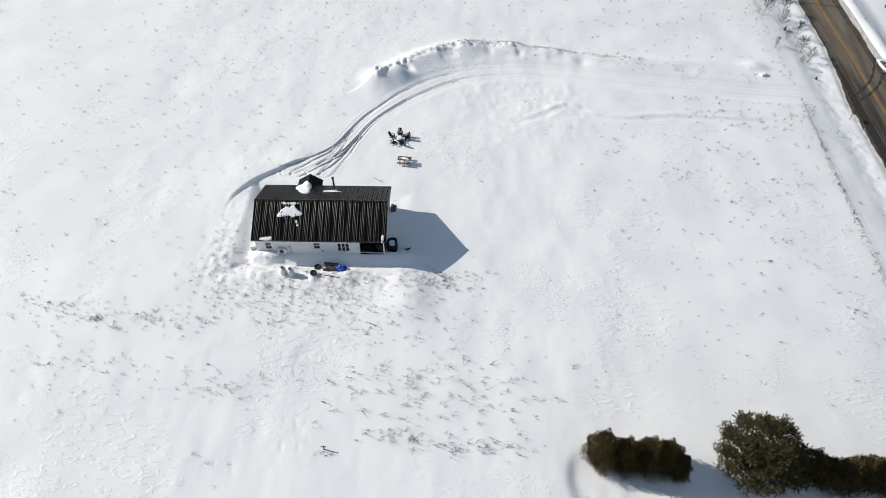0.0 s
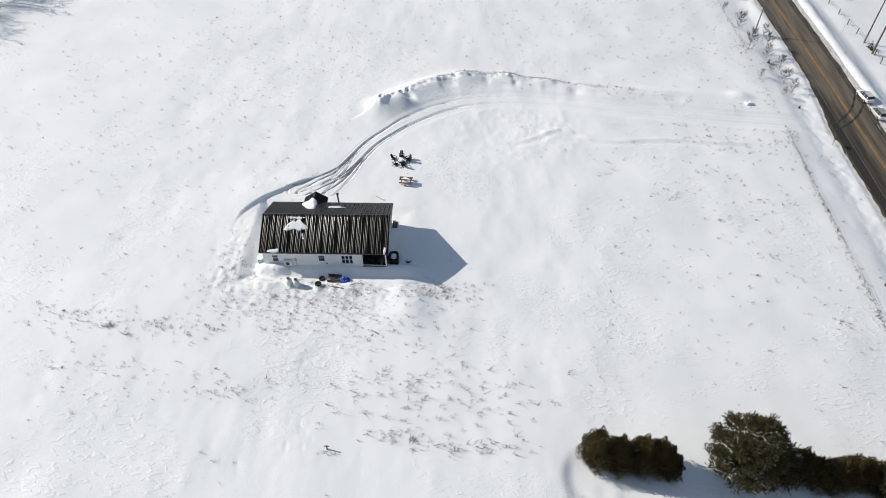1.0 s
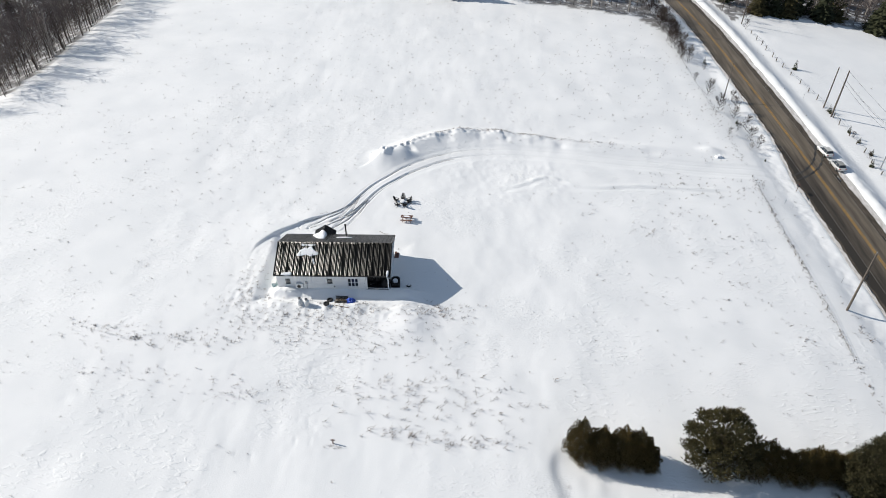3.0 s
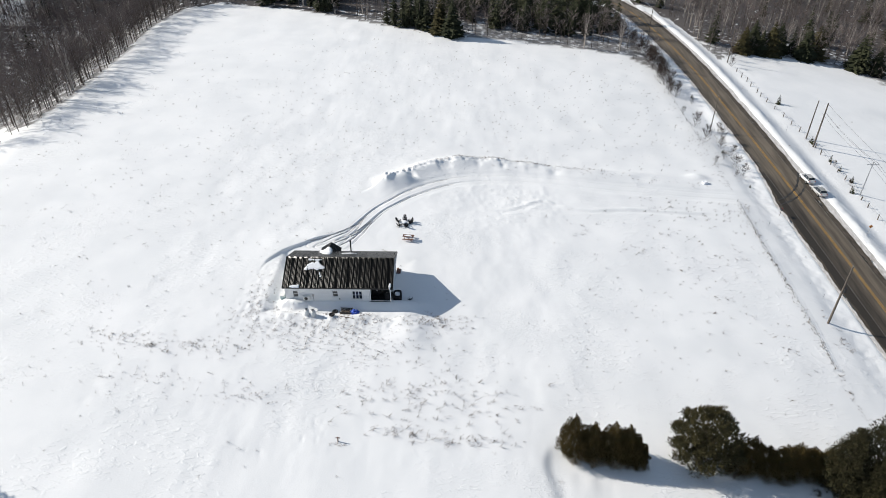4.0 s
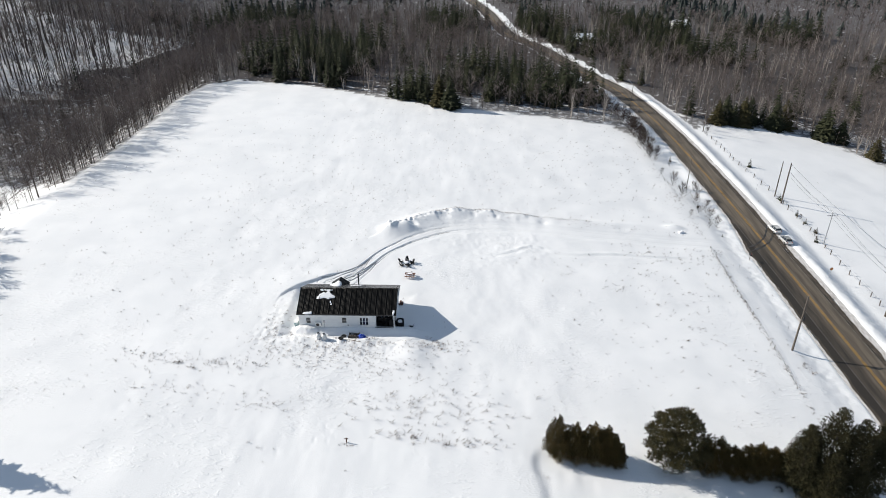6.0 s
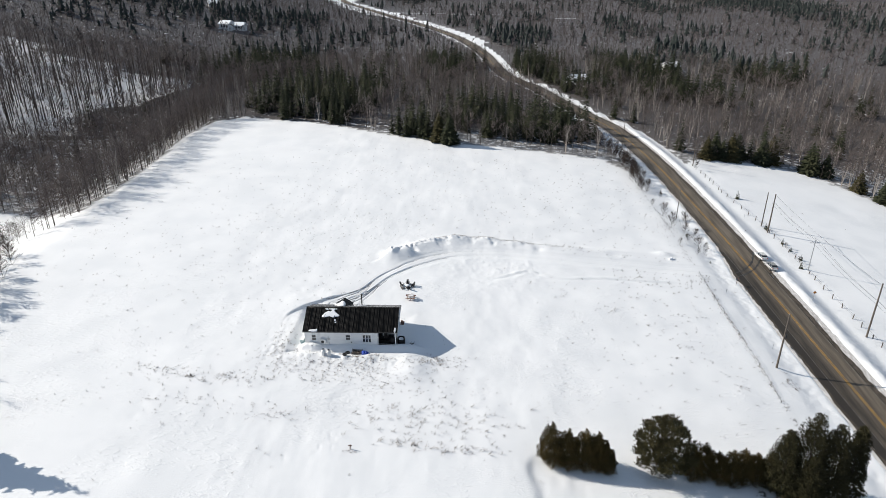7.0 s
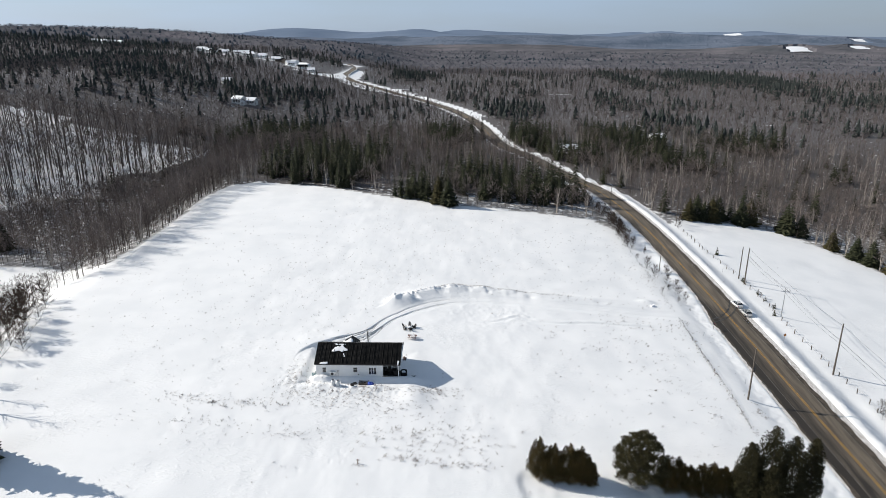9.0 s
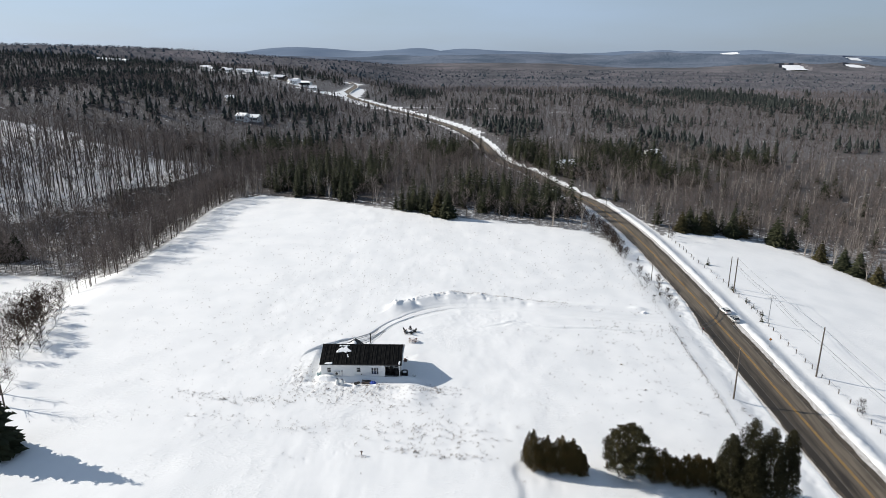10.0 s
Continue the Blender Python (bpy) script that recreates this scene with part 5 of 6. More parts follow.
# ---- cars ----
def car(m, paint, label):
    t = thing("car", m, label, "car", "cars parked at the roadside")
    # body: cross-sections along the length, x across, y along, nose towards +y
    secs = [(-2.22, 0.66, 0.50, 0.92), (-2.12, 0.80, 0.32, 1.02), (-1.4, 0.88, 0.26, 1.02), (-0.5, 0.90, 0.26, 0.98), (0.6, 0.90, 0.26, 0.96), (1.3, 0.88, 0.26, 0.90), (2.0, 0.78, 0.32, 0.78), (2.22, 0.58, 0.45, 0.66)]
    bm = bmesh.new()
    rows = []
    for y, w, zb, zt in secs:
        prof = [(-w * 0.85, zb), (-w, zb + 0.12), (-w, zt - 0.22), (-w * 0.93, zt - 0.04), (-w * 0.75, zt), (w * 0.75, zt), (w * 0.93, zt - 0.04), (w, zt - 0.22), (w, zb + 0.12), (w * 0.85, zb)]
        rows.append([bm.verts.new((x, y, z)) for x, z in prof])
    for a, b in zip(rows[:-1], rows[1:]):
        for i in range(10):
            bm.faces.new((a[i], a[(i + 1) % 10], b[(i + 1) % 10], b[i])).smooth = True
    bm.faces.new(rows[0]), bm.faces.new(rows[-1][::-1])
    bmesh.ops.recalc_face_normals(bm, faces=bm.faces)
    part("body", bm, paint, t)
    bm = bmesh.new()
    cab = [(-1.98, 0.78, 1.0), (-1.55, 0.68, 1.42), (-0.6, 0.70, 1.50), (0.25, 0.68, 1.46), (1.10, 0.78, 0.95)]
    rows = []
    for y, w, z in cab:
        rows.append([bm.verts.new(p) for p in ((-0.84, y, 0.95), (-w, y, z - 0.04), (-w + 0.10, y, z), (w - 0.10, y, z), (w, y, z - 0.04), (0.84, y, 0.95))])
    for a, b in zip(rows[:-1], rows[1:]):
        for i in range(5):
            bm.faces.new((a[i], a[i + 1], b[i + 1], b[i])).smooth = True
    bm.faces.new(rows[0]), bm.faces.new(rows[-1][::-1])
    bmesh.ops.recalc_face_normals(bm, faces=bm.faces)
    cabin = part("cabin", bm, GLASS, t, "dark tinted windows")
    bm = bmesh.new()
    rr = [[bm.verts.new((x, y, z + dz)) for x in (-0.60, 0.60)] for y, z, dz in ((-1.62, 1.44, 0.015), (-0.6, 1.50, 0.025), (0.22, 1.465, 0.015))]
    for a, b in zip(rr[:-1], rr[1:]):
        bm.faces.new((a[0], a[1], b[1], b[0]))
    bmesh.ops.solidify(bm, geom=bm.faces[:], thickness=0.03)
    part("roof_panel", bm, paint, t)
    for sx in (-1, 1):
        for y0, y1, z1 in ((-0.62, -0.52, 1.49), (-1.66, -1.54, 1.42), (0.22, 0.32, 1.44)):
            bm = bmesh.new()
            rod(bm, (sx * 0.85, y0 + (0.12 if y0 > 0 else 0), 0.95), (sx * 0.66, y1 - 0.05, z1), 0.045, sides=6)
            part("pillar", bm, paint, t)
        bm = bmesh.new()
        box(bm, sx * 0.98 - 0.09, 0.55, 0.95, sx * 0.98 + 0.09, 0.72, 1.08, 0.03)
        part("mirror", bm, paint, t)
        bm = bmesh.new()
        box(bm, sx * 0.62 - 0.14, -2.235, 0.72, sx * 0.62 + 0.14, -2.10, 0.92, 0.03)
        part("tail_light", bm, RED_LAMP, t)
        bm = bmesh.new()
        box(bm, sx * 0.56 - 0.18, 2.05, 0.58, sx * 0.56 + 0.16, 2.19, 0.70, 0.03)
        part("headlight", bm, GLASS, t)
        for y in (-1.35, 1.35):
            bm = bmesh.new()
            rod(bm, (sx * 0.72, y, 0.32), (sx * 0.93, y, 0.32), 0.33, sides=20)
            w = part("wheel", bm, RUBBER, t)
            bm = bmesh.new()
            rod(bm, (sx * 0.925, y, 0.32), (sx * 0.945, y, 0.32), 0.20, sides=16)
            part("rim", bm, GREY_METAL, w)
    bm = bmesh.new()
    box(bm, -0.26, -2.245, 0.62, 0.26, -2.215, 0.74)
    part("plate_panel", bm, TANK_WHITE, t)
    return t


def on_road(x, y):
    return float(land(np.array([np.interp(y, [p[1] for p in ROAD], [p[0] for p in ROAD])]), np.array([float(y)]))[0]) + 0.01


car(pose(71.7, 97.9, on_road(70.4, 97.2), 0, 0, 6) @ Matrix.Scale(0.89, 4), CAR_WHITE, "white car parked on the road shoulder beside the snowbank")
car(pose(72.1, 93.1, on_road(71.4, 91.6), 0, 0, 4) @ Matrix.Scale(0.89, 4), CAR_SILVER, "silver-white car parked behind another on the shoulder")

marker = thing("wooden_stake", at_ground(-12.4, 26.1), "short reddish wooden stake in a scoured hollow", "stake")
bm = bmesh.new()
rod(bm, (0, 0, -0.2), (0.06, 0, 0.75), 0.07, 0.06, 8)
part("shaft", bm, RED_WOOD, marker)
bm = bmesh.new()
box(bm, -0.22, -0.035, 0.55, 0.30, 0.035, 0.66, 0.01)
part("crossbar", bm, RED_WOOD, marker)


def porch_box(m, w, d, h, mat, label):
    t = thing("storage_box", m, label, "box", "boxes on the porch")
    bm = bmesh.new()
    box(bm, -w / 2, -d / 2, 0, w / 2, d / 2, h, 0.02)
    part("body", bm, mat, t)
    bm = bmesh.new()
    box(bm, -w / 2 - 0.02, -d / 2 - 0.02, h, w / 2 + 0.02, d / 2 + 0.02, h + 0.05, 0.015)
    part("lid", bm, mat, t)


porch_box(house.matrix_world @ pose(4.85, -2.35, 0.62), 0.6, 0.5, 0.9, PLASTIC_BLACK, "black storage box against the porch wall")
porch_box(house.matrix_world @ pose(6.6, -2.3, 0.62, 0, 0, 5), 0.9, 0.5, 0.7, DARK, "dark storage box against the porch wall")
porch_box(house.matrix_world @ pose(5.7, -2.25, 0.62), 0.5, 0.4, 1.2, DARK, "tall dark box beside the porch door")


# ---- trees ----
def slivers(a, b, w, rng):
    """Thin triangles from a to b, w wide at a, turned at random."""
    d = b - a
    s = rng.normal(size=d.shape)
    p = np.cross(d, s)
    p /= np.linalg.norm(p, axis=1)[:, None] + 1e-9
    p *= (w / 2)[:, None]
    v = np.stack([a - p, a + p, b], 1).reshape(-1, 3)
    return v, np.arange(len(v)).reshape(-1, 3)


def tube(pts, radii, sides=5):
    pts = np.asarray(pts, float)
    ang = np.arange(sides) / sides * 2 * np.pi
    v = np.concatenate([p + np.stack([r * np.cos(ang), r * np.sin(ang), 0 * ang], -1) for p, r in zip(pts, radii)])
    f = []
    for k in range(len(pts) - 1):
        for i in range(sides):
            a, b, c, d = k * sides + i, k * sides + (i + 1) % sides, (k + 1) * sides + (i + 1) % sides, (k + 1) * sides + i
            f += [(a, b, c), (a, c, d)]
    return v, np.array(f)


def merge(bits):
    """bits: (verts, tris, material). Joined arrays."""
    vs, fs, ms, n = [], [], [], 0
    for v, f, m in bits:
        vs.append(v), fs.append(f + n), ms.append(np.full(len(f), m))
        n += len(v)
    return np.concatenate(vs), np.concatenate(fs), np.concatenate(ms)


def bare_tree(seed, h, r0, limbs, twigs, base=0.35, spread=0.30, twig_w=0.05, fine=True, up=0.8):
    rng = np.random.default_rng(seed)
    lean = rng.normal(0, 0.03, 2) * h
    hs = np.array([0, 0.35, 0.7, 1.0])
    axis = np.stack([lean[0] * hs ** 2 + rng.normal(0, 0.05, 4) * hs, lean[1] * hs ** 2 + rng.normal(0, 0.05, 4) * hs, hs * h], -1)
    axis[0, 2] = -0.6
    bits = []
    if fine:
        tv, tf = tube(axis, r0 * np.array([1.1, 0.8, 0.45, 0.1]), 5)
    else:
        tv, tf = tube(axis[[0, 3]], r0 * np.array([1.0, 0.25]), 3)
    bits.append((tv, tf, 0))
    t = base + (0.97 - base) * rng.random(limbs) ** 0.8
    a = np.stack([np.interp(t, hs, axis[:, k]) for k in range(3)], -1)
    az = rng.random(limbs) * 2 * np.pi
    ln = h * spread * (1.15 - t) / (1.15 - base) * rng.uniform(0.6, 1.15, limbs) + 0.06 * h
    rise = up * rng.uniform(0.6, 1.4, limbs)
    d = np.stack([np.cos(az), np.sin(az), rise], -1)
    d /= np.linalg.norm(d, axis=1)[:, None]
    b = a + d * ln[:, None]
    w = r0 * 0.75 * (1.1 - t)
    for k in range(2 if fine else 1):
        v, f = slivers(a, b, w + 0.03, rng)
        bits.append((v, f, 0))
    i = rng.integers(0, limbs, twigs)
    s = rng.uniform(0.25, 1.0, twigs)
    p = a[i] + (b[i] - a[i]) * s[:, None]
    td = d[i] * 0.8 + rng.normal(0, 0.45, (twigs, 3)) + np.array([0, 0, 0.45])
    td /= np.linalg.norm(td, axis=1)[:, None]
    q = p + td * (h * rng.uniform(0.08, 0.19, twigs))[:, None]
    v, f = slivers(p, q, np.full(twigs, twig_w) * rng.uniform(0.6, 1.4, twigs), rng)
    bits.append((v, f, 1))
    return merge(bits)


def spruce_tree(seed, h, width, layers, around, fine=True, base=0.08):
    rng = np.random.default_rng(seed)
    bits = []
    tv, tf = tube([(0, 0, -0.6), (0, 0, h * 0.97)], [0.018 * h, 0.01], 5 if fine else 3)
    bits.append((tv, tf, 0))
    A, B, Wd = [], [], []
    for k in range(layers):
        t = base + (1 - base) * (k + rng.uniform(-0.3, 0.3)) / layers
        t = min(max(t, base), 0.985)
        rad = width * 0.5 * (1 - t) ** 0.85 + 0.012 * h
        n = max(3, int(around * (0.45 + 0.55 * (1 - t))))
        az = rng.random() * 6.28 + np.arange(n) / n * 6.283 + rng.normal(0, 0.2, n)
        r = rad * rng.uniform(0.65, 1.2, n)
        z = t * h + rng.normal(0, 0.012 * h, n)
        drop = r * rng.uniform(0.05, 0.35, n)
        A.append(np.stack([0.08 * r * np.cos(az), 0.08 * r * np.sin(az), z + 0.02 * h], -1))
        B.append(np.stack([r * np.cos(az), r * np.sin(az), z - drop], -1))
        Wd.append(r)
    A, B, Wd = np.concatenate(A), np.concatenate(B), np.concatenate(Wd)
    # each bough: a kite of two triangles, widest past its middle, and in fine trees some hanging sprays
    d = B - A
    side = np.cross(d, np.array([0, 0, 1.0]))
    side /= np.linalg.norm(side, axis=1)[:, None] + 1e-9
    mid = A + d * 0.55
    wv = side * (Wd * (0.30 if fine else 0.5))[:, None]
    sagv = np.array([0, 0, 1]) * (Wd * 0.12)[:, None]
    if fine:
        V = np.stack([A, mid - wv - sagv, B, mid + wv - sagv], 1).reshape(-1, 3)
        i = np.arange(len(A)) * 4
        F = np.concatenate([np.stack([i, i + 1, i + 2], -1), np.stack([i, i + 2, i + 3], -1)])
    else:
        V = np.stack([A, B - wv, B + wv], 1).reshape(-1, 3)
        F = np.arange(len(V)).reshape(-1, 3)
    bits.append((V, F, 1))
    if fine:
        n = len(A)
        k = rng.integers(0, len(A), n)
        s = rng.uniform(0.35, 1.0, n)
        p = A[k] + d[k] * s[:, None]
        q = p + np.stack([rng.normal(0, 0.3, n), rng.normal(0, 0.3, n), -rng.uniform(0.1, 0.55, n)], -1) * (0.05 * h)
        q += d[k] * 0.18
        v, f = slivers(p, q, 0.22 * Wd[k] + 0.05, rng)
        bits.append((v, f, 1))
    return merge(bits)


def bumpy_cone(seed, h, w, sides=5):
    rng = np.random.default_rng(seed)
    rings = [(0.0, 0.5), (0.35, 0.5 * rng.uniform(0.7, 1.0)), (0.75, 0.25 * rng.uniform(0.6, 1.3))]
    v, f = [], []
    for t, r in rings:
        for i in range(sides):
            a = i / sides * 6.283 + rng.uniform(-0.3, 0.3)
            v.append((w * r * rng.uniform(0.7, 1.3) * math.cos(a), w * r * rng.uniform(0.7, 1.3) * math.sin(a), h * t))
    v.append((0, 0, h))
    for k in range(2):
        for i in range(sides):
            a, b, c, d = k * sides + i, k * sides + (i + 1) % sides, (k + 1) * sides + (i + 1) % sides, (k + 1) * sides + i
            f += [(a, b, c), (a, c, d)]
    for i in range(sides):
        f.append((2 * sides + i, 2 * sides + (i + 1) % sides, 3 * sides))
    f = np.array(f)
    return np.array(v), f, np.zeros(len(f), int)


def tiered_cone(seed, h, w, tiers=4, sides=5):
    """A slim spire of overlapping skirts with torn rims."""
    g = np.random.default_rng(seed)
    v, f = [], []
    for k in range(tiers):
        z0, z1 = h * (0.06 + 0.80 * k / tiers), h * (0.06 + 0.94 * (k + 1.45) / (tiers + 0.45))
        r = w * 0.5 * (1 - 0.78 * k / tiers)
        n = len(v)
        for i in range(sides):
            a = (i + g.uniform(-0.3, 0.3) + 0.5 * k) / sides * 6.283
            q = r * g.uniform(0.5, 1.35)
            v.append((q * math.cos(a), q * math.sin(a), z0 + g.uniform(-0.03, 0.03) * h))
        v.append((0, 0, min(z1, h)))
        f += [(n + i, n + (i + 1) % sides, n + sides) for i in range(sides)]
    f = np.array(f)
    return np.array(v), f, np.zeros(len(f), int)


def plant_many(name, templates, x, y, size, mats, label, category, seed, wide=None):
    """One mesh of many trees: templates set out at x, y with their sizes and turns."""
    rng = np.random.default_rng(seed)
    pick = rng.integers(0, len(templates), len(x))
    turn = rng.random(len(x)) * 6.283
    z = ground(x, y)
    wide = np.ones(len(x)) if wide is None else wide
    vs, fs, ms, n = [], [], [], 0
    for k, (v, f, m) in enumerate(templates):
        sel = np.where(pick == k)[0]
        if not len(sel):
            continue
        c, s = np.cos(turn[sel])[:, None], np.sin(turn[sel])[:, None]
        sz, wd = size[sel][:, None], (size * wide)[sel][:, None]
        X = (v[None, :, 0] * c - v[None, :, 1] * s) * wd + x[sel][:, None]
        Y = (v[None, :, 0] * s + v[None, :, 1] * c) * wd + y[sel][:, None]
        Z = v[None, :, 2] * sz + z[sel][:, None]
        vs.append(np.stack([X, Y, Z], -1).reshape(-1, 3))
        off = (np.arange(len(sel)) * len(v))[:, None, None] + n
        fs.append((f[None] + off).reshape(-1, 3))
        ms.append(np.tile(m, len(sel)))
        n += len(sel) * len(v)
    ob = sheet(name, np.concatenate(vs), np.concatenate(fs), mats, index=np.concatenate(ms))
    return tagged(ob, label, category, kind="stuff")


def scatter(near, far, gap, seed, half=39.0):
    """Jittered points in the wedge that opens ahead of (3, -64), between two distances."""
    rng = np.random.default_rng(seed)
    w = far * math.tan(radians(half))
    xs, ys = np.arange(-w, w, gap), np.arange(0, far, gap)
    X, Y = np.meshgrid(xs, ys)
    X = X.ravel() + rng.uniform(-0.5, 0.5, X.size) * gap
    Y = Y.ravel() + rng.uniform(-0.5, 0.5, Y.size) * gap
    D = np.hypot(X, Y)
    ok = (D >= near) & (D < far) & (np.abs(np.arctan2(X + 0.03 * Y, Y)) < radians(half))
    X, Y = X[ok] + 3, Y[ok] - 64
    ok = wooded(X, Y)
    return X[ok], Y[ok]


# stands of conifers: middle and half widths across and along the valley
STANDS_NEAR = [(-74, 211, 9, 18), (-87, 194, 4, 6), (-60, 232, 13, 40), (-42, 223, 11, 38), (-15, 177, 9, 9), (-7, 318, 13, 34), (30, 190, 20, 16), (8, 196, 18, 20), (53, 269, 16, 22), (35, 321, 20, 26), (94, 320, 22, 50), (138, 367, 18, 56), (159, 311, 20, 26), (178, 252, 8, 8), (244, 350, 20, 12), (-109, 321, 16, 46), (-90, 336, 14, 42), (8, 402, 7, 14), (100, 260, 20, 10)]
STANDS_FAR = [(-609, 900, 90, 110), (-472, 840, 75, 60), (-346, 441, 14, 110), (-266, 344, 7, 12), (-345, 590, 45, 105), (-235, 450, 26, 42), (-190, 432, 28, 38), (-147, 444, 24, 46), (-221, 353, 12, 9), (-199, 348, 12, 10), (-156, 396, 9, 20), (-122, 473, 18, 50)]
STANDS_FAR += [(-92, 662, 9, 60), (-63, 847, 32, 80), (41, 450, 26, 46), (330, 813, 75, 150), (199, 830, 16, 130), (329, 622, 30, 48), (339, 528, 38, 34), (205, 672, 30, 26), (126, 540, 16, 40), (-186, 1137, 60, 120), (30, 1543, 110, 90), (186, 1442, 110, 90), (551, 1865, 260, 50)]


def conifer_share(x, y):
    """How many of the trees are conifers: dark stands with ragged rims in the bare wood."""
    rag = 0.9 * fbm(x / 26 + 5.2, y / 26, 3)
    p = 0.035 + 0.30 * step(0.16, 0.30, fbm(x / 60, y / 60 + 7, 3)) * step(300, 420, y) + 0.16 * step(-170, -230, x) * step(300, 380, y)
    for cx, cy, rx, ry in STANDS_NEAR + STANDS_FAR:
        d = ((x - cx) / rx) ** 2 + ((y - cy) / ry) ** 2
        p = np.maximum(p, 0.88 * step(1.35, 0.65, d + rag))
    p = np.where((x < -82) & (y < np.minimum(272 + (-128 - x) * 0.25, 298)) & (y < 300), 0.004, p)
    return np.clip(p, 0.0, 0.95)


def forked(seed, h, r0, stems, limbs, twigs, lean, **kw):
    """Several stems that part from one foot."""
    g = np.random.default_rng(seed)
    bits = []
    for k in range(stems):
        v, f, m = bare_tree(seed * 7 + k, h * g.uniform(0.75, 1.05), r0, limbs, twigs, **kw)
        a = 6.283 * (k + g.uniform(-0.3, 0.3)) / stems
        s = lean * g.uniform(0.5, 1.2)
        z = np.maximum(v[:, 2], 0)
        v = v + np.stack([np.cos(a) * s * z, np.sin(a) * s * z, 0 * z], -1)
        for i in (0, 1):
            bits.append((v, f[m == i], i))
    return merge(bits)


BARE_NEAR = [bare_tree(100 + k, 8.6 + 0.7 * k, 0.085, 20, 130, base=0.18 + 0.05 * (k % 3), spread=0.56, twig_w=0.075, up=0.85) for k in range(5)]
SLOPE_NEAR = [bare_tree(120 + k, 13.5 + 0.6 * k, 0.21, 13, 66, base=0.60, spread=0.34, twig_w=0.10, up=0.9) for k in range(4)]
BIRCH_NEAR = [forked(140 + k, 9.5 + 0.6 * k, 0.13, 2 + k % 2, 13, 30, 0.11, base=0.28, spread=0.30, twig_w=0.07, up=1.2) for k in range(4)]
SPRUCE_NEAR = [spruce_tree(160 + k, 9.6 + k, 4.2 + 0.4 * k, 16, 9) for k in range(4)]
BRUSH = [bare_tree(190 + k, 4.2, 0.05, 4, 14, base=0.05, spread=0.5, twig_w=0.12, fine=False) for k in range(3)]
BARE_MID = [bare_tree(200 + k, 9.0, 0.12, 3, 20, base=0.20, spread=0.46, twig_w=0.42, fine=False, up=1.0) for k in range(4)]
SPRUCE_MID = [tiered_cone(220 + k, 9.5 + 0.8 * k, 5.2 + 0.4 * k) for k in range(5)]
BARE_FAR = [bare_tree(240 + k, 9, 0.4, 4, 12, base=0.2, spread=0.7, twig_w=1.1, fine=False, up=0.8) for k in range(4)]
SPRUCE_FAR = [bumpy_cone(260 + k, 10.0, 6.0, 4) for k in range(4)]

def split(x, y, seed, birch=0.0):
    r = np.random.default_rng(seed)
    s = r.random(len(x))
    p = conifer_share(x, y)
    con = s < p
    bi = ~con & (r.random(len(x)) < birch * np.where(x > 66, 1.7, 1.0))
    return con, bi, ~con & ~bi


X, Y = scatter(90, 405, 3.7, 31)
thin = np.random.default_rng(3).random(len(X))
keep = np.where(slope_zone(X, Y), thin < 0.72, thin < 0.97)
X, Y = X[keep], Y[keep]
con, bi, ba = split(X, Y, 41, 0.17)
zone = slope_zone(X, Y)
sz = np.random.default_rng(51).uniform(0.55, 1.2, len(X)) * np.where(zone, 1.0, np.where((X < -88) & (Y < 262), 0.95, 0.86))
shade_belt = "thick mixed wood of dark spruces beyond the field"
plant_many("bare_woods", BARE_NEAR, X[ba & ~zone], Y[ba & ~zone], sz[ba & ~zone], [BARK, TWIG], "bare grey-brown deciduous wood standing in snow", "woods", 61)
plant_many("bare_woods", SLOPE_NEAR, X[ba & zone], Y[ba & zone], sz[ba & zone], [BARK, TWIG], "tall straight bare maples on a snowy slope", "woods", 69)
HX, HY = scatter(200, 400, 7.5, 38)
ok = slope_zone(HX, HY)
plant_many("bare_woods", SLOPE_NEAR, HX[ok], HY[ok], np.random.default_rng(60).uniform(0.6, 1.15, int(ok.sum())), [BARK, TWIG], "tall straight bare maples on a snowy slope", "woods", 68)
BX, BY = scatter(180, 360, 3.6, 36)
ok = ~slope_zone(BX, BY)
plant_many("undergrowth", BRUSH, BX[ok], BY[ok], np.random.default_rng(56).uniform(0.5, 1.2, int(ok.sum())), [BARK, TWIG], "tangled bare undergrowth below the trees", "undergrowth", 70)
VX, VY = scatter(150, 330, 3.2, 37)
ok = (VX < -90) & (VX > -160) & (VY < 238 + 0.3 * VX)
plant_many("undergrowth", BRUSH, VX[ok], VY[ok], np.random.default_rng(57).uniform(0.5, 1.3, int(ok.sum())), [BARK, TWIG], "bare brush at the foot of the snowy slope", "undergrowth", 71)
SX, SY = scatter(150, 360, 4.6, 40)
ok = (SX < -90) & (SX > -200) & ~slope_zone(SX, SY) & (SY < 262)
plant_many("bare_woods", BARE_NEAR, SX[ok], SY[ok], np.random.default_rng(64).uniform(0.5, 0.9, int(ok.sum())), [BARK, TWIG], "dense belt of slender bare trees below the slope", "woods", 73)
plant_many("birch_woods", BIRCH_NEAR, X[bi], Y[bi], sz[bi], [BIRCH, TWIG], "pale-stemmed bare birches among the woods", "woods", 62)
plant_many("conifer_woods", SPRUCE_NEAR, X[con], Y[con], sz[con] * 1.2, [BARK, NEEDLES], shade_belt, "woods", 63)
X, Y = scatter(405, 1120, 6.2, 32)
keep = ~((X < -165) & (X > -365) & (Y > 690) & (Y < 860)) | (np.random.default_rng(58).random(len(X)) < 0.40)
X, Y = X[keep], Y[keep]
con, bi, ba = split(X, Y, 42)
sz = np.random.default_rng(52).uniform(0.45, 1.0, len(X)) * np.where(con, 0.85, 1.0)
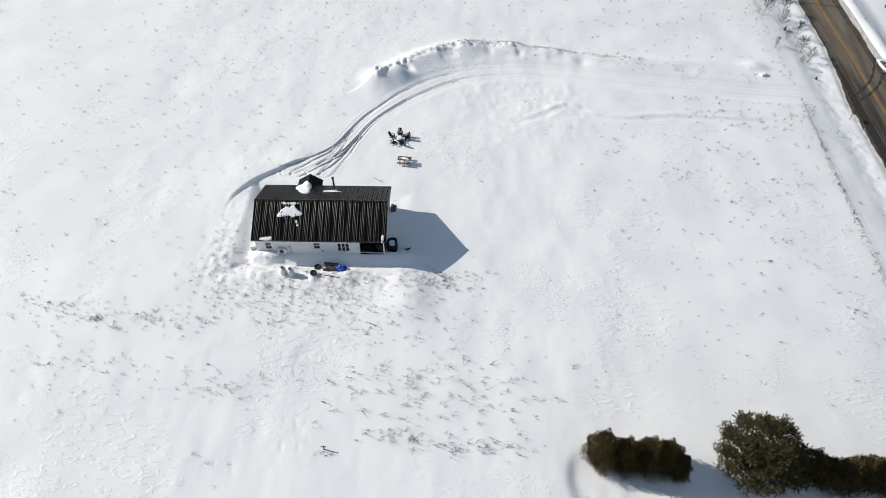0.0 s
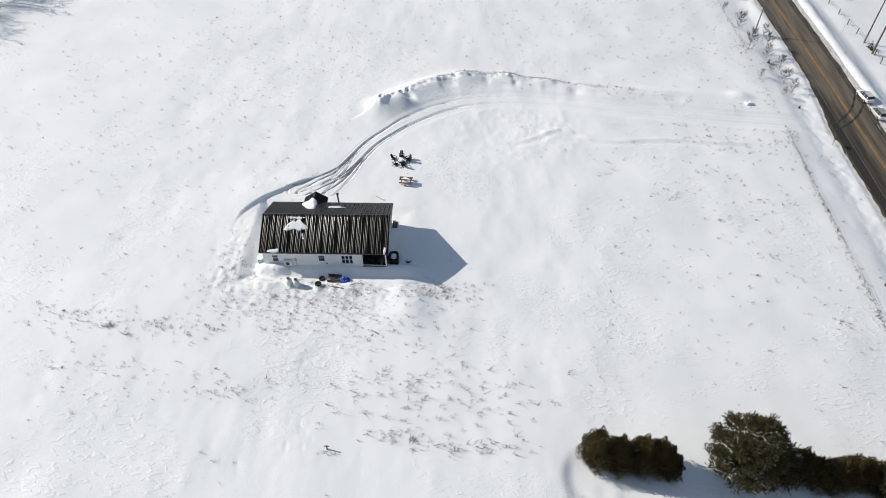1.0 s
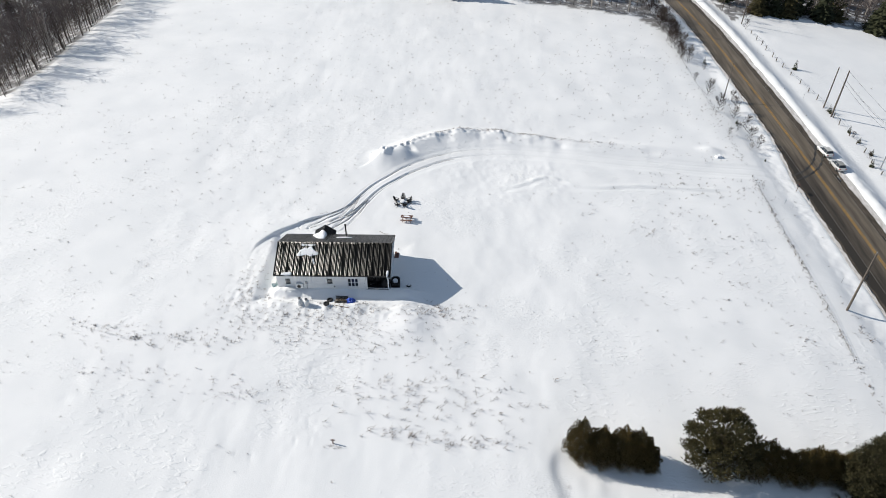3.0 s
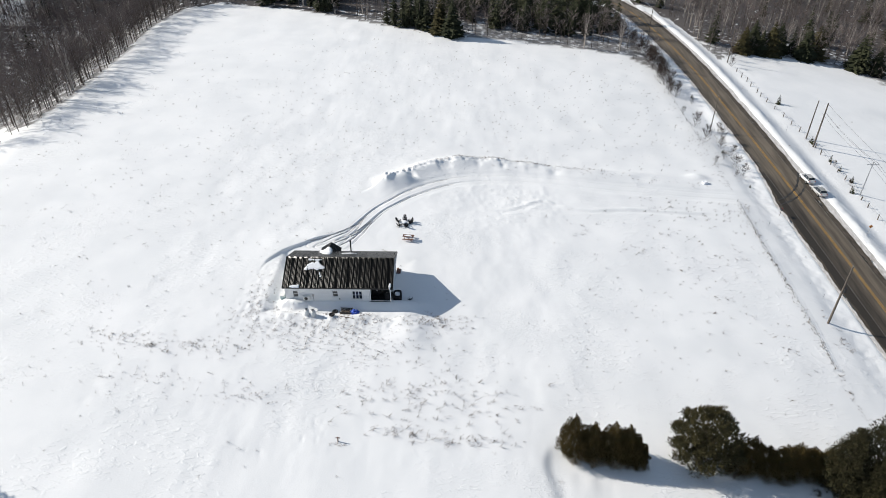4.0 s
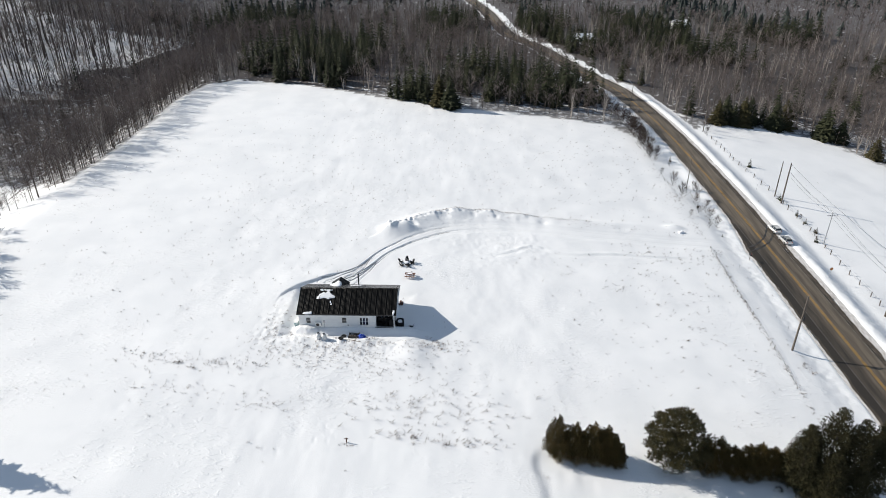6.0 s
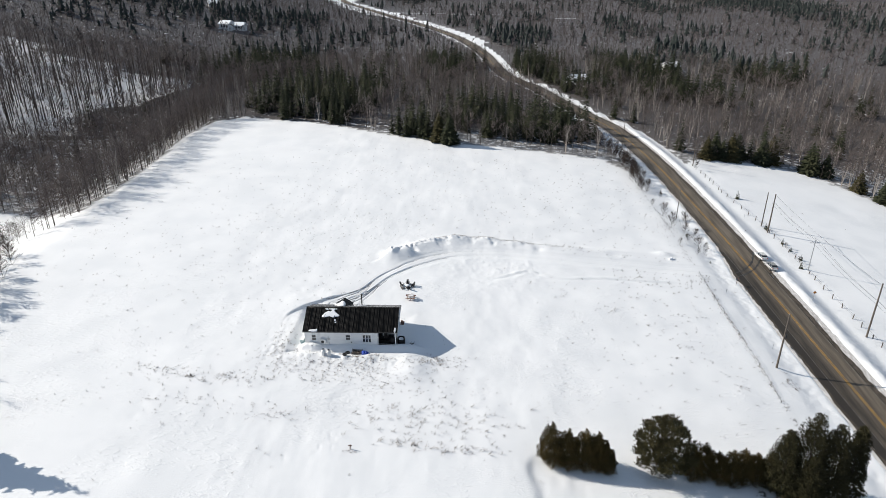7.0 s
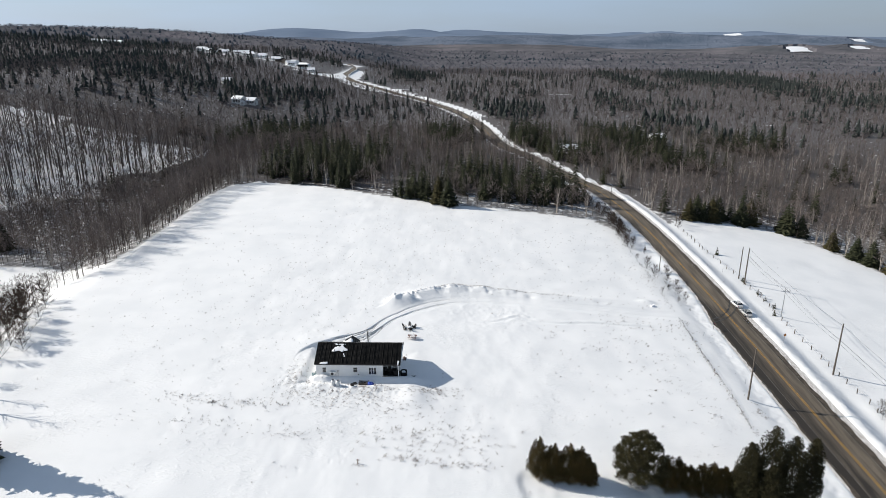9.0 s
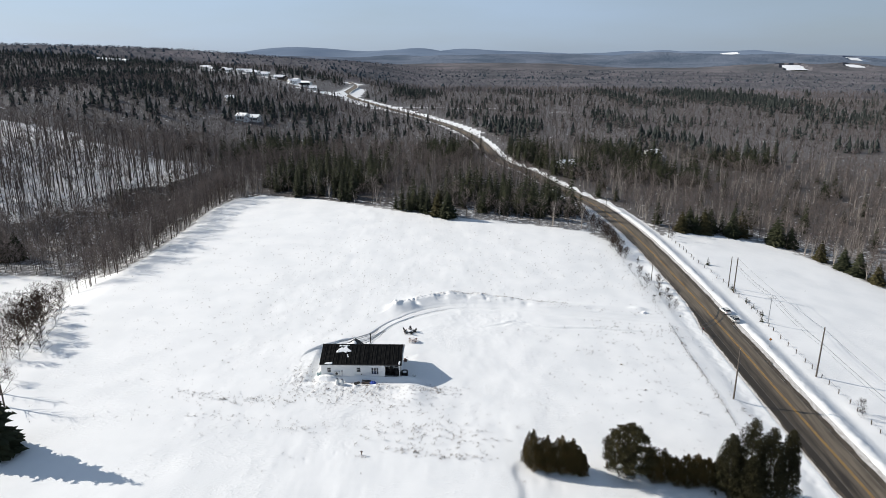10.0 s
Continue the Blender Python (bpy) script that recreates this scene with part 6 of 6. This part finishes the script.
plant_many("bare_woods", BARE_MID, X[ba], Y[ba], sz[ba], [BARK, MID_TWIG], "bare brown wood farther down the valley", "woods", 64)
plant_many("conifer_woods", SPRUCE_MID, X[con], Y[con], sz[con], [HAZED_MID_NEEDLES], "dark conifer wood farther down the valley", "woods", 65, wide=np.random.default_rng(59).uniform(0.8, 1.3, int(con.sum())))
X, Y = scatter(405, 720, 7.0, 39)
ok = (X < -60) | (np.random.default_rng(62).random(len(X)) < 0.5)
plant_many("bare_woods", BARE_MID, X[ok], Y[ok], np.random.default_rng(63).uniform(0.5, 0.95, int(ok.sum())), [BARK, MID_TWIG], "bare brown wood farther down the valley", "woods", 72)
X, Y = scatter(1100, 2000, 16.0, 33)
con, bi, ba = split(X, Y, 43)
sz = np.random.default_rng(53).uniform(0.6, 1.1, len(X))
plant_many("hazed_woods", BARE_FAR, X[ba], Y[ba], sz[ba], [HAZED_TWIG, HAZED_TWIG], "distant bare woods on rolling land", "woods", 66, wide=np.full(ba.sum(), 1.5))
plant_many("hazed_woods", SPRUCE_FAR, X[con], Y[con], sz[con], [HAZED_NEEDLES], "distant dark conifers on rolling land", "woods", 67, wide=np.full(con.sum(), 1.2))


def canopy(near, far, dr, da, mat, tall, label, seed):
    """The closed crown surface of far woods, lumpy as tree tops are."""
    rad = np.arange(near, far + dr, dr)
    ang = np.arange(-41, 41.01, da)
    R, A = np.meshgrid(rad, np.radians(ang), indexing="ij")
    g = np.random.default_rng(seed)
    R = R + g.uniform(-0.3, 0.3, R.shape) * dr
    x, y = 3 + R * np.sin(A), -64 + R * np.cos(A)
    up = tall * (0.72 + 0.28 * g.random(R.shape)) * step(near, near + 160, R)
    up = np.where(wooded(x.ravel(), y.ravel()).reshape(x.shape), up, -2.0)
    z = land(x, y) + up
    k = np.arange(x.size).reshape(x.shape)
    ob = sheet("hazed_woods", np.stack([x, y, z], -1).reshape(-1, 3), np.stack([k[:-1, :-1], k[:-1, 1:], k[1:, 1:], k[1:, :-1]], -1).reshape(-1, 4), mat)
    return tagged(ob, label, "woods", kind="stuff")


# crown sheets whose colour carries the haze, bluer on the farther one
canopy(1040, 2300, 11.0, 0.32, HAZED_WOODS, 7.0, "distant grey-brown and dark woods on rolling land", 85)
canopy(2240, 3600, 20.0, 0.30, HAZED_RIDGES, 6.5, "woods on far ridges, tinted blue-grey for haze", 86)


# ---- single trees ----
def tree_thing(name, template, mats, m, label, group="", names=("trunk", "crown")):
    """A tree as a thing with a trunk and a crown, from one template."""
    v, f, k = template
    t = thing(name, m, label, "tree", group)
    for i, (nm, mat) in enumerate(zip(names, mats)):
        sel = f[k == i]
        used, inv = np.unique(sel, return_inverse=True)
        sheet(nm, v[used], inv.reshape(-1, 3), mat, t)
    return t


edge = smooth_line([(-99, 84), (-97.5, 90), (-90.5, 105), (-88.5, 138), (-91, 168), (-87, 186), (-77, 192)], 12)
r = random.Random(5)
protos = []
for k in range(5):
    tp = bare_tree(300 + k, 8.5 + 0.8 * k, 0.10, 34, 170, base=0.25, spread=0.42, twig_w=0.045)
    protos.append(tp)
made = {}
run, due = 0.0, 6.0
for (ax, ay), (bx, by) in zip(edge[:-1], edge[1:]):
    run += math.hypot(bx - ax, by - ay)
    while due < run:
        x, y = bx - r.uniform(-0.4, 2.2), by + r.uniform(-0.8, 0.8)
        k = r.randrange(5)
        s = r.uniform(0.55, 1.05)
        m = pose(x, y, gz_at(x, y), 0, 0, r.uniform(0, 360)) @ Matrix.Diagonal((s, s, s, 1))
        if k not in made:
            made[k] = tree_thing("bare_tree", protos[k], [BARK, TWIG], Matrix.Identity(4), "slender bare deciduous tree at the snowy field edge", "trees along the field edge")
            made[k].matrix_world = m
        else:
            c = copy_thing(made[k], Matrix.Identity(4))
            c.matrix_basis = m
        due += r.uniform(0.7, 1.8)


def place_tree(name, tp, mats, x, y, s, label, group="", turn=0):
    t = tree_thing(name, tp, mats, pose(x, y, gz_at(x, y), 0, 0, turn), label, group)
    t.scale = (s, s, s)
    return t


BUSHY = [bare_tree(330 + k, 5.0, 0.04, 44, 560, base=0.03, spread=0.72, twig_w=0.055, up=0.9) for k in range(3)]
for k, (x, y, s) in enumerate([(-83.2, 50.5, 0.95), (-81.0, 53.8, 0.75), (-85, 56, 1.25), (-87.0, 63, 1.2), (-89.0, 74, 0.85), (-90, 68, 1.3), (-84.8, 60, 1.2), (-92, 78, 1.0), (-79.3, 41.5, 0.6), (-88.5, 58, 1.4), (-91, 64, 1.4), (-94, 72, 1.3), (-97, 80, 1.2), (-86.4, 67.5, 0.8)]):
    place_tree("bare_shrub", BUSHY[k % 3], [BUSH_TWIG, BUSH_TWIG], x, y, s, "dense tangle of bare brown branches at the field edge", "shrubs along the field edge", 50 * k)
g = np.random.default_rng(91)
TX, TY = g.uniform(-116, -80, 900), g.uniform(48, 102, 900)
ok = TX < np.interp(TY, [48, 60, 70, 85, 102], [-84, -87.5, -90, -97.5, -101])
ok &= vnoise(TX / 7, TY / 7) > -0.22
plant_many("undergrowth", [bare_tree(195 + k, 3.4, 0.04, 10, 34, base=0.05, spread=0.9, twig_w=0.07, fine=False, up=0.5) for k in range(3)], TX[ok], TY[ok], g.uniform(0.5, 1.25, int(ok.sum())), [BUSH_TWIG, BUSH_TWIG], "low brown brush in the hollow beside the field", "undergrowth", 92)
place_tree("bare_tree", protos[1], [BARK, TWIG], -80.5, 43.0, 0.45, "thin bare tree at the snowy field edge", turn=20)
place_tree("bare_tree", bare_tree(340, 9, 0.16, 34, 170, base=0.25, spread=0.42, twig_w=0.04), [BARK, TWIG], -75.0, 33.8, 0.95, "spreading bare tree throwing a long shadow", turn=60)
place_tree("bare_tree", bare_tree(341, 8, 0.14, 30, 150, base=0.25, spread=0.42, twig_w=0.04), [BARK, TWIG], -78.5, 38, 0.9, "spreading bare tree throwing a long shadow", turn=160)
SPR = spruce_tree(350, 14.5, 8.6, 28, 19)
place_tree("spruce", SPR, [BARK, NEEDLES], -67.9, 21.0, 1.05, "tall dark spruce beside the snowy field")
SPR2 = [spruce_tree(360 + k, 8.2, 6.8, 22, 18) for k in range(3)]
for k, (x, y, s) in enumerate([(84, 175, 1.0), (87.5, 177.5, 1.15), (89.5, 175.5, 0.9), (92.5, 176, 1.2), (96, 179, 1.1), (103, 175.5, 1.2), (107, 178, 1.2), (117.5, 172, 1.3), (122, 170, 1.0), (127.5, 159, 0.9), (131, 151, 1.0), (134, 147, 1.1), (137, 141, 0.9), (141, 134, 1.0), (-2.5, 167, 1.25), (-6, 169.5, 1.2), (-141.5, 129.6, 1.25), (-138, 130.5, 1.15), (-145, 131, 1.2)]):
    place_tree("spruce", SPR2[k % 3], [BARK, NEEDLES if k % 3 else PINE], x, y, s, "dark conifer at the edge of the woods", "conifers at the wood edge", 70 * k)


# evergreens close to the camera
def foliage(seed, n, where, size, mat, out=0.5, rise=0.4, thin=0.35):
    """Sprays of leaf: where(rng, n) gives places and outward ways; each spray is two crossed kites."""
    rng = np.random.default_rng(seed)
    p, d = where(rng, n)
    d = d * out + np.array([0, 0, rise]) + rng.normal(0, 0.35, (n, 3))
    d /= np.linalg.norm(d, axis=1)[:, None]
    s = size * rng.uniform(0.55, 1.4, n)
    q = p + d * s[:, None]
    side = np.cross(d, rng.normal(size=(n, 3)))
    side /= np.linalg.norm(side, axis=1)[:, None] + 1e-9
    other = np.cross(d, side)
    vs, fs = [], []
    for k, sd in enumerate((side,)):
        mid = p + d * (s * 0.55)[:, None]
        w = sd * (s * thin)[:, None]
        vs.append(np.stack([p, mid - w, q, mid + w], 1).reshape(-1, 3))
        i = np.arange(n) * 4 + k * 4 * n
        fs.append(np.concatenate([np.stack([i, i + 1, i + 2], -1), np.stack([i, i + 2, i + 3], -1)]))
    return np.concatenate(vs), np.concatenate(fs)


def lobed_crown(lobes, noise_amp=0.2, inner=0.55, cone=0.0):
    """Points over a cluster of ellipsoids (x, y, z, rx, ry, rz); cone narrows them upward."""
    lb = np.array(lobes, float)
    area = lb[:, 3] * lb[:, 5]
    def where(rng, n):
        i = rng.choice(len(lb), n, p=area / area.sum())
        d = rng.normal(size=(n, 3))
        d /= np.linalg.norm(d, axis=1)[:, None]
        rr = inner + (1 - inner) * rng.random(n) ** 0.5
        rr *= 1 + noise_amp * (vnoise(d[:, 0] * 3 + i * 7.1 + 20, d[:, 2] * 3 + d[:, 1] * 2 + 20) * 2)
        c = 1 - cone * np.clip(d[:, 2] * rr, -0.6, 1)
        p = lb[i, :3] + d * rr[:, None] * lb[i, 3:6] * np.stack([c, c, np.ones(n)], -1)
        return p, d
    return where


def evergreen(name, x, y, lobes, n, size, mat, label, group="", trunk=(0.15, 3.0), seed=0, **kw):
    t = thing(name, pose(x, y, gz_at(x, y)), label, "tree", group)
    v, f = tube([(0, 0, -0.4), (0.05, 0, trunk[1] * 0.5), (0, 0.05, trunk[1])], [trunk[0], trunk[0] * 0.7, trunk[0] * 0.3], 8)
    sheet("trunk", v, f, BARK, t)
    look_kw = {k: kw[k] for k in ("out", "rise", "thin") if k in kw}
    where = lobed_crown(lobes, kw.get("noise_amp", 0.25), kw.get("inner", 0.5), kw.get("cone", 0.0))
    v, f = foliage(seed, n, where, size, mat, **look_kw)
    v[:, 2] = np.maximum(v[:, 2], 0.03)
    sheet("crown", v, f, mat, t)
    if kw.get("boughs"):
        g = np.random.default_rng(seed + 9)
        n = kw["boughs"]
        z = g.uniform(0.15, 0.95, n) * trunk[1]
        az = g.random(n) * 6.283
        ln = g.uniform(0.8, 2.7, n)
        a = np.stack([0 * z, 0 * z, z], -1)
        b = a + np.stack([np.cos(az) * ln, np.sin(az) * ln, g.uniform(-0.2, 0.9, n)], -1)
        v, f = slivers(a, b, np.full(n, 0.12), g)
        sheet("bare_branches", v, f, BARK, t)
    return t


HEDGE = "trees of the windbreak"
CED = dict(out=0.35, rise=0.9, thin=0.24, cone=0.45, noise_amp=0.3)
for k, (x, y, h, w) in enumerate([(14.7, 26.6, 6.8, 2.8), (16.9, 26.3, 6.2, 2.5), (19.2, 26.4, 6.3, 2.8), (20.9, 26.5, 5.8, 2.6), (22.0, 26.1, 4.4, 2.0)]):
    evergreen("cedar", x, y, [(0, 0, h * 0.46, w * 0.58, w * 0.55, h * 0.54), (0.5, -0.3, h * 0.32, w * 0.5, w * 0.5, h * 0.34), (-0.4, 0.2, h * 0.36, w * 0.5, w * 0.5, h * 0.4)], 15000, 0.18, CEDAR, "bushy olive-brown cedar growing in a clump", HEDGE, (0.12, h * 0.7), 400 + k, **CED)
rr = random.Random(23)
PINE_CLUMPS = [(0, 0, 3.6, 1.9, 1.8, 2.6)]
for j in range(46):
    t = (j + 0.5) / 46
    a, rad = j * 2.4, 3.7 * math.sin(math.pi * (0.16 + 0.80 * t)) ** 0.7
    k2 = rr.uniform(0.75, 1.05)
    PINE_CLUMPS.append((rad * k2 * math.cos(a), rad * k2 * math.sin(a) * 0.9, 0.9 + 7.2 * t, rr.uniform(0.6, 0.95), rr.uniform(0.6, 0.95), rr.uniform(0.45, 0.7)))
evergreen("pine", 29.6, 26.6, PINE_CLUMPS, 21000, 0.36, PINE, "rounded bristly pine with bare lower branches", HEDGE, (0.22, 6.5), 420, boughs=110, out=0.7, rise=0.6, thin=0.145, noise_amp=0.55, inner=0.2)
for k in range(7):
    x = 33.6 + k * 1.75
    h = 4.9 + 0.5 * math.sin(k * 2.3)
    evergreen("cedar", x, 26.4 + 0.3 * math.sin(k * 1.7), [(0, 0, h * 0.48, 1.35, 1.35, h * 0.54), (0.3, -0.4, h * 0.35, 1.3, 1.3, h * 0.4)], 9000, 0.19, CEDAR, "brownish cedar shrub in a low hedge row", HEDGE, (0.09, h * 0.7), 440 + k, **CED)
for k, (x, y, h, w) in enumerate([(44.9, 24.8, 10.8, 4.8), (47.8, 24.8, 14.0, 6.0), (50.4, 24.0, 13.2, 5.2), (53.8, 25.0, 12.4, 3.8), (47.2, 22.6, 8.6, 4.4)]):
    lob = [(0, 0, h * 0.45, w * 0.42, w * 0.42, h * 0.5)]
    rr = random.Random(k + 77)
    for j in range(44):
        t = 0.06 + 0.88 * j / 43
        rad = w * 0.5 * (1 - t) ** 0.7
        a = j * 2.4
        k2 = rr.uniform(0.55, 0.95)
        lob.append((rad * k2 * math.cos(a), rad * k2 * math.sin(a), h * t, rad * 0.34 + 0.20, rad * 0.34 + 0.20, 0.30))
        tip = rr.uniform(1.0, 1.2)
        lob.append((rad * tip * math.cos(a + 1.1), rad * tip * math.sin(a + 1.1), h * t - 0.15, 0.42, 0.42, 0.22))
    evergreen("spruce", x, y, lob, 19000, 0.22, SHELTER, "tall dense dark spruce at the end of the windbreak", HEDGE, (0.2, h * 0.95), 460 + k, out=0.8, rise=0.3, thin=0.26, cone=0.35, noise_amp=0.35, inner=0.3)

# roadside brush
for k, (x, y, s) in enumerate([(54.5, 119, 0.7), (54.7, 111.7, 0.75), (59.6, 118, 0.5), (58.7, 113.2, 0.65), (57.6, 109.6, 0.5), (58.8, 105.6, 0.6), (58.4, 101.3, 0.6), (59.2, 98.9, 0.5), (56.6, 104.2, 0.35), (54.2, 102.1, 0.3), (57.0, 97.2, 0.3), (54.0, 148, 0.6), (53.4, 152, 0.7), (54.6, 156, 0.7), (53.2, 159, 0.8), (54.8, 161, 0.8), (55.4, 151, 0.5), (53.6, 126, 0.35), (57.6, 133, 0.3)]):
    place_tree("roadside_shrub", BUSHY[k % 3], [BUSH_TWIG, BUSH_TWIG], x, y, s, "bare dark roadside shrub standing in snow", "brush along the road", 37 * k)
r = random.Random(17)
for k in range(60):
    y = 136 + k * 0.95
    x = np.interp(y, [p[1] for p in ROAD], [p[0] for p in ROAD]) - r.uniform(9.6, 13.0)
    place_tree("roadside_shrub", BUSHY[k % 3], [BUSH_TWIG, BUSH_TWIG], x, y, r.uniform(0.4, 0.75), "bare dark roadside shrub standing in snow", "brush along the road", 31 * k)
SMALL = [spruce_tree(380 + k, 2.0, 1.3, 9, 8) for k in range(2)]
for k, (x, y, s) in enumerate([(81.1, 138.0, 1.35), (58.8, 137.1, 0.8), (58.9, 94.0, 0.4), (80.9, 117.2, 0.9), (81.6, 108.6, 0.85), (82.0, 104.8, 0.7), (82.4, 100.2, 0.8), (80.3, 95.6, 0.9), (80.9, 116.4, 0.7), (57.5, 107.6, 0.6)]):
    place_tree("young_spruce", SMALL[k % 2], [BARK, NEEDLES], x, y, s, "small dark young spruce by the fence", "young spruces by the fence", 40 * k)
for k, (x, y, s) in enumerate([(82.4, 54.5, 0.55), (81.6, 52.5, 0.4), (81.4, 106.5, 0.28), (81.2, 98.6, 0.3), (78.6, 168, 0.6), (76.4, 161, 0.5)]):
    place_tree("roadside_shrub", BUSHY[k % 3], [BUSH_TWIG, BUSH_TWIG], x, y, s, "bare grey bush beside the fence posts", "brush along the road", 37 * k)


# ---- houses far off ----
def far_house(m, w, d, h, label):
    t = thing("distant_house", m, label, "house", "houses among the woods")
    bm = bmesh.new()
    prism(bm, [(-d / 2, -3.0), (d / 2, -3.0), (d / 2, h), (0, h + d * 0.28), (-d / 2, h)], 'x', -w / 2, w / 2)
    part("wall", bm, (SIDING, TRIM, WOOD, SIDING)[int(w * 10) % 4], t)
    bm = bmesh.new()
    prism(bm, [(-d / 2 - 0.5, h - 0.2), (0, h + d * 0.28), (d / 2 + 0.5, h - 0.2), (d / 2 + 0.5, h + 0.2), (0, h + d * 0.28 + 0.45), (-d / 2 - 0.5, h + 0.2)], 'x', -w / 2 - 0.5, w / 2 + 0.5)
    part("roof", bm, SNOW_LUMP if int(w * 100) % 5 < 4 else ROOF, t)
    for k in range(3):
        bm = bmesh.new()
        x = -w / 2 + (k + 0.7) * w / 3.6
        box(bm, x, -d / 2 - 0.05, h * 0.4, x + 1.1, -d / 2 + 0.02, h * 0.4 + 1.3)
        part("window", bm, GLASS, t)


r = random.Random(9)
spots = [(57, 284, 10, 7), (112, 321, 9, 7), (-150, 392, 9, 7), (-143, 397, 8, 7), (-185, 470, 9, 7)]
for k in range(26):
    f = k / 25
    spots.append((-172 - 178 * f + r.uniform(-8, 8), 715 + 145 * f ** 0.7 + r.uniform(-14, 14), r.uniform(9, 14), r.uniform(7, 9)))
for k in range(4):
    spots.append((-470 - 12 * k, 872, 11, 8))
for x, y, w, d in spots:
    far_house(pose(x, y, gz_at(x, y), 0, 0, r.uniform(-35, 35)), w * 0.8, d * 0.85, r.uniform(2.2, 3.4), "distant house among trees on the snowy hillside")


# ---- dry weeds in the snow ----
def weed_clumps(x, y, size, seed, stems=7):
    rng = np.random.default_rng(seed)
    n = len(x)
    z = ground(x, y)
    X, Y, Z, S = (np.repeat(q, stems) for q in (x, y, z, size))
    k = len(X)
    a = np.stack([X + rng.normal(0, 0.10, k) * S * 2, Y + rng.normal(0, 0.10, k) * S * 2, Z - 0.03], -1)
    d = np.stack([rng.normal(0.35, 0.32, k), rng.normal(-0.16, 0.24, k), rng.uniform(0.35, 1.0, k)], -1)
    b = a + d * (S * rng.uniform(0.5, 1.2, k))[:, None]
    return slivers(a, b, 0.016 + 0.026 * S, rng)


def weed_field(name, boxes, seed, label):
    """boxes: (x, y, rx, ry, count, size): loose gaussian patches."""
    rng = np.random.default_rng(seed)
    xs, ys, ss = [], [], []
    for cx, cy, rx, ry, n, s in boxes:
        xs.append(cx + rx * rng.normal(0, 0.5, n)), ys.append(cy + ry * rng.normal(0, 0.5, n))
        ss.append(s * rng.uniform(0.5, 1.4, n))
    x, y, s = np.concatenate(xs), np.concatenate(ys), np.concatenate(ss)
    ok = inside(x, y, FIELD) & ~((np.abs(x + 16.1) < 8.3) & (np.abs(y - 54) < 5.2)) & (near_line(x, y, ROAD)[0] > 6) & (near_line(x, y, DRIVE)[0] > 2.4)
    ok &= ~((x > -14) & (x < 34) & (y > 58) & (y < 92)) | (rng.random(len(x)) < 0.22)
    x, y, s = x[ok], y[ok], s[ok]
    v, f = weed_clumps(x, y, s, seed + 1)
    return tagged(sheet(name, v, f, WEED), label, "dry weeds", kind="stuff")


weed_field("dry_weeds", [(-18, 44.4, 13, 3.2, 330, 0.42), (-9, 41.5, 9, 4, 130, 0.45), (-27.3, 48, 3.5, 6, 150, 0.42), (-2, 46.8, 5, 2, 110, 0.5), (-13, 46.6, 4, 1.0, 60, 0.45), (-19.3, 40.5, 2.5, 2.5, 30, 0.4)], 71, "dry brown weed stalks poking through the snow by the house")
weed_field("dry_weeds", [(-6, 33.5, 8, 5, 75, 0.85), (-4, 27.6, 7, 1.0, 34, 0.9), (4, 33, 8, 6, 60, 0.75), (-33, 39.6, 9, 2.0, 75, 0.55), (-44, 40.5, 6, 2.6, 60, 0.5), (-24, 32, 5, 1.8, 45, 0.5), (-36, 34, 7, 1.5, 30, 0.5), (-45, 32, 18, 6, 50, 0.35), (3, 27, 7, 1.0, 24, 0.8)], 73, "scattered dry weed stalks in the open snow")
weed_field("dry_weeds", [(-45, 75, 44, 50, 520, 0.42), (-5, 125, 70, 50, 470, 0.46), (35, 125, 30, 46, 300, 0.48), (-45, 110, 50, 60, 240, 0.45), (-20, 85, 60, 60, 260, 0.42)], 75, "tiny tufts of dry grass scattered over the snow field")
weed_field("dry_weeds", [(25, 72, 24, 16, 170, 0.50), (42, 62, 16, 26, 170, 0.46), (45, 82, 12, 7, 90, 0.5), (22, 74, 2, 2, 16, 0.6), (30, 68.3, 2, 1.4, 22, 0.6), (54, 64, 0.5, 44, 420, 0.36), (54.5, 86, 1.6, 3, 40, 0.4), (30, 92, 22, 1.5, 80, 0.3), (20, 40, 26, 12, 120, 0.25), (53, 110, 3, 22, 90, 0.4)], 77, "dry grass tufts in the snow towards the road")
weed_field("dry_weeds", [(x, y + 0.4, 1.2, 0.5, 12, 0.34) for x, y in BANK[4:-8]], 79, "dead stalks along the crest of the ploughed snowbank")
weed_field("dry_weeds", [(-39.3, 39.3, 1.0, 0.6, 26, 0.5), (-36.8, 38.2, 0.8, 0.4, 10, 0.4), (-42.5, 33.5, 1.6, 0.4, 12, 0.4), (22.4, 73.5, 0.9, 0.8, 14, 0.5), (30.0, 68.6, 1.2, 0.6, 20, 0.5), (31.2, 66.8, 0.9, 0.5, 10, 0.45), (39.6, 54, 0.6, 0.4, 8, 0.4), (58.0, 50.5, 0.9, 2.5, 24, 0.45), (48, 47, 1.5, 1.0, 14, 0.4), (-12.4, 25.6, 0.9, 0.3, 12, 0.35)], 81, "dark dry weed clumps standing out of the snow")
